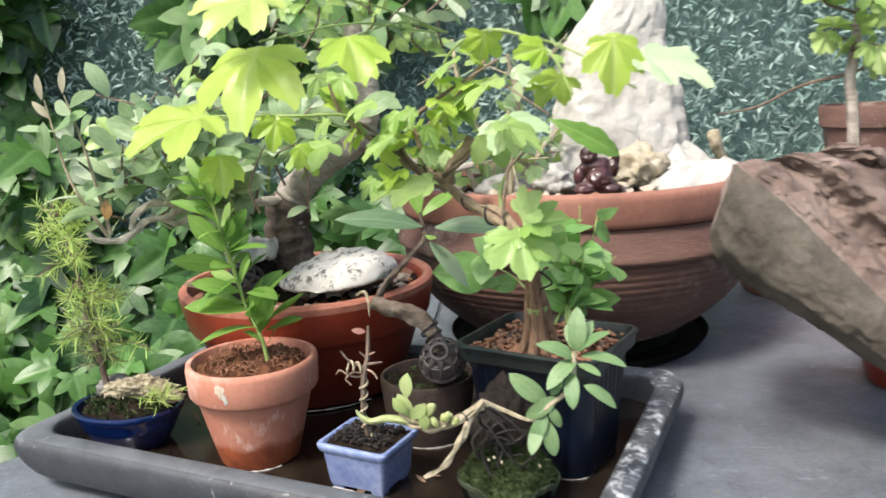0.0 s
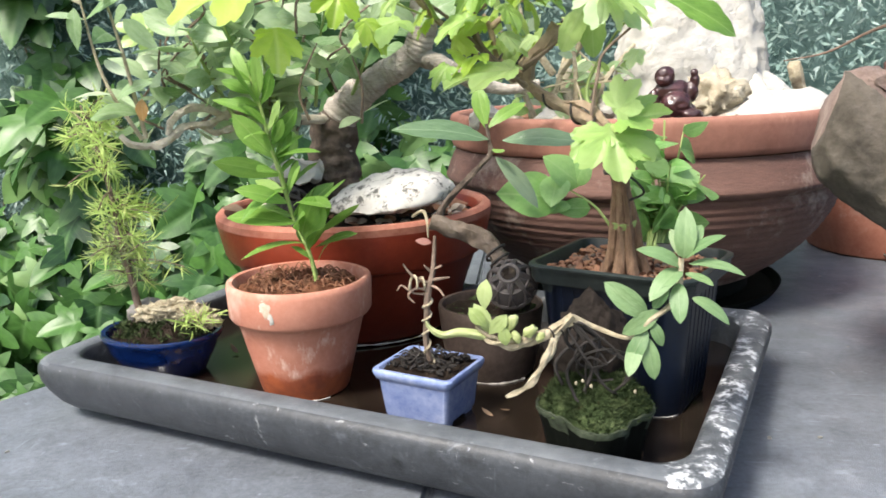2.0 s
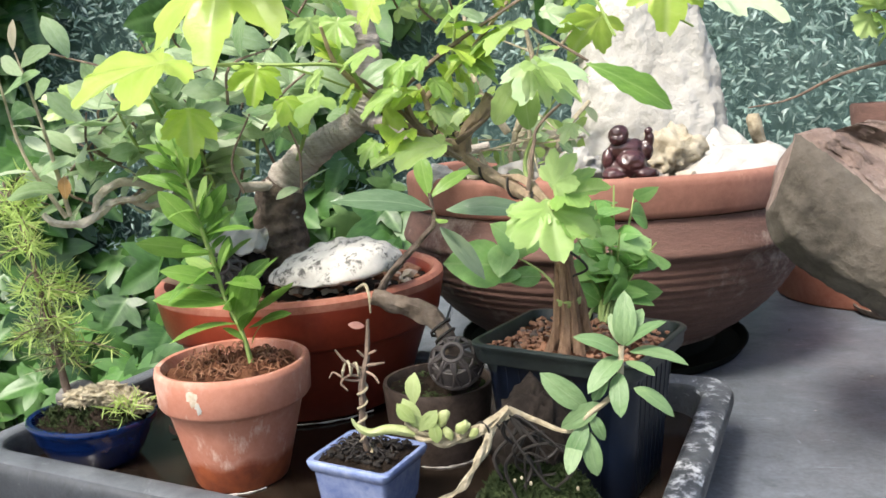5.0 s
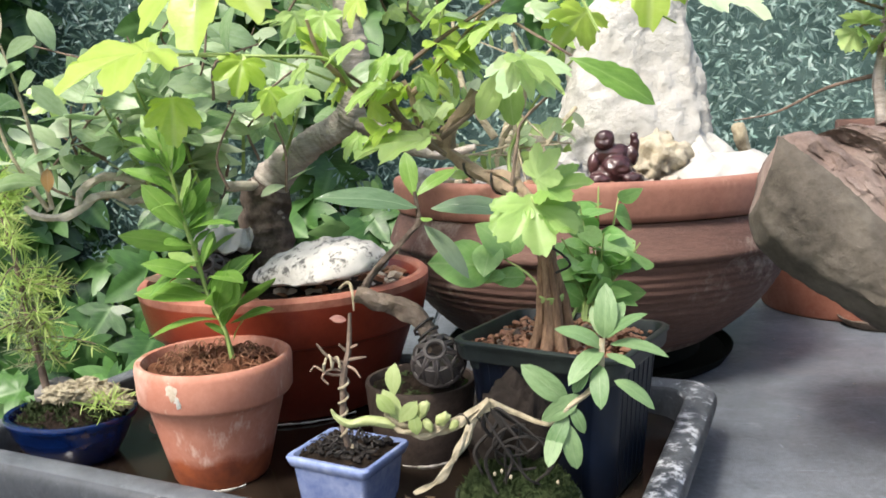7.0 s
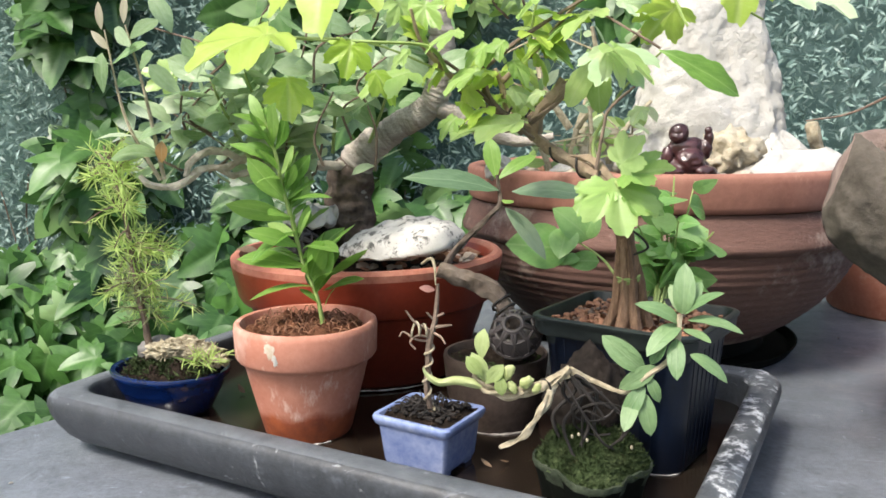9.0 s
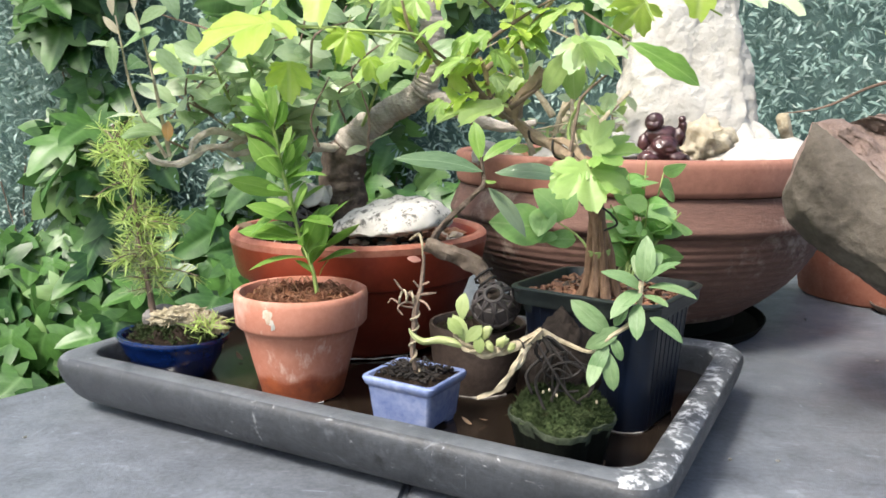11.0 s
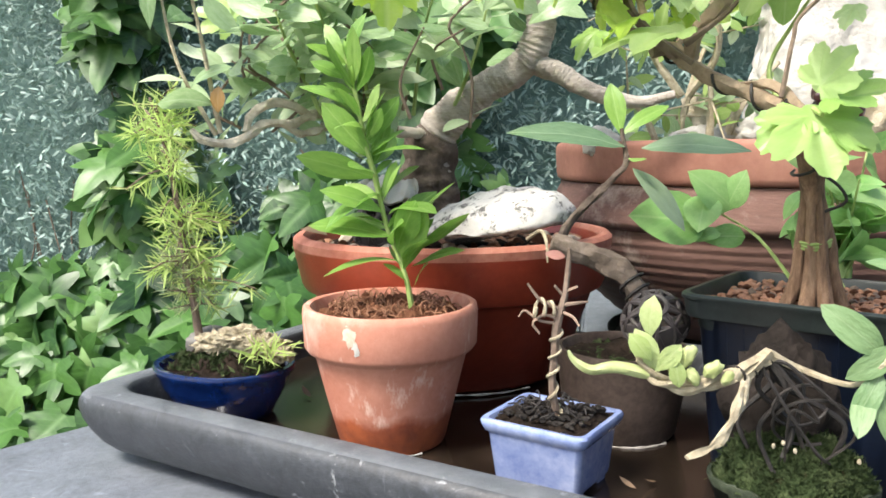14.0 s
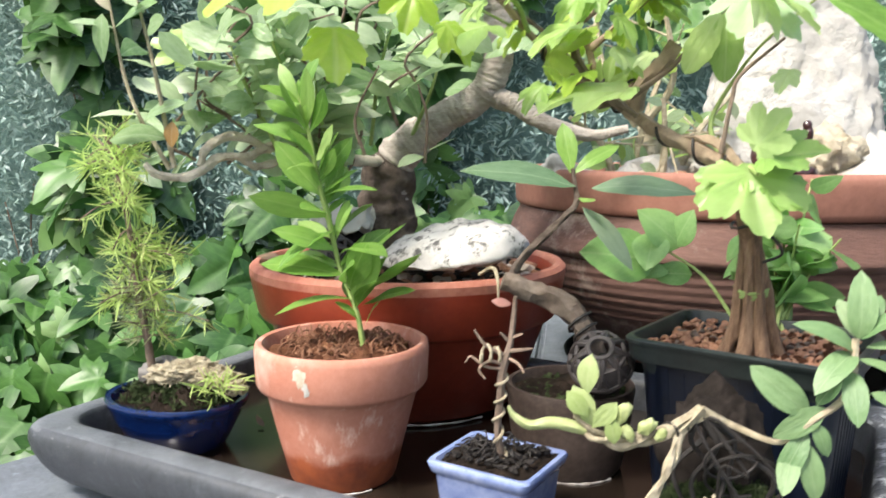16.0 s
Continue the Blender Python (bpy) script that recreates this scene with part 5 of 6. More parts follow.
# pots on the right
for at, r, h, mat, lab in (((0.505, 0.800), 0.058, 0.05, "terra_red", "red terracotta pot propping the cornice piece"), ((0.548, 1.17), 0.135, 0.17, "terra", "plain terracotta pot with tapering sides")):
    p = thing("flower_pot", (*at, 0), lab, "pot")
    part("body", lathe([(r * 0.7, 0.0), (r * 0.78, 0.001), (r * 0.8, 0.004), (r * 0.95, h * 0.72), (r * 1.0, h * 0.74), (r * 1.02, h * 0.97), (r, h), (r * 0.9, h), (r * 0.88, h * 0.85)], (*at, 0), 64, 0.006), M[mat], p)
    part("soil", soil_disc((*at, h * 0.86), r * 0.88, M["soil"], 5), M["soil"], p)

for at, r, h, mat, lab in (((0.8, 1.6), 0.1, 0.238, "terra_bowl", "tall brown terracotta planter near the hedge screen"),):
    p = thing("planter", (*at, 0), lab, "planter")
    part("body", lathe([(r * 0.62, 0.0), (r * 0.68, 0.001), (r * 0.7, 0.004), (r * 0.93, h * 0.82), (r * 1.0, h * 0.84), (r * 1.03, h * 0.98), (r * 1.0, h), (r * 0.92, h), (r * 0.88, h * 0.88)], (*at, 0), 64, 0.006), M[mat], p)
    part("soil", soil_disc((*at, h * 0.9), r * 0.88, M["soil"], 7), M["soil"], p)
dish = thing("saucer", (0.535, 1.06, 0), "shallow worn clay saucer lying on the slab", "saucer")
part("dish", lathe([(0.028, 0.0), (0.034, 0.0006), (0.042, 0.009), (0.0425, 0.0108), (0.0405, 0.0108), (0.033, 0.004), (0.028, 0.0035)], (0.535, 1.06, 0), 48, 0.02), M["knot_wood"], dish)

# ---- plants ----
LOBES5 = ((0, 1.0, 19), (44, 0.88, 19), (-44, 0.88, 19), (92, 0.6, 20), (-92, 0.6, 20))
LOBES3 = ((0, 1.0, 22), (40, 0.78, 20), (-40, 0.78, 20), (80, 0.45, 20), (-80, 0.45, 20))


def maples(mat, kinds):
    return [lobed("lobed_leaf", M[mat], lb, 0.6, c, f, sd_, 120, jag=0.045, point=1.6, crease=0.24) for lb, c, f, sd_ in kinds]


lime_m = maples("lime", ((LOBES5, 0.5, 0.1, 1), (LOBES3, 0.42, 0.15, 2), (LOBES5, 0.3, 0.22, 3)))
fresh_m = maples("lime2", ((LOBES5, 0.36, 0.12, 4), (LOBES3, 0.3, 0.2, 5), (LOBES5, 0.2, 0.3, 6)))
flat_m = [lobed("lobed_leaf", M["front"], lb, 0.55, c, f, sd_, 120, jag=0.035, point=1.6, crease=0.16) for lb, c, f, sd_ in ((LOBES5, 0.12, 0.12, 21), (LOBES3, 0.2, 0.2, 22), (LOBES5, 0.05, 0.3, 23))]
pale_lobed = maples("mint", ((LOBES5, 0.35, 0.1, 7), (LOBES3, 0.2, 0.25, 8)))
broad_m = [blade("leaf_lobe", M[mk], w, 0.58, c, 0.4, 26, tw, 0.7, te) for mk in ("lime", "lime2") for w, c, tw, te in ((0.5, 0.3, 0.25, 0.12), (0.58, 0.45, -0.3, 0.16), (0.44, 0.1, 0.1, 0.1))]
seed_m = [blade("seedling_leaf", M["seedling"], w, 0.58, c, 0.35) for w, c in ((0.34, 0.15), (0.28, 0.3), (0.38, 0.02), (0.3, -0.15))]
grey_m = [blade("obovate_leaf", M["grey"], w, 0.62, c, 0.25, tip=0.8) for w, c in ((0.4, 0.12), (0.48, 0.28), (0.34, 0.02), (0.44, -0.14), (0.52, 0.4))]
dark_m = [blade("elliptic_leaf", M["dark"], 0.3, 0.5, 0.15, 0.3, 9)]
sage_m = [blade("sage_leaf", M["sage"], w, 0.52, c, 0.35, 10, tw, 0.72) for w, c, tw in ((0.44, 0.25, 0.2), (0.48, 0.4, -0.2), (0.4, 0.12, 0.1))]
pale_m = [blade("pale_leaf", M["pale"], 0.55, 0.62, 0.25, 0.25)]
round_m = [blade("round_leaf", M["round"], w, 0.42, c, 0.28, 8, tip=1.0) for w, c in ((0.7, 0.14), (0.62, 0.3), (0.76, 0.05))]
bud_m = [blade("bud_leaf", M["bud"], 0.3, 0.5, 0.05, 0.5)]
rust_m = [blade("rust_leaf", M["rust"], 0.6, 0.55, 0.1, 0.2)]
tiny_m = [blade("small_leaf", M["lime2"], 0.45, 0.5, 0.1, 0.25, 4), blade("small_leaf", M["grey"], 0.45, 0.5, 0.1, 0.25, 4)]


def blades(parent, rows, meshes, scale=1.0, up=(0, -0.75, 0.75), seed=0, wild=0.35):
    rs = random.Random(seed)
    for r in rows:
        a, b = Vector(r[:3]), Vector(r[3:])
        if meshes[0] is grey_m[0] and before_bend(a.lerp(b, 0.6)):
            continue
        u = Vector(up) + Vector((rs.uniform(-1, 1), rs.uniform(-1, 1), rs.uniform(-1, 1))) * wild
        leaf(parent, rs.choice(meshes), leaf_pose(a, b - a, u, (b - a).length * scale))


def along(pts, u):
    p = smooth_path(pts, 8)
    return p[min(len(p) - 1, int(u * (len(p) - 1)))].to_3d()


def before_bend(p):
    """Where the bent grey trunk shows between the leaves."""
    return 0.6 < p.y < 0.775 and -0.1 < p.x * 0.86 + 0.0 < -0.012 and 0.222 < p.z + (p.x + 0.06) * -0.5 < 0.272


def dress(parent, pts, count, meshes, size, seed, u0=0.1, out=0.6, droop=0.1, up=(0, -0.5, 0.8)):
    """Leaves set along a shoot, pointing out and forward."""
    rs = random.Random(seed)
    p = smooth_path(pts, 8)
    for i in range(count):
        k = int((u0 + (1 - u0) * (i + rs.random()) / count) * (len(p) - 1))
        k = min(max(k, 1), len(p) - 1)
        tan = (p[k] - p[k - 1]).to_3d().normalized()
        side = Vector((rs.gauss(0, 1), rs.gauss(0, 1), rs.gauss(0, 1)))
        side = (side - tan * side.dot(tan)).normalized()
        w = tan * (1 - out) + side * out + Vector((0, 0, -droop))
        size_ = rs.uniform(*size)
        if meshes is grey_m and before_bend(p[k].to_3d() + w.normalized() * size_ * 0.6):
            continue
        leaf(parent, rs.choice(meshes), leaf_pose(p[k].to_3d(), w, Vector(up) + aim(0.5), size_))


random.seed(5)
# lobed-leaf tree in the square pot
ta = thing("bonsai_tree", (0.123, 0.562, 0.114), "wired young tree with lobed lime-green leaves", "bonsai")
TRUNK = [(0.127, 0.581, 0.112, 0.0045), (0.127, 0.579, 0.132, 0.0042), (0.126, 0.575, 0.154, 0.0052), (0.121, 0.565, 0.184, 0.0058), (0.112, 0.552, 0.210, 0.005)]
ta_trunk = limb("trunk", TRUNK, M["stemtan"], ta, 10, 8, 0.25)
for dx, dy, h in ((-0.0085, -0.003, 0.185), (0.0085, -0.004, 0.18), (0.0025, -0.0085, 0.19), (-0.0035, -0.0075, 0.18), (-0.004, 0.006, 0.17)):
    limb("stem", [(0.127 + dx * 1.7, 0.579 + dy * 1.7, 0.112, 0.0042), (0.127 + dx, 0.578 + dy, 0.132, 0.0032), (0.126 + dx * 0.75, 0.575 + dy * 0.75, 0.150, 0.003), (0.122 + dx * 0.3, 0.568 + dy * 0.5, h, 0.0015)], M["stemtan"], ta, 7)
part("wire_tie", tube(bmesh.new(), coil([(0.1262, 0.5755, 0.149, 0.0082), (0.1258, 0.574, 0.1525, 0.008)], 2.5, 0.0004, 0.0008), 5, 1), M["greenstem"], ta_trunk, "green plastic tie")
LEFT = [(0.112, 0.552, 0.210, 0.0046), (0.097, 0.560, 0.219, 0.0042), (0.077, 0.575, 0.230, 0.0038), (0.060, 0.590, 0.243, 0.0033), (0.047, 0.602, 0.257, 0.0028), (0.042, 0.606, 0.272, 0.0022), (0.037, 0.606, 0.283, 0.0016)]
LOW = [(0.060, 0.590, 0.243, 0.0026), (0.029, 0.580, 0.260, 0.0021), (0.011, 0.570, 0.278, 0.0017), (-0.003, 0.555, 0.295, 0.0014), (-0.008, 0.545, 0.315, 0.001)]
STEM = [(0.011, 0.570, 0.278, 0.0014), (0.002, 0.550, 0.293, 0.0012), (-0.028, 0.535, 0.295, 0.0011), (-0.053, 0.530, 0.296, 0.001), (-0.085, 0.522, 0.298, 0.0009)]
RIGHT = [(0.056, 0.592, 0.245, 0.0024), (0.069, 0.610, 0.258, 0.002), (0.085, 0.625, 0.268, 0.0016), (0.090, 0.628, 0.279, 0.001)]
SIDE = [(0.106, 0.558, 0.213, 0.0016), (0.102, 0.575, 0.234, 0.0012), (0.112, 0.570, 0.256, 0.0009), (0.122, 0.560, 0.271, 0.0007), (0.138, 0.535, 0.287, 0.0006)]
UP = [(0.042, 0.606, 0.274, 0.0019), (0.058, 0.595, 0.288, 0.0017), (0.073, 0.580, 0.300, 0.0014), (0.095, 0.568, 0.325, 0.001)]
FRONT = [(0.112, 0.552, 0.212, 0.0022), (0.114, 0.540, 0.213, 0.0016), (0.116, 0.530, 0.210, 0.001)]
TALL = [(0.151, 0.535, 0.300, 0.0008), (0.135, 0.55, 0.33, 0.001), (0.1, 0.57, 0.345, 0.001), (0.07, 0.575, 0.330, 0.0009), (0.06, 0.590, 0.295, 0.001)]
for b in (LEFT, LOW, RIGHT, UP):
    limb("branch", b, M["branch_tan"], ta, 9, 10, 0.55)
SECOND = [(x_ + 0.003, y_ - 0.003, z_ + 0.006 * math.sin(k * 1.9), r_ * 0.62) for k, (x_, y_, z_, r_) in enumerate(LEFT[:5])]
limb("branch", SECOND, M["branch_tan"], ta, 8, 10, 0.5)
limb("branch", [(0.066, 0.585, 0.241, 0.004), (0.068, 0.58, 0.252, 0.0042), (0.076, 0.577, 0.262, 0.0046), (0.084, 0.575, 0.273, 0.003)], M["branch_tan"], ta, 9, 8, 0.5)
limb("branch", [(0.064, 0.587, 0.243, 0.003), (0.055, 0.58, 0.246, 0.0034), (0.046, 0.575, 0.244, 0.0026)], M["branch_tan"], ta, 8, 8, 0.5)
for b in (STEM, FRONT, TALL, SIDE):
    limb("branch", b, M["greenstem"], ta, 6)
for b, n, gap in ((LEFT[:3], 2.5, 0.0012), (LEFT[3:5], 2, 0.002), (RIGHT, 3, 0.0012), (TRUNK[3:], 2, 0.003), (LOW[:3], 3, 0.001)):
    part("wire", tube(bmesh.new(), coil(b, n, gap, 0.0008), 5, 1), M["wire"], ta, "dark training wire")
part("wire", tube(bmesh.new(), [(0.112, 0.548, 0.214, 0.0008), (0.116, 0.545, 0.200, 0.0008), (0.118, 0.552, 0.188, 0.0008), (0.131, 0.556, 0.178, 0.0008), (0.136, 0.562, 0.17, 0.0008), (0.128, 0.566, 0.165, 0.0008)], 5, 8), M["wire"], ta, "dark training wire")
for me_, at_, to_, up_, sz in ((lime_m[2], (-0.08, 0.512, 0.299), (-0.12, 0.478, 0.29), (0.1, -0.3, 1.0), 0.055), (lime_m[0], (-0.03, 0.468, 0.336), (-0.036, 0.43, 0.312), (-0.1, -0.5, 0.8), 0.05),
                               (lime_m[2], (-0.024, 0.455, 0.363), (-0.04, 0.43, 0.352), (0.1, -0.4, 0.9), 0.04), (lime_m[1], (0.014, 0.505, 0.341), (0.026, 0.475, 0.33), (0.1, -0.35, 0.9), 0.04),
                               (lime_m[1], (0.175, 0.528, 0.336), (0.176, 0.508, 0.306), (0.1, -0.75, 0.5), 0.036), (pale_lobed[1], (0.19, 0.535, 0.322), (0.234, 0.515, 0.308), (0.05, -0.4, 0.9), 0.05),
                               (pale_lobed[0], (0.106, 0.53, 0.288), (0.126, 0.5, 0.274), (0.1, -0.6, 0.8), 0.034), (lime_m[1], (-0.072, 0.505, 0.274), (-0.066, 0.49, 0.258), (0.3, -0.6, 0.6), 0.026),
                               (lime_m[2], (-0.041, 0.53, 0.295), (-0.042, 0.52, 0.276), (0.3, -0.7, 0.4), 0.022)):
    leaf(ta, me_, leaf_pose(at_, Vector(to_) - Vector(at_), up_, sz))
blades(ta, LIME_MID, lime_m + fresh_m, 0.95, (0, -0.3, 1.0), 3, 0.3)
blades(ta, LIME_FAR, lime_m + fresh_m + pale_lobed, 1.05, (0, -0.3, 1.0), 14, 0.35)
fold_m = [blade("leaf_lobe", M["seedling"], 0.34, 0.6, 0.2, 0.5, 20, 0.25, 1.0, 0.2)]
blades(ta, LIME_RIGHT[5:6], fold_m, 1.0, (0.1, -0.95, 0.35), 44, 0.05)
blades(ta, LIME_RIGHT[:2], broad_m[3:], 1.0, (0.2, -0.9, 0.3), 4)
blades(ta, LIME_RIGHT[2:5], fresh_m, 0.95, (0, -0.35, 0.9), 5)
for f_, t_ in (((0.062, 0.565, 0.345), (-0.024, 0.452, 0.338)), ((0.011, 0.57, 0.278), (-0.075, 0.502, 0.296)), ((0.07, 0.575, 0.345), (-0.024, 0.452, 0.363)), ((0.07, 0.575, 0.345), (0.016, 0.505, 0.341)), ((0.1, 0.57, 0.345), (0.19, 0.53, 0.302))):
    mid_ = Vector(f_).lerp(Vector(t_), 0.5) + Vector((0, 0.004, 0.008))
    limb("leaf_stalk", [(*f_, 0.0008), (*mid_, 0.0007), (*t_, 0.0006)], M["greenstem"], ta, 5)
for b in ([(0.033, 0.570, 0.281, 0.0018), (0.051, 0.565, 0.294, 0.0015), (0.070, 0.560, 0.306, 0.0012), (0.104, 0.555, 0.325, 0.0009)],
          [(-0.020, 0.560, 0.322, 0.0008), (-0.007, 0.565, 0.297, 0.0010), (0.017, 0.570, 0.280, 0.0012), (0.043, 0.570, 0.254, 0.0014), (0.065, 0.565, 0.237, 0.0016)],
          [(0.062, 0.575, 0.247, 0.0016), (0.079, 0.570, 0.259, 0.0013), (0.092, 0.565, 0.273, 0.0011), (0.105, 0.560, 0.286, 0.0008)],
          [(0.103, 0.550, 0.219, 0.0012), (0.107, 0.550, 0.244, 0.0010), (0.110, 0.550, 0.255, 0.0009), (0.129, 0.550, 0.272, 0.0007)],
          [(0.033, 0.575, 0.279, 0.0022), (0.036, 0.572, 0.264, 0.0023), (0.047, 0.570, 0.251, 0.0025), (0.059, 0.570, 0.241, 0.0026)],
          [(0.104, 0.555, 0.311, 0.0008), (0.136, 0.530, 0.288, 0.0007)]):
    limb("twig", b, M["twig"], ta, 7, 8, 0.4)
for me_, at_, way_, up_, sz in ((flat_m[0], (0.113, 0.538, 0.214), (0.15, -0.5, -0.75), (0.1, -0.85, 0.5), 0.036), (flat_m[1], (0.111, 0.538, 0.211), (-0.75, -0.3, -0.5), (-0.1, -0.7, 0.7), 0.026),
                                (flat_m[2], (0.118, 0.54, 0.217), (0.9, -0.25, 0.12), (0.1, -0.5, 0.85), 0.03), (flat_m[1], (0.12, 0.54, 0.208), (0.8, -0.35, -0.4), (0.2, -0.6, 0.75), 0.026), (flat_m[2], (0.116, 0.542, 0.221), (0.45, -0.3, 0.6), (0, -0.7, 0.7), 0.024)):
    leaf(ta, me_, leaf_pose(at_, way_, up_, sz))
dress(ta, LEFT, 7, lime_m + fresh_m, (0.014, 0.024), 6, 0.55, 0.75, 0.1)
dress(ta, LOW, 5, lime_m + fresh_m, (0.016, 0.028), 5, 0.3, 0.75, 0.1)
dress(ta, RIGHT, 4, lime_m + fresh_m, (0.014, 0.022), 7, 0.2, 0.75, 0.1)
dress(ta, UP, 7, lime_m, (0.018, 0.028), 8, 0.2, 0.7, 0.1)
dress(ta, TALL, 4, lime_m, (0.022, 0.034), 9, 0.0, 0.8, 0.2)
# round-leaf shrub behind it
sh = thing("shrub", (0.15, 0.635, 0.112), "small bushy shrub with rounded fresh green leaves", "shrub")
random.seed(8)
for k in range(10):
    tip = Vector((0.170 + rnd(-0.034, 0.032), 0.668 + rnd(-0.028, 0.02), 0.15 + rnd(0.0, 0.062)))
    pts = [(0.148 + rnd(-0.01, 0.01), 0.634, 0.112, 0.0014), (*(Vector((0.162, 0.66, 0.125)).lerp(tip, 0.4)), 0.001), (*tip, 0.0006)]
    limb("stem", pts, M["greenstem"], sh, 5, 4)
    dress(sh, pts, 7, round_m, (0.019, 0.031), 30 + k, 0.25, 0.8, 0.1, (0, -0.7, 0.6))
limb("stem", [(0.136, 0.638, 0.112, 0.0014), (0.118, 0.675, 0.14, 0.001), (0.095, 0.688, 0.155, 0.0007)], M["greenstem"], sh, 5, 4)
blades(sh, ROUND_LEFT, round_m, 1.1, (0, -0.9, 0.4), 12)

# thick-trunked bonsai in the wide pot
tb = thing("bonsai_tree", (-0.112, 0.79, 0.12), "old bonsai with a thick bent grey trunk and oval grey-green leaves", "bonsai")
TB = [(-0.108, 0.790, 0.118, 0.026), (-0.112, 0.790, 0.145, 0.022), (-0.116, 0.790, 0.175, 0.0195), (-0.110, 0.789, 0.205, 0.0175), (-0.088, 0.787, 0.229, 0.0145), (-0.064, 0.785, 0.245, 0.0122), (-0.038, 0.782, 0.260, 0.0118),
      (-0.026, 0.78, 0.283, 0.0122), (-0.024, 0.78, 0.320, 0.0115), (-0.034, 0.78, 0.37, 0.009)]
def ringed(pts, seg, seed):
    """Bark wrinkled into close uneven rings."""
    fine = smooth_path(pts, 60)
    out = []
    for i, q in enumerate(fine):
        w = 0.5 + 0.5 * math.sin(i * 0.62 + 7 * noise.noise((i * 0.03, seed, 0))) + 0.7 * noise.noise((i * 0.21, seed, 4))
        out.append((q[0], q[1], q[2], q[3] * (0.965 + 0.045 * w)))
    return tube(bmesh.new(), out, seg, 1, 0.16)


part("trunk", ringed(TB[2:], 26, 3.0), M["bark"], tb)
limb("trunk_foot", [(-0.106, 0.790, 0.112, 0.036), (-0.108, 0.79, 0.122, 0.027), *[(a_, b_, c_, r_ * 1.07) for a_, b_, c_, r_ in TB[1:4]], (-0.105, 0.789, 0.213, 0.013)], M["bark_foot"], tb, 30, 22, 0.3, "dark rough flaring trunk foot")
part("branch", ringed([(-0.034, 0.782, 0.262, 0.009), (-0.012, 0.782, 0.254, 0.0078), (0.004, 0.782, 0.244, 0.007), (0.024, 0.782, 0.235, 0.0064), (0.05, 0.782, 0.230, 0.0045), (0.075, 0.78, 0.235, 0.003)], 16, 8.0), M["bark"], tb)
limb("branch", [(-0.112, 0.785, 0.208, 0.005), (-0.149, 0.720, 0.213, 0.0036), (-0.163, 0.670, 0.221, 0.003), (-0.173, 0.650, 0.215, 0.0028), (-0.186, 0.635, 0.214, 0.0026), (-0.194, 0.622, 0.206, 0.003), (-0.204, 0.615, 0.202, 0.0029),
                (-0.216, 0.610, 0.204, 0.0026), (-0.224, 0.610, 0.210, 0.0018)], M["palewood"], tb, 10, 10, 0.6)
limb("branch", [(-0.165, 0.664, 0.218, 0.003), (-0.174, 0.648, 0.226, 0.0028), (-0.184, 0.638, 0.227, 0.0026), (-0.192, 0.626, 0.219, 0.0024), (-0.194, 0.622, 0.209, 0.0022)], M["palewood"], tb, 10, 10, 0.6)
limb("branch", [(-0.155, 0.69, 0.216, 0.003), (-0.162, 0.668, 0.211, 0.0028), (-0.171, 0.655, 0.208, 0.0024), (-0.178, 0.645, 0.214, 0.002)], M["palewood"], tb, 9, 10, 0.6)
SHOOTS = ([(-0.126, 0.680, 0.204), (-0.129, 0.660, 0.246), (-0.127, 0.640, 0.277)], [(-0.115, 0.74, 0.222), (-0.103, 0.720, 0.275), (-0.084, 0.710, 0.326)],
          [(-0.156, 0.655, 0.220), (-0.170, 0.640, 0.259), (-0.175, 0.630, 0.282)], [(-0.209, 0.612, 0.207), (-0.229, 0.605, 0.252), (-0.238, 0.600, 0.314)],
          [(-0.206, 0.612, 0.208), (-0.214, 0.605, 0.274), (-0.222, 0.600, 0.317)], [(-0.095, 0.78, 0.222), (-0.071, 0.750, 0.263), (-0.057, 0.740, 0.307)],
          [(-0.038, 0.785, 0.254), (-0.032, 0.780, 0.301), (-0.033, 0.770, 0.346)], [(-0.130, 0.72, 0.217), (-0.145, 0.650, 0.262), (-0.153, 0.630, 0.300)])
for i, s in enumerate(SHOOTS):
    pts = [(*q, 0.0018 - 0.0006 * k) for k, q in enumerate(s)]
    limb("branch", pts, M["paleroot"] if i in (3, 4) else M["greenstem"], tb, 6, 6)
    if i in (3, 4):
        dress(tb, pts, 6, grey_m, (0.024, 0.036), 60 + i, 0.1, 0.7, 0.0)
    else:
        dress(tb, pts, 20, grey_m, (0.022, 0.042), 60 + i, 0.05, 0.72, 0.05)
for p, w in (((-0.24, 0.60, 0.314), (-0.1, 0, 1)), ((-0.223, 0.60, 0.318), (0.1, 0, 1)), ((-0.236, 0.602, 0.30), (-0.7, 0, 0.7))):
    leaf(tb, bud_m[0], leaf_pose(p, w, (0, -1, 0.2), 0.02))
leaf(tb, rust_m[0], leaf_pose((-0.204, 0.606, 0.22), (0.1, -0.2, 1), (0, -1, 0.1), 0.016))
leaf(tb, grey_m[0], leaf_pose((-0.242, 0.60, 0.27), (0.1, -0.3, 1), (0, -1, 0.1), 0.028))
blades(tb, GREY_BIG, grey_m, 1.1, (0, -0.6, 0.8), 51, 0.4)
blades(tb, GREY_TOP, grey_m + fresh_m[:1], 1.1, (0, -0.6, 0.8), 52, 0.4)
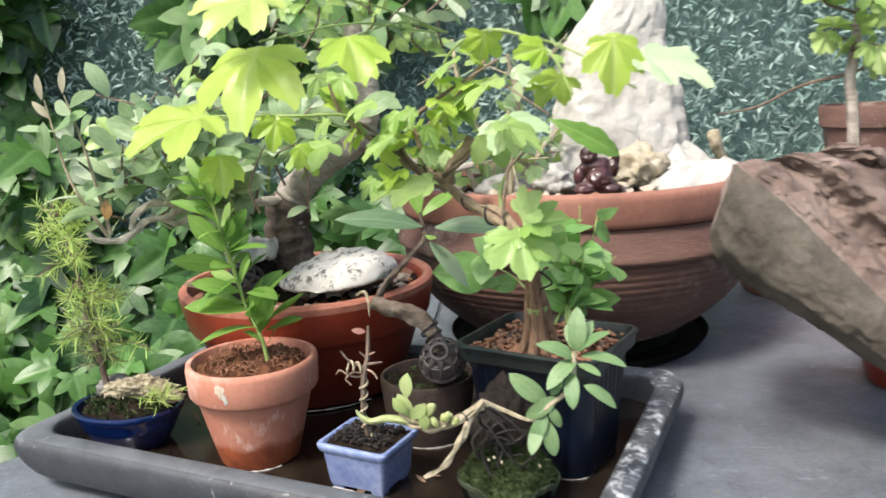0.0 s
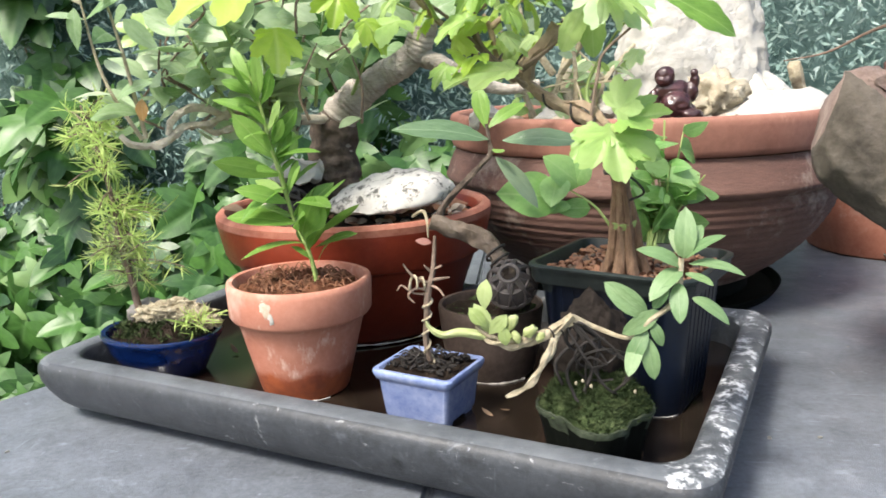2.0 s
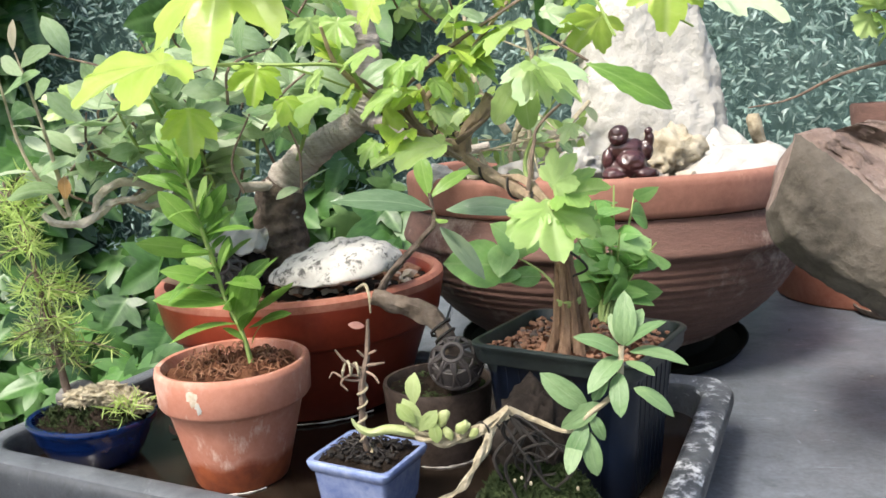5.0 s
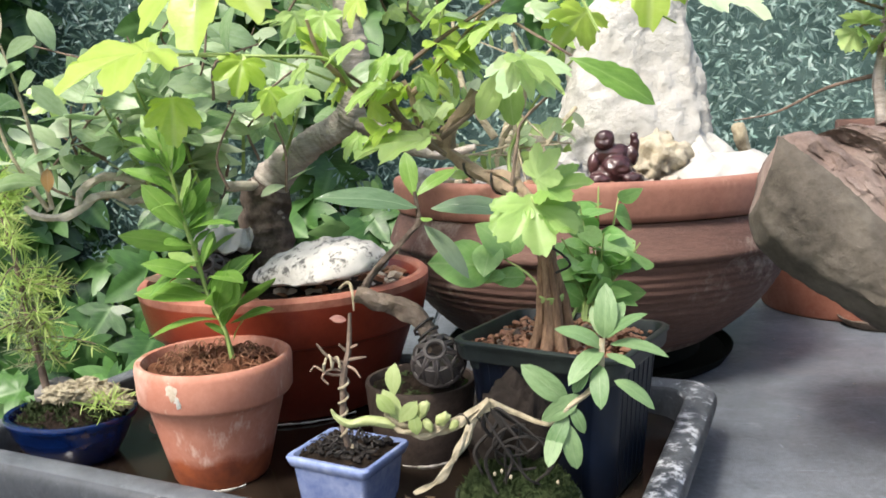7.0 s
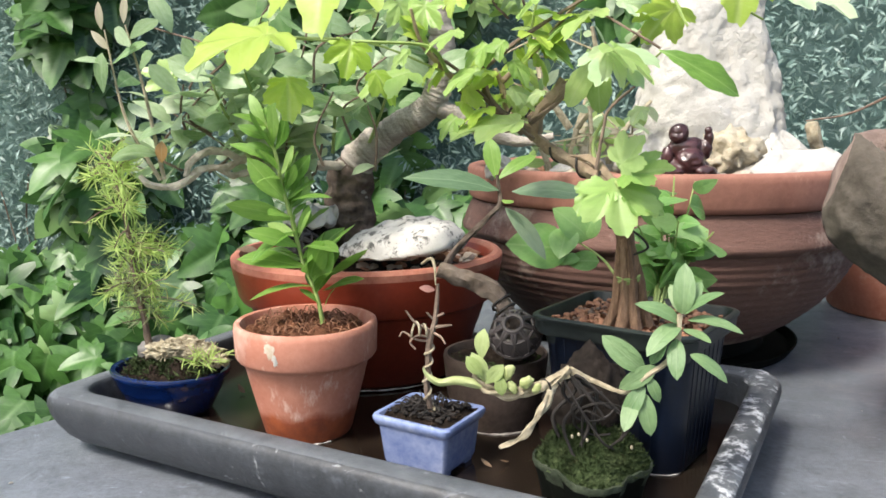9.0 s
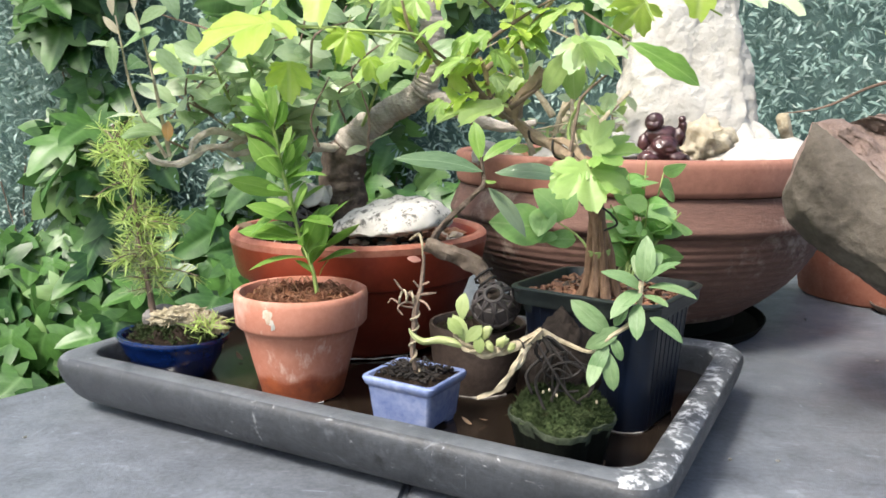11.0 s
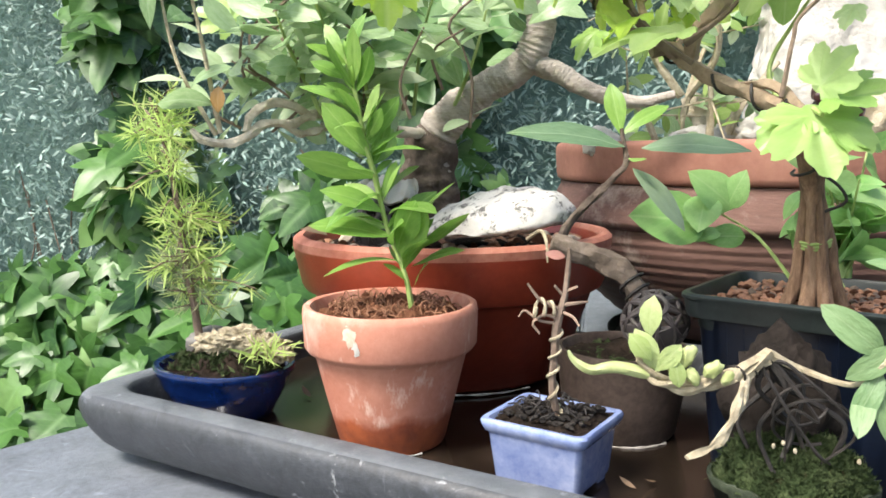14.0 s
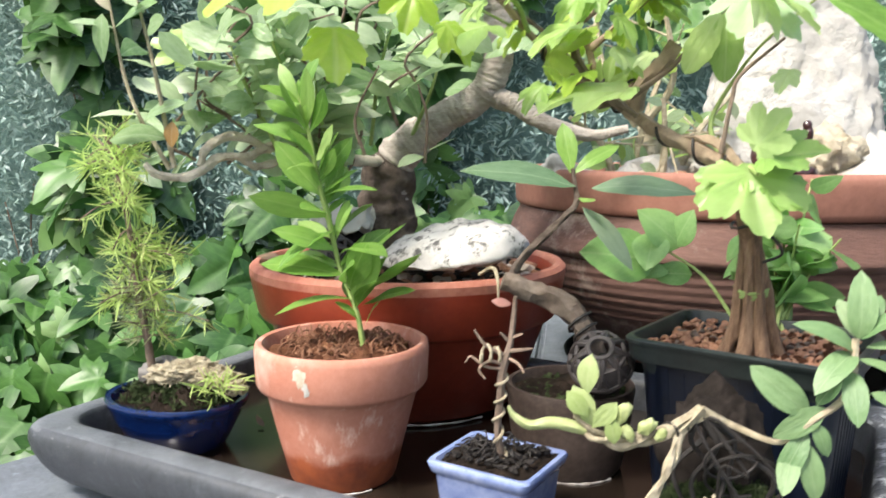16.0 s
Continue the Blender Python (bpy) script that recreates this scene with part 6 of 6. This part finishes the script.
# short side shoots that fill the left crown
random.seed(71)
for k in range(26):
    a = Vector((rnd(-0.215, -0.05), rnd(0.63, 0.72), rnd(0.205, 0.3)))
    if k > 20:
        a = Vector((rnd(-0.15, -0.12), rnd(0.68, 0.71), rnd(0.2, 0.215)))
    pts = [(*a, 0.0012), (a.x + rnd(-0.02, 0.02), a.y - 0.006, a.z + rnd(0.015, 0.03), 0.001), (a.x + rnd(-0.04, 0.04), a.y - rnd(0, 0.02), a.z + rnd(0.035, 0.065), 0.0006)]
    limb("twig", pts, M["twig"], tb, 5, 4)
    dress(tb, pts, 9, grey_m, (0.018, 0.034), 500 + k, 0.0, 0.75, 0.05)
# crown over the thick trunk
random.seed(15)
for k in range(16):
    a = Vector((rnd(-0.2, 0.05), rnd(0.74, 0.86), rnd(0.3, 0.40)))
    pts = [(*a, 0.0012), (*(a + aim(0.02, (0, -0.01, 0.02))), 0.001), (*(a + aim(0.03, (0, -0.015, 0.04))), 0.0007)]
    pts = [(a.x, a.y, a.z, 0.0013), (a.x + rnd(-0.02, 0.02), a.y - 0.01, a.z + 0.02, 0.001), (a.x + rnd(-0.04, 0.04), a.y - 0.02, a.z + 0.045, 0.0007)]
    limb("twig", pts, M["twig"], tb, 5, 4)
    dress(tb, pts, 6, grey_m + fresh_m[:1], (0.02, 0.034), 90 + k, 0.0, 0.8, 0.05)

# seedling in the small pot
sd = thing("seedling", (-0.084, 0.597, 0.104), "young green seedling with lance-shaped leaves", "plant")
SD = [(-0.084, 0.597, 0.104, 0.0019), (-0.087, 0.597, 0.122, 0.0016), (-0.092, 0.597, 0.137, 0.0015), (-0.098, 0.597, 0.152, 0.0014), (-0.104, 0.597, 0.179, 0.0016), (-0.110, 0.597, 0.202, 0.0014), (-0.115, 0.597, 0.228, 0.0012), (-0.121, 0.597, 0.250, 0.0008)]
limb("stem", SD, M["greenstem"], sd, 8)
wide_seed = [blade("seedling_leaf", M["seedling"], w, 0.6, c, 0.3, 8) for w, c in ((0.38, 0.1), (0.33, 0.25), (0.42, -0.1))]
blades(sd, SEED_LOW, wide_seed, 1.15, (0, -0.4, 0.9), 21, 0.5)
dress(sd, SD[1:5], 11, wide_seed, (0.026, 0.042), 24, 0.1, 0.75, -0.25, (0.2, -0.5, 0.8))
blades(sd, SEED_UP, seed_m + wide_seed, 0.85, (0, -0.6, 0.6), 22, 1.2)
dress(sd, SD[1:6], 13, seed_m + wide_seed, (0.016, 0.034), 29, 0.1, 0.6, 0.05, (0.1, -0.4, 0.9))
dress(sd, SD[4:], 12, seed_m, (0.016, 0.03), 31, 0.0, 0.55, 0.0, (-0.2, -0.5, 0.8))
dress(sd, SD[3:], 9, seed_m, (0.02, 0.036), 23, 0.05, 0.5, -0.1, (0.3, -0.6, 0.6))

# bent root plant in the brown pot
td = thing("bonsai_tree", (0.049, 0.625, 0.075), "bent bonsai with long dark elliptic leaves", "bonsai")
td_trunk = limb("trunk", [(0.050, 0.628, 0.072, 0.007), (0.049, 0.625, 0.100, 0.006), (0.039, 0.634, 0.120, 0.0066), (0.025, 0.635, 0.129, 0.0072), (0.005, 0.634, 0.137, 0.0068), (-0.006, 0.632, 0.141, 0.0048)], M["knot_wood"], td, 14, 12, 0.5)
limb("stem", [(-0.002, 0.633, 0.140, 0.003), (0.004, 0.645, 0.152, 0.0026), (0.016, 0.650, 0.165, 0.0022), (0.030, 0.655, 0.179, 0.002), (0.037, 0.660, 0.188, 0.0017), (0.034, 0.665, 0.208, 0.0012)], M["bark_foot"], td, 8, 10, 0.6)
part("wire", tube(bmesh.new(), coil([(0.049, 0.625, 0.103, 0.0076), (0.039, 0.634, 0.120, 0.0078)], 3, 0.0005, 0.0011), 5, 1), M["wire"], td_trunk)
limb("root", [(-0.024, 0.665, 0.139, 0.0012), (-0.014, 0.648, 0.146, 0.0013), (-0.010, 0.640, 0.140, 0.0011), (-0.009, 0.637, 0.128, 0.0006)], M["paleroot"], td, 6)
blades(td, DARK_LEAVES[:3], dark_m, 1.0, (0, -0.55, 0.85), 31, 0.1)
blades(td, DARK_LEAVES[3:], seed_m, 1.0, (0, -0.8, 0.5), 32, 0.2)

# pierced iron ball on the brown pot's soil
C0 = Vector((0.0525, 0.604, 0.1005))
ball = thing("incense_ball", C0, "dark pierced iron ball ornament", "ornament")
part("bowl", lathe([(0.0, -0.0175), (0.008, -0.0162), (0.0145, -0.0105), (0.0172, -0.003), (0.0176, 0.0), (0.0165, 0.0012), (0.0155, 0.0)], C0, 32), M["iron"], ball)
BR_ = Matrix.Translation(C0) @ Euler((radians(46), radians(-6), 0)).to_matrix().to_4x4()
for rr, hh, th in ((0.0172, 0.0, 0.0019), (0.0132, 0.0108, 0.0013), (0.0066, 0.0158, 0.0017)):
    part("ring", tube(bmesh.new(), [(*(BR_ @ Vector((rr * math.cos(a * 6.2832 / 24), rr * math.sin(a * 6.2832 / 24), hh))), th) for a in range(25)], 6, 1), M["iron"], ball)
for k in range(18):
    a0, a1 = k * math.pi / 9, (k + (1.0 if k % 2 else -1.0)) * math.pi / 9
    pts = []
    for j in range(6):
        f = j / 5
        el = f * 1.2
        a = a0 + (a1 - a0) * f
        pts.append((*(BR_ @ Vector((0.0172 * math.cos(el) * math.cos(a), 0.0172 * math.cos(el) * math.sin(a), 0.0172 * math.sin(el)))), 0.0013))
    part("bar", tube(bmesh.new(), pts, 6, 2), M["iron"], ball)

# dry wired twig in the lilac pot
te = thing("bonsai_tree", (0.002, 0.545, 0.064), "bare dry wired bonsai twig", "bonsai")
E1 = [(0.003, 0.546, 0.058, 0.0021), (0.0, 0.541, 0.08, 0.0019), (0.001, 0.541, 0.096, 0.002), (0.002, 0.540, 0.111, 0.0023), (0.006, 0.540, 0.127, 0.0017), (0.008, 0.540, 0.149, 0.001)]
te_stem = limb("stem", E1, M["twig"], te, 7)
limb("twig", [(0.003, 0.540, 0.119, 0.0012), (-0.006, 0.538, 0.124, 0.0009), (-0.012, 0.537, 0.132, 0.0006)], M["twig"], te, 6)
limb("twig", [(0.004, 0.540, 0.121, 0.0012), (0.012, 0.537, 0.123, 0.0009), (0.017, 0.536, 0.124, 0.0005)], M["twig"], te, 6)
limb("twig", [(0.005, 0.540, 0.126, 0.001), (0.001, 0.538, 0.131, 0.0006)], M["twig"], te, 6)
part("wire", tube(bmesh.new(), coil(E1[:4], 5, 0.0006, 0.0008), 5, 1), M["paleroot"], te_stem, "pale training wire")
part("wire", tube(bmesh.new(), coil([(0.002, 0.54, 0.119, 0.002), (-0.009, 0.536, 0.121, 0.004)], 2.5, 0.001, 0.0008), 5, 1), M["paleroot"], te_stem)
for pts_ in ([(0.003, 0.54, 0.114, 0.0013), (-0.004, 0.535, 0.117, 0.0012), (-0.009, 0.534, 0.113, 0.001), (-0.006, 0.535, 0.108, 0.0008)], [(0.003, 0.54, 0.112, 0.0013), (-0.006, 0.536, 0.114, 0.0011), (-0.013, 0.535, 0.119, 0.0009), (-0.016, 0.535, 0.116, 0.0007)],
             [(0.004, 0.54, 0.118, 0.0012), (0.01, 0.536, 0.116, 0.001), (0.013, 0.535, 0.112, 0.0008)], [(0.006, 0.54, 0.128, 0.0011), (0.012, 0.537, 0.131, 0.0008)]):
    limb("twig", [(*q[:3], q[3] * 0.72) for q in pts_], M["dry_twig"], te, 6, 6, 0.3)
leaf(te, blade("pink_leaf", M["pinkleaf"], 0.45, 0.5, 0.1, 0.3), leaf_pose((0.006, 0.54, 0.145), (-1, -0.2, 0.2), (0, -1, 0.3), 0.010))

# trailing plant on the mossy pot
tf = thing("bonsai_tree", (0.1, 0.49, 0.075), "trailing plant with knotted pale roots and sage-green leaves", "bonsai")
KN = (0.0885, 0.481, 0.115)
ARM = [(*KN, 0.003), (0.079, 0.477, 0.1095, 0.0026), (0.070, 0.474, 0.1065, 0.0024), (0.056, 0.472, 0.1035, 0.0021), (0.044, 0.471, 0.107, 0.0018), (0.037, 0.470, 0.116, 0.0012)]
for ph in (0.0, 2.1, 4.2):
    limb("stem", [(x_, y_ + 0.0019 * math.cos(k * 2.1 + ph), z_ + 0.002 * math.sin(k * 2.1 + ph), r_ * 0.72) for k, (x_, y_, z_, r_) in enumerate(ARM)], M["paleroot"], tf, 9, 12, 0.7)
limb("shoot", [(0.042, 0.471, 0.108, 0.0021), (0.029, 0.470, 0.1105, 0.0026), (0.019, 0.469, 0.1095, 0.0022), (0.0125, 0.469, 0.1135, 0.0012), (0.0105, 0.469, 0.117, 0.0005)], M["cream"], tf, 10, 8, 0.3, "fleshy cream-green shoot")
for k, (x, z, r, lean) in enumerate(((0.0565, 0.1165, 0.0036, 0.5), (0.066, 0.1115, 0.0034, 0.8), (0.0585, 0.1085, 0.0028, -0.4), (0.050, 0.113, 0.0031, -0.5), (0.0715, 0.1085, 0.0024, 0.6))):
    bud_bm = rock(bmesh.new(), (0, 0, 0), (r * 0.85, r * 0.6, r * 1.25), k, 0.35, 0.1, 3)
    bmesh.ops.transform(bud_bm, matrix=Matrix.Translation((x, 0.469, z)) @ Matrix.Rotation(lean, 4, "Y"), verts=bud_bm.verts)
    part("bud", bud_bm, M["cream"], tf, "swollen pale green bud")
for k in range(3):
    a_ = k * 2.3
    limb("root", [(0.090, 0.481, 0.113, 0.0009), (0.098 + 0.012 * math.sin(a_), 0.478, 0.1 + 0.01 * math.cos(a_ * 1.3), 0.0007), (0.106 + 0.014 * math.cos(a_), 0.476, 0.088 + 0.008 * math.sin(a_), 0.0007), (0.110 + 0.014 * math.sin(a_ * 2), 0.482, 0.071, 0.0005)], M["wire"], tf, 5, 8, 0.4)
for k, (x, z, r, t_) in enumerate(((0.106, 0.087, 0.015, 0.3), (0.102, 0.094, 0.012, 1.2))):
    part("wire", tube(bmesh.new(), [(x + r * math.cos(a * 0.4 + t_), 0.484 - 0.006 * math.sin(a * 0.4), z + r * 0.75 * math.sin(a * 0.4 + t_), 0.0007) for a in range(13)], 5, 3), M["wire"], tf, "dark training wire")
for x, z in ((0.094, 0.081), (0.0985, 0.078), (0.0905, 0.0795), (0.122, 0.075)):
    part("bud", rock(bmesh.new(), (x, 0.476, z), (0.0008, 0.0008, 0.0012), int(z * 1e4), 0.3, 0.1, 2), M["paleroot"], tf, "tiny pale root tip")
limb("root", [(0.081, 0.480, 0.108, 0.002), (0.0765, 0.469, 0.1025, 0.0013), (0.073, 0.459, 0.0985, 0.002), (0.0705, 0.454, 0.0955, 0.0013), (0.066, 0.449, 0.091, 0.0018), (0.0625, 0.446, 0.0885, 0.0011), (0.058, 0.443, 0.0875, 0.0015), (0.054, 0.440, 0.0865, 0.0009)], M["paleroot"], tf, 9, 10, 0.9)
limb("root", [(0.08, 0.479, 0.109, 0.0015), (0.0775, 0.467, 0.1, 0.0012), (0.0715, 0.4555, 0.0965, 0.001), (0.0665, 0.4475, 0.0895, 0.0008)], M["paleroot"], tf, 7, 10, 0.9)
limb("stem", [(*KN, 0.0024), (0.101, 0.484, 0.109, 0.0014), (0.118, 0.475, 0.106, 0.0012), (0.128, 0.470, 0.117, 0.0012), (0.142, 0.475, 0.128, 0.0016), (0.145, 0.480, 0.148, 0.0014)], M["paleroot"], tf, 7, 6, 0.2)
for k, (x, y, z) in enumerate(((0.084, 0.492, 0.072), (0.095, 0.484, 0.071), (0.106, 0.488, 0.071), (0.116, 0.49, 0.071), (0.090, 0.48, 0.07))):
    limb("root", [(KN[0], KN[1], KN[2] - 0.002, 0.0016), ((KN[0] + x) / 2 + 0.006 * (-1) ** k, y + 0.001, 0.1, 0.0011), (x - 0.004 * (-1) ** k, y + 0.002, 0.085, 0.001), (x, y, z, 0.0009), (x + 0.004 * (-1) ** k, y - 0.002, z - 0.004, 0.0006)], M["wire"], tf, 6, 6, 0.5)
part("wire", tube(bmesh.new(), coil([(0.089, 0.484, 0.114, 0.003), (0.081, 0.479, 0.109, 0.003), (0.074, 0.474, 0.108, 0.003)], 3, 0.0004, 0.0006), 5, 1), M["wire"], tf, "dark training wire")
blades(tf, SAGE_TOP, sage_m, 0.84, (0, -0.35, 0.95), 41, 0.2)
blades(tf, SAGE_LOW, sage_m, 1.1, (0, -0.9, 0.3), 42)
blades(tf, PALE_LEAVES, pale_m, 0.85, (0, -0.9, 0.3), 43)

# needle-leaved sapling and log in the cobalt pot
tg = thing("bonsai_tree", (-0.237, 0.632, 0.066), "slender sapling with soft yellow-green needles", "bonsai")
G1 = [(-0.236, 0.632, 0.064, 0.003), (-0.240, 0.630, 0.102, 0.0025), (-0.244, 0.630, 0.126, 0.0022), (-0.247, 0.630, 0.159, 0.0018), (-0.253, 0.630, 0.196, 0.0014), (-0.263, 0.630, 0.232, 0.0008)]
limb("trunk", G1, M["twig"], tg, 8, 6, 0.3)
needle = [blade("needle", M["needle"], 0.065, 0.5, c, 0.2, 4) for c in (0.05, 0.2, -0.1)]
random.seed(21)
placed = []
for k in range(40):
    a = along(G1, rnd(0.3, 0.98))
    w = aim(1.0, (0, -0.2, 0.3))
    ln = rnd(0.015, 0.05)
    e = a + Vector((w.x, w.y * 0.6, w.z * 0.6)) * ln
    limb("branch", [(*a, 0.0008), (*(a.lerp(e, 0.5) + Vector((0, 0, 0.003))), 0.0006), (*e, 0.0004)], M["twig"], tg, 5, 3)
    for j in range(32):
        f = rnd(0.15, 1.0)
        q = a.lerp(e, f)
        placed.append((random.choice(needle), leaf_pose(q, aim(0.9, (e - a).normalized() * 0.6), aim(1.0, (0, -1, 0.5)), rnd(0.010, 0.018))))
dull = []
for k in range(34):
    a = along(G1, rnd(0.16, 0.55))
    e = a + aim(1.0, (0, -0.2, 0.1)) * rnd(0.008, 0.026)
    limb("twig", [(*a, 0.0006), (*e, 0.0003)], M["twig"], tg, 4, 3)
    for j in range(14):
        dull.append((random.choice(needle), leaf_pose(a.lerp(e, rnd(0.2, 1)), aim(0.9, (e - a).normalized() * 0.5), aim(1.0, (0, -1, 0.5)), rnd(0.006, 0.012))))
joined("dry_needles", dull, M["needle_dry"], tg, "dull grey-green older needles")
for k in range(60):
    q = Vector((-0.183 + rnd(-0.012, 0.016), 0.612 + rnd(-0.01, 0.01), 0.064 + rnd(0, 0.012)))
    placed.append((random.choice(needle), leaf_pose(q, aim(0.7, (0.3, -0.3, 0.3)), (0, -1, 0.5), rnd(0.01, 0.02))))
joined("needles", placed, M["needle"], tg, "soft yellow-green needles")
log = thing("deadwood_log", (-0.2, 0.625, 0.066), "pale crumbling deadwood log on the moss", "log")
bm = bmesh.new()
for k, (x, y, z, sx, sz) in enumerate(((-0.222, 0.626, 0.073, 0.014, 0.007), (-0.204, 0.624, 0.077, 0.015, 0.0085), (-0.187, 0.621, 0.0745, 0.014, 0.0075), (-0.174, 0.618, 0.070, 0.008, 0.005))):
    rock(bm, (x, y, z), (sx, 0.008, sz), 40 + k, 0.45, 0.42, 4, 0.1, 2.4, True)
part("wood", bm, M["deadwood"], log, sharp=40)
cut_rock("grey_stone", (-0.236, 0.643, 0.068), (0.019, 0.012, 0.011), 23, M["greystone"], "small grey stone beside the sapling", "rock", 1.6, 0.3, 0.15, 3)

# shrub in the large bowl
ti = thing("shrub", (0.09, 0.9, 0.19), "open shrub with pale branches and small leaves", "shrub")
random.seed(31)
for s, n in (([(0.086, 0.900, 0.185), (0.098, 0.920, 0.241), (0.122, 0.950, 0.299), (0.175, 0.970, 0.351)], 26), ([(0.075, 0.900, 0.185), (0.058, 0.900, 0.225), (0.030, 0.900, 0.248)], 16),
             ([(0.119, 0.880, 0.187), (0.141, 0.880, 0.235), (0.170, 0.900, 0.267)], 14), ([(0.108, 0.860, 0.186), (0.111, 0.860, 0.225), (0.108, 0.860, 0.262)], 10),
             ([(0.09, 0.9, 0.24), (0.06, 0.91, 0.29), (0.05, 0.93, 0.36)], 22), ([(0.098, 0.92, 0.241), (0.12, 0.9, 0.28), (0.11, 0.89, 0.34)], 20)):
    pts = [(*q, 0.004 - 0.001 * k) for k, q in enumerate(s)]
    limb("branch", pts, M["paleroot"], ti, 7, 6, 0.2)
    for j in range(4):
        a = along(pts, rnd(0.3, 0.9))
        e = a + aim(0.045, (0, 0, 0.01)) * 0.05
        sub = [(*a, 0.0012), (*e, 0.0006)]
        limb("twig", sub, M["paleroot"], ti, 5, 3)
        dress(ti, sub, n // 4, tiny_m, (0.014, 0.026), 200 + j + n, 0.0, 0.8, 0.0)
    dress(ti, pts, n // 2, tiny_m, (0.014, 0.026), 300 + n, 0.3, 0.8, 0.0)

# sapling in the far pot
tj = thing("sapling", (0.592, 1.2, 0.15), "thin sapling with fresh lobed leaves", "sapling")
limb("trunk", [(0.60, 1.2, 0.147, 0.009), (0.592, 1.2, 0.25, 0.008), (0.586, 1.2, 0.288, 0.0075), (0.592, 1.2, 0.34, 0.007), (0.60, 1.2, 0.45, 0.006)], M["bark"], tj, 8, 6, 0.2)
for k in range(8):
    z = 0.30 + 0.02 * k
    pts = [(0.592, 1.2, z, 0.002), (0.592 + rnd(-0.06, 0.08), 1.18, z + 0.02, 0.0015), (0.592 + rnd(-0.1, 0.14), 1.15, z + rnd(0, 0.05), 0.0008)]
    limb("branch", pts, M["twig"], tj, 5, 4)
    dress(tj, pts, 7, fresh_m, (0.03, 0.05), 400 + k, 0.3, 0.8, 0.1)

# rusty pot seen past the planter, pale stub at its rim
limb("branch", [(0.592, 1.2, 0.30, 0.003), (0.54, 1.25, 0.285, 0.0022), (0.49, 1.3, 0.255, 0.0016), (0.44, 1.33, 0.245, 0.001)], M["twig"], tj, 6)
stub = thing("wood_stub", (0.356, 0.985, 0.195), "pale knobbly wood stub at the planter rim", "wood")
limb("wood", [(0.362, 0.975, 0.186, 0.006), (0.358, 0.972, 0.206, 0.0055), (0.350, 0.968, 0.222, 0.0065), (0.345, 0.966, 0.236, 0.0085), (0.344, 0.965, 0.245, 0.005)], M["paleroot"], stub, 9, 6, 0.4)

# crumbs of plaster and dry bits on the slabs and in the tray
crumb_bm = rock(bmesh.new(), (0, 0, 0), (1, 0.7, 0.35), 2, 0.5, 0.2, 2)
crumb_me = to_mesh("crumb", crumb_bm, M["white"])
random.seed(44)
for k in range(15):
    if k < 13:
        x, y, z = rnd(0.22, 0.75), rnd(0.5, 1.35), 0.0
    else:
        x, y, z = rnd(-0.3, -0.02), rnd(0.47, 0.56), 0.0
        if y > 0.575 - 0.37 * (x + 0.297) - 0.03:
            y = 0.575 - 0.37 * (x + 0.297) - 0.05
    if k < 3:
        x, y = ((0.398, 1.004), (0.341, 0.762), (0.224, 0.578))[k]
    ob = new("plaster_crumb", crumb_me)
    sz = rnd(0.0009, 0.0021)
    ob.matrix_world = Matrix.Translation((x, y, z + sz * 0.3)) @ Matrix.Rotation(rnd(0, 6.28), 4, "Z") @ Matrix.Scale(sz, 4)
    tagged(ob, "small pale crumb lying on the grey slab", "crumb", "crumbs on the slabs")
M["twig_leaf"] = leaf_mat("dry_leaf", (0.1, 0.06, 0.035), (0.2, 0.13, 0.075), (0.22, 0.15, 0.09), 0.1, 0.6)
bit = [blade("dry_bit", M["twig_leaf"], 0.4, 0.5, 0.2, 0.3, 4), blade("dry_bit", M["twig_leaf"], 0.3, 0.5, -0.2, 0.3, 4)]
for k in range(9):
    q = TM @ Vector((rnd(-W + 0.05, W - 0.05), rnd(-D + 0.04, -D + 0.12), FLOOR + 0.002))
    ob = new("dry_leaf", random.choice(bit))
    ob.matrix_world = leaf_pose(q, (rnd(-1, 1), rnd(-1, 1), rnd(-0.1, 0.2)), (rnd(-0.3, 0.3), rnd(-0.3, 0.3), 1), rnd(0.006, 0.016))
    tagged(ob, "dry curled leaf bit on the wet tray bed", "leaf", "dry bits in the tray")

# second pierced ball in the wide pot, a dry shell-like leaf on its rim
copy_thing(ball, Matrix.Translation((-0.141, 0.724, 0.1395)))
ob = new("dry_leaf", bit[0])
ob.matrix_world = leaf_pose((-0.205, 0.735, 0.1368), (0.8, -0.5, 0.15), (0, -0.3, 1), 0.03)
tagged(ob, "dry curled leaf lying on the pot rim", "leaf")
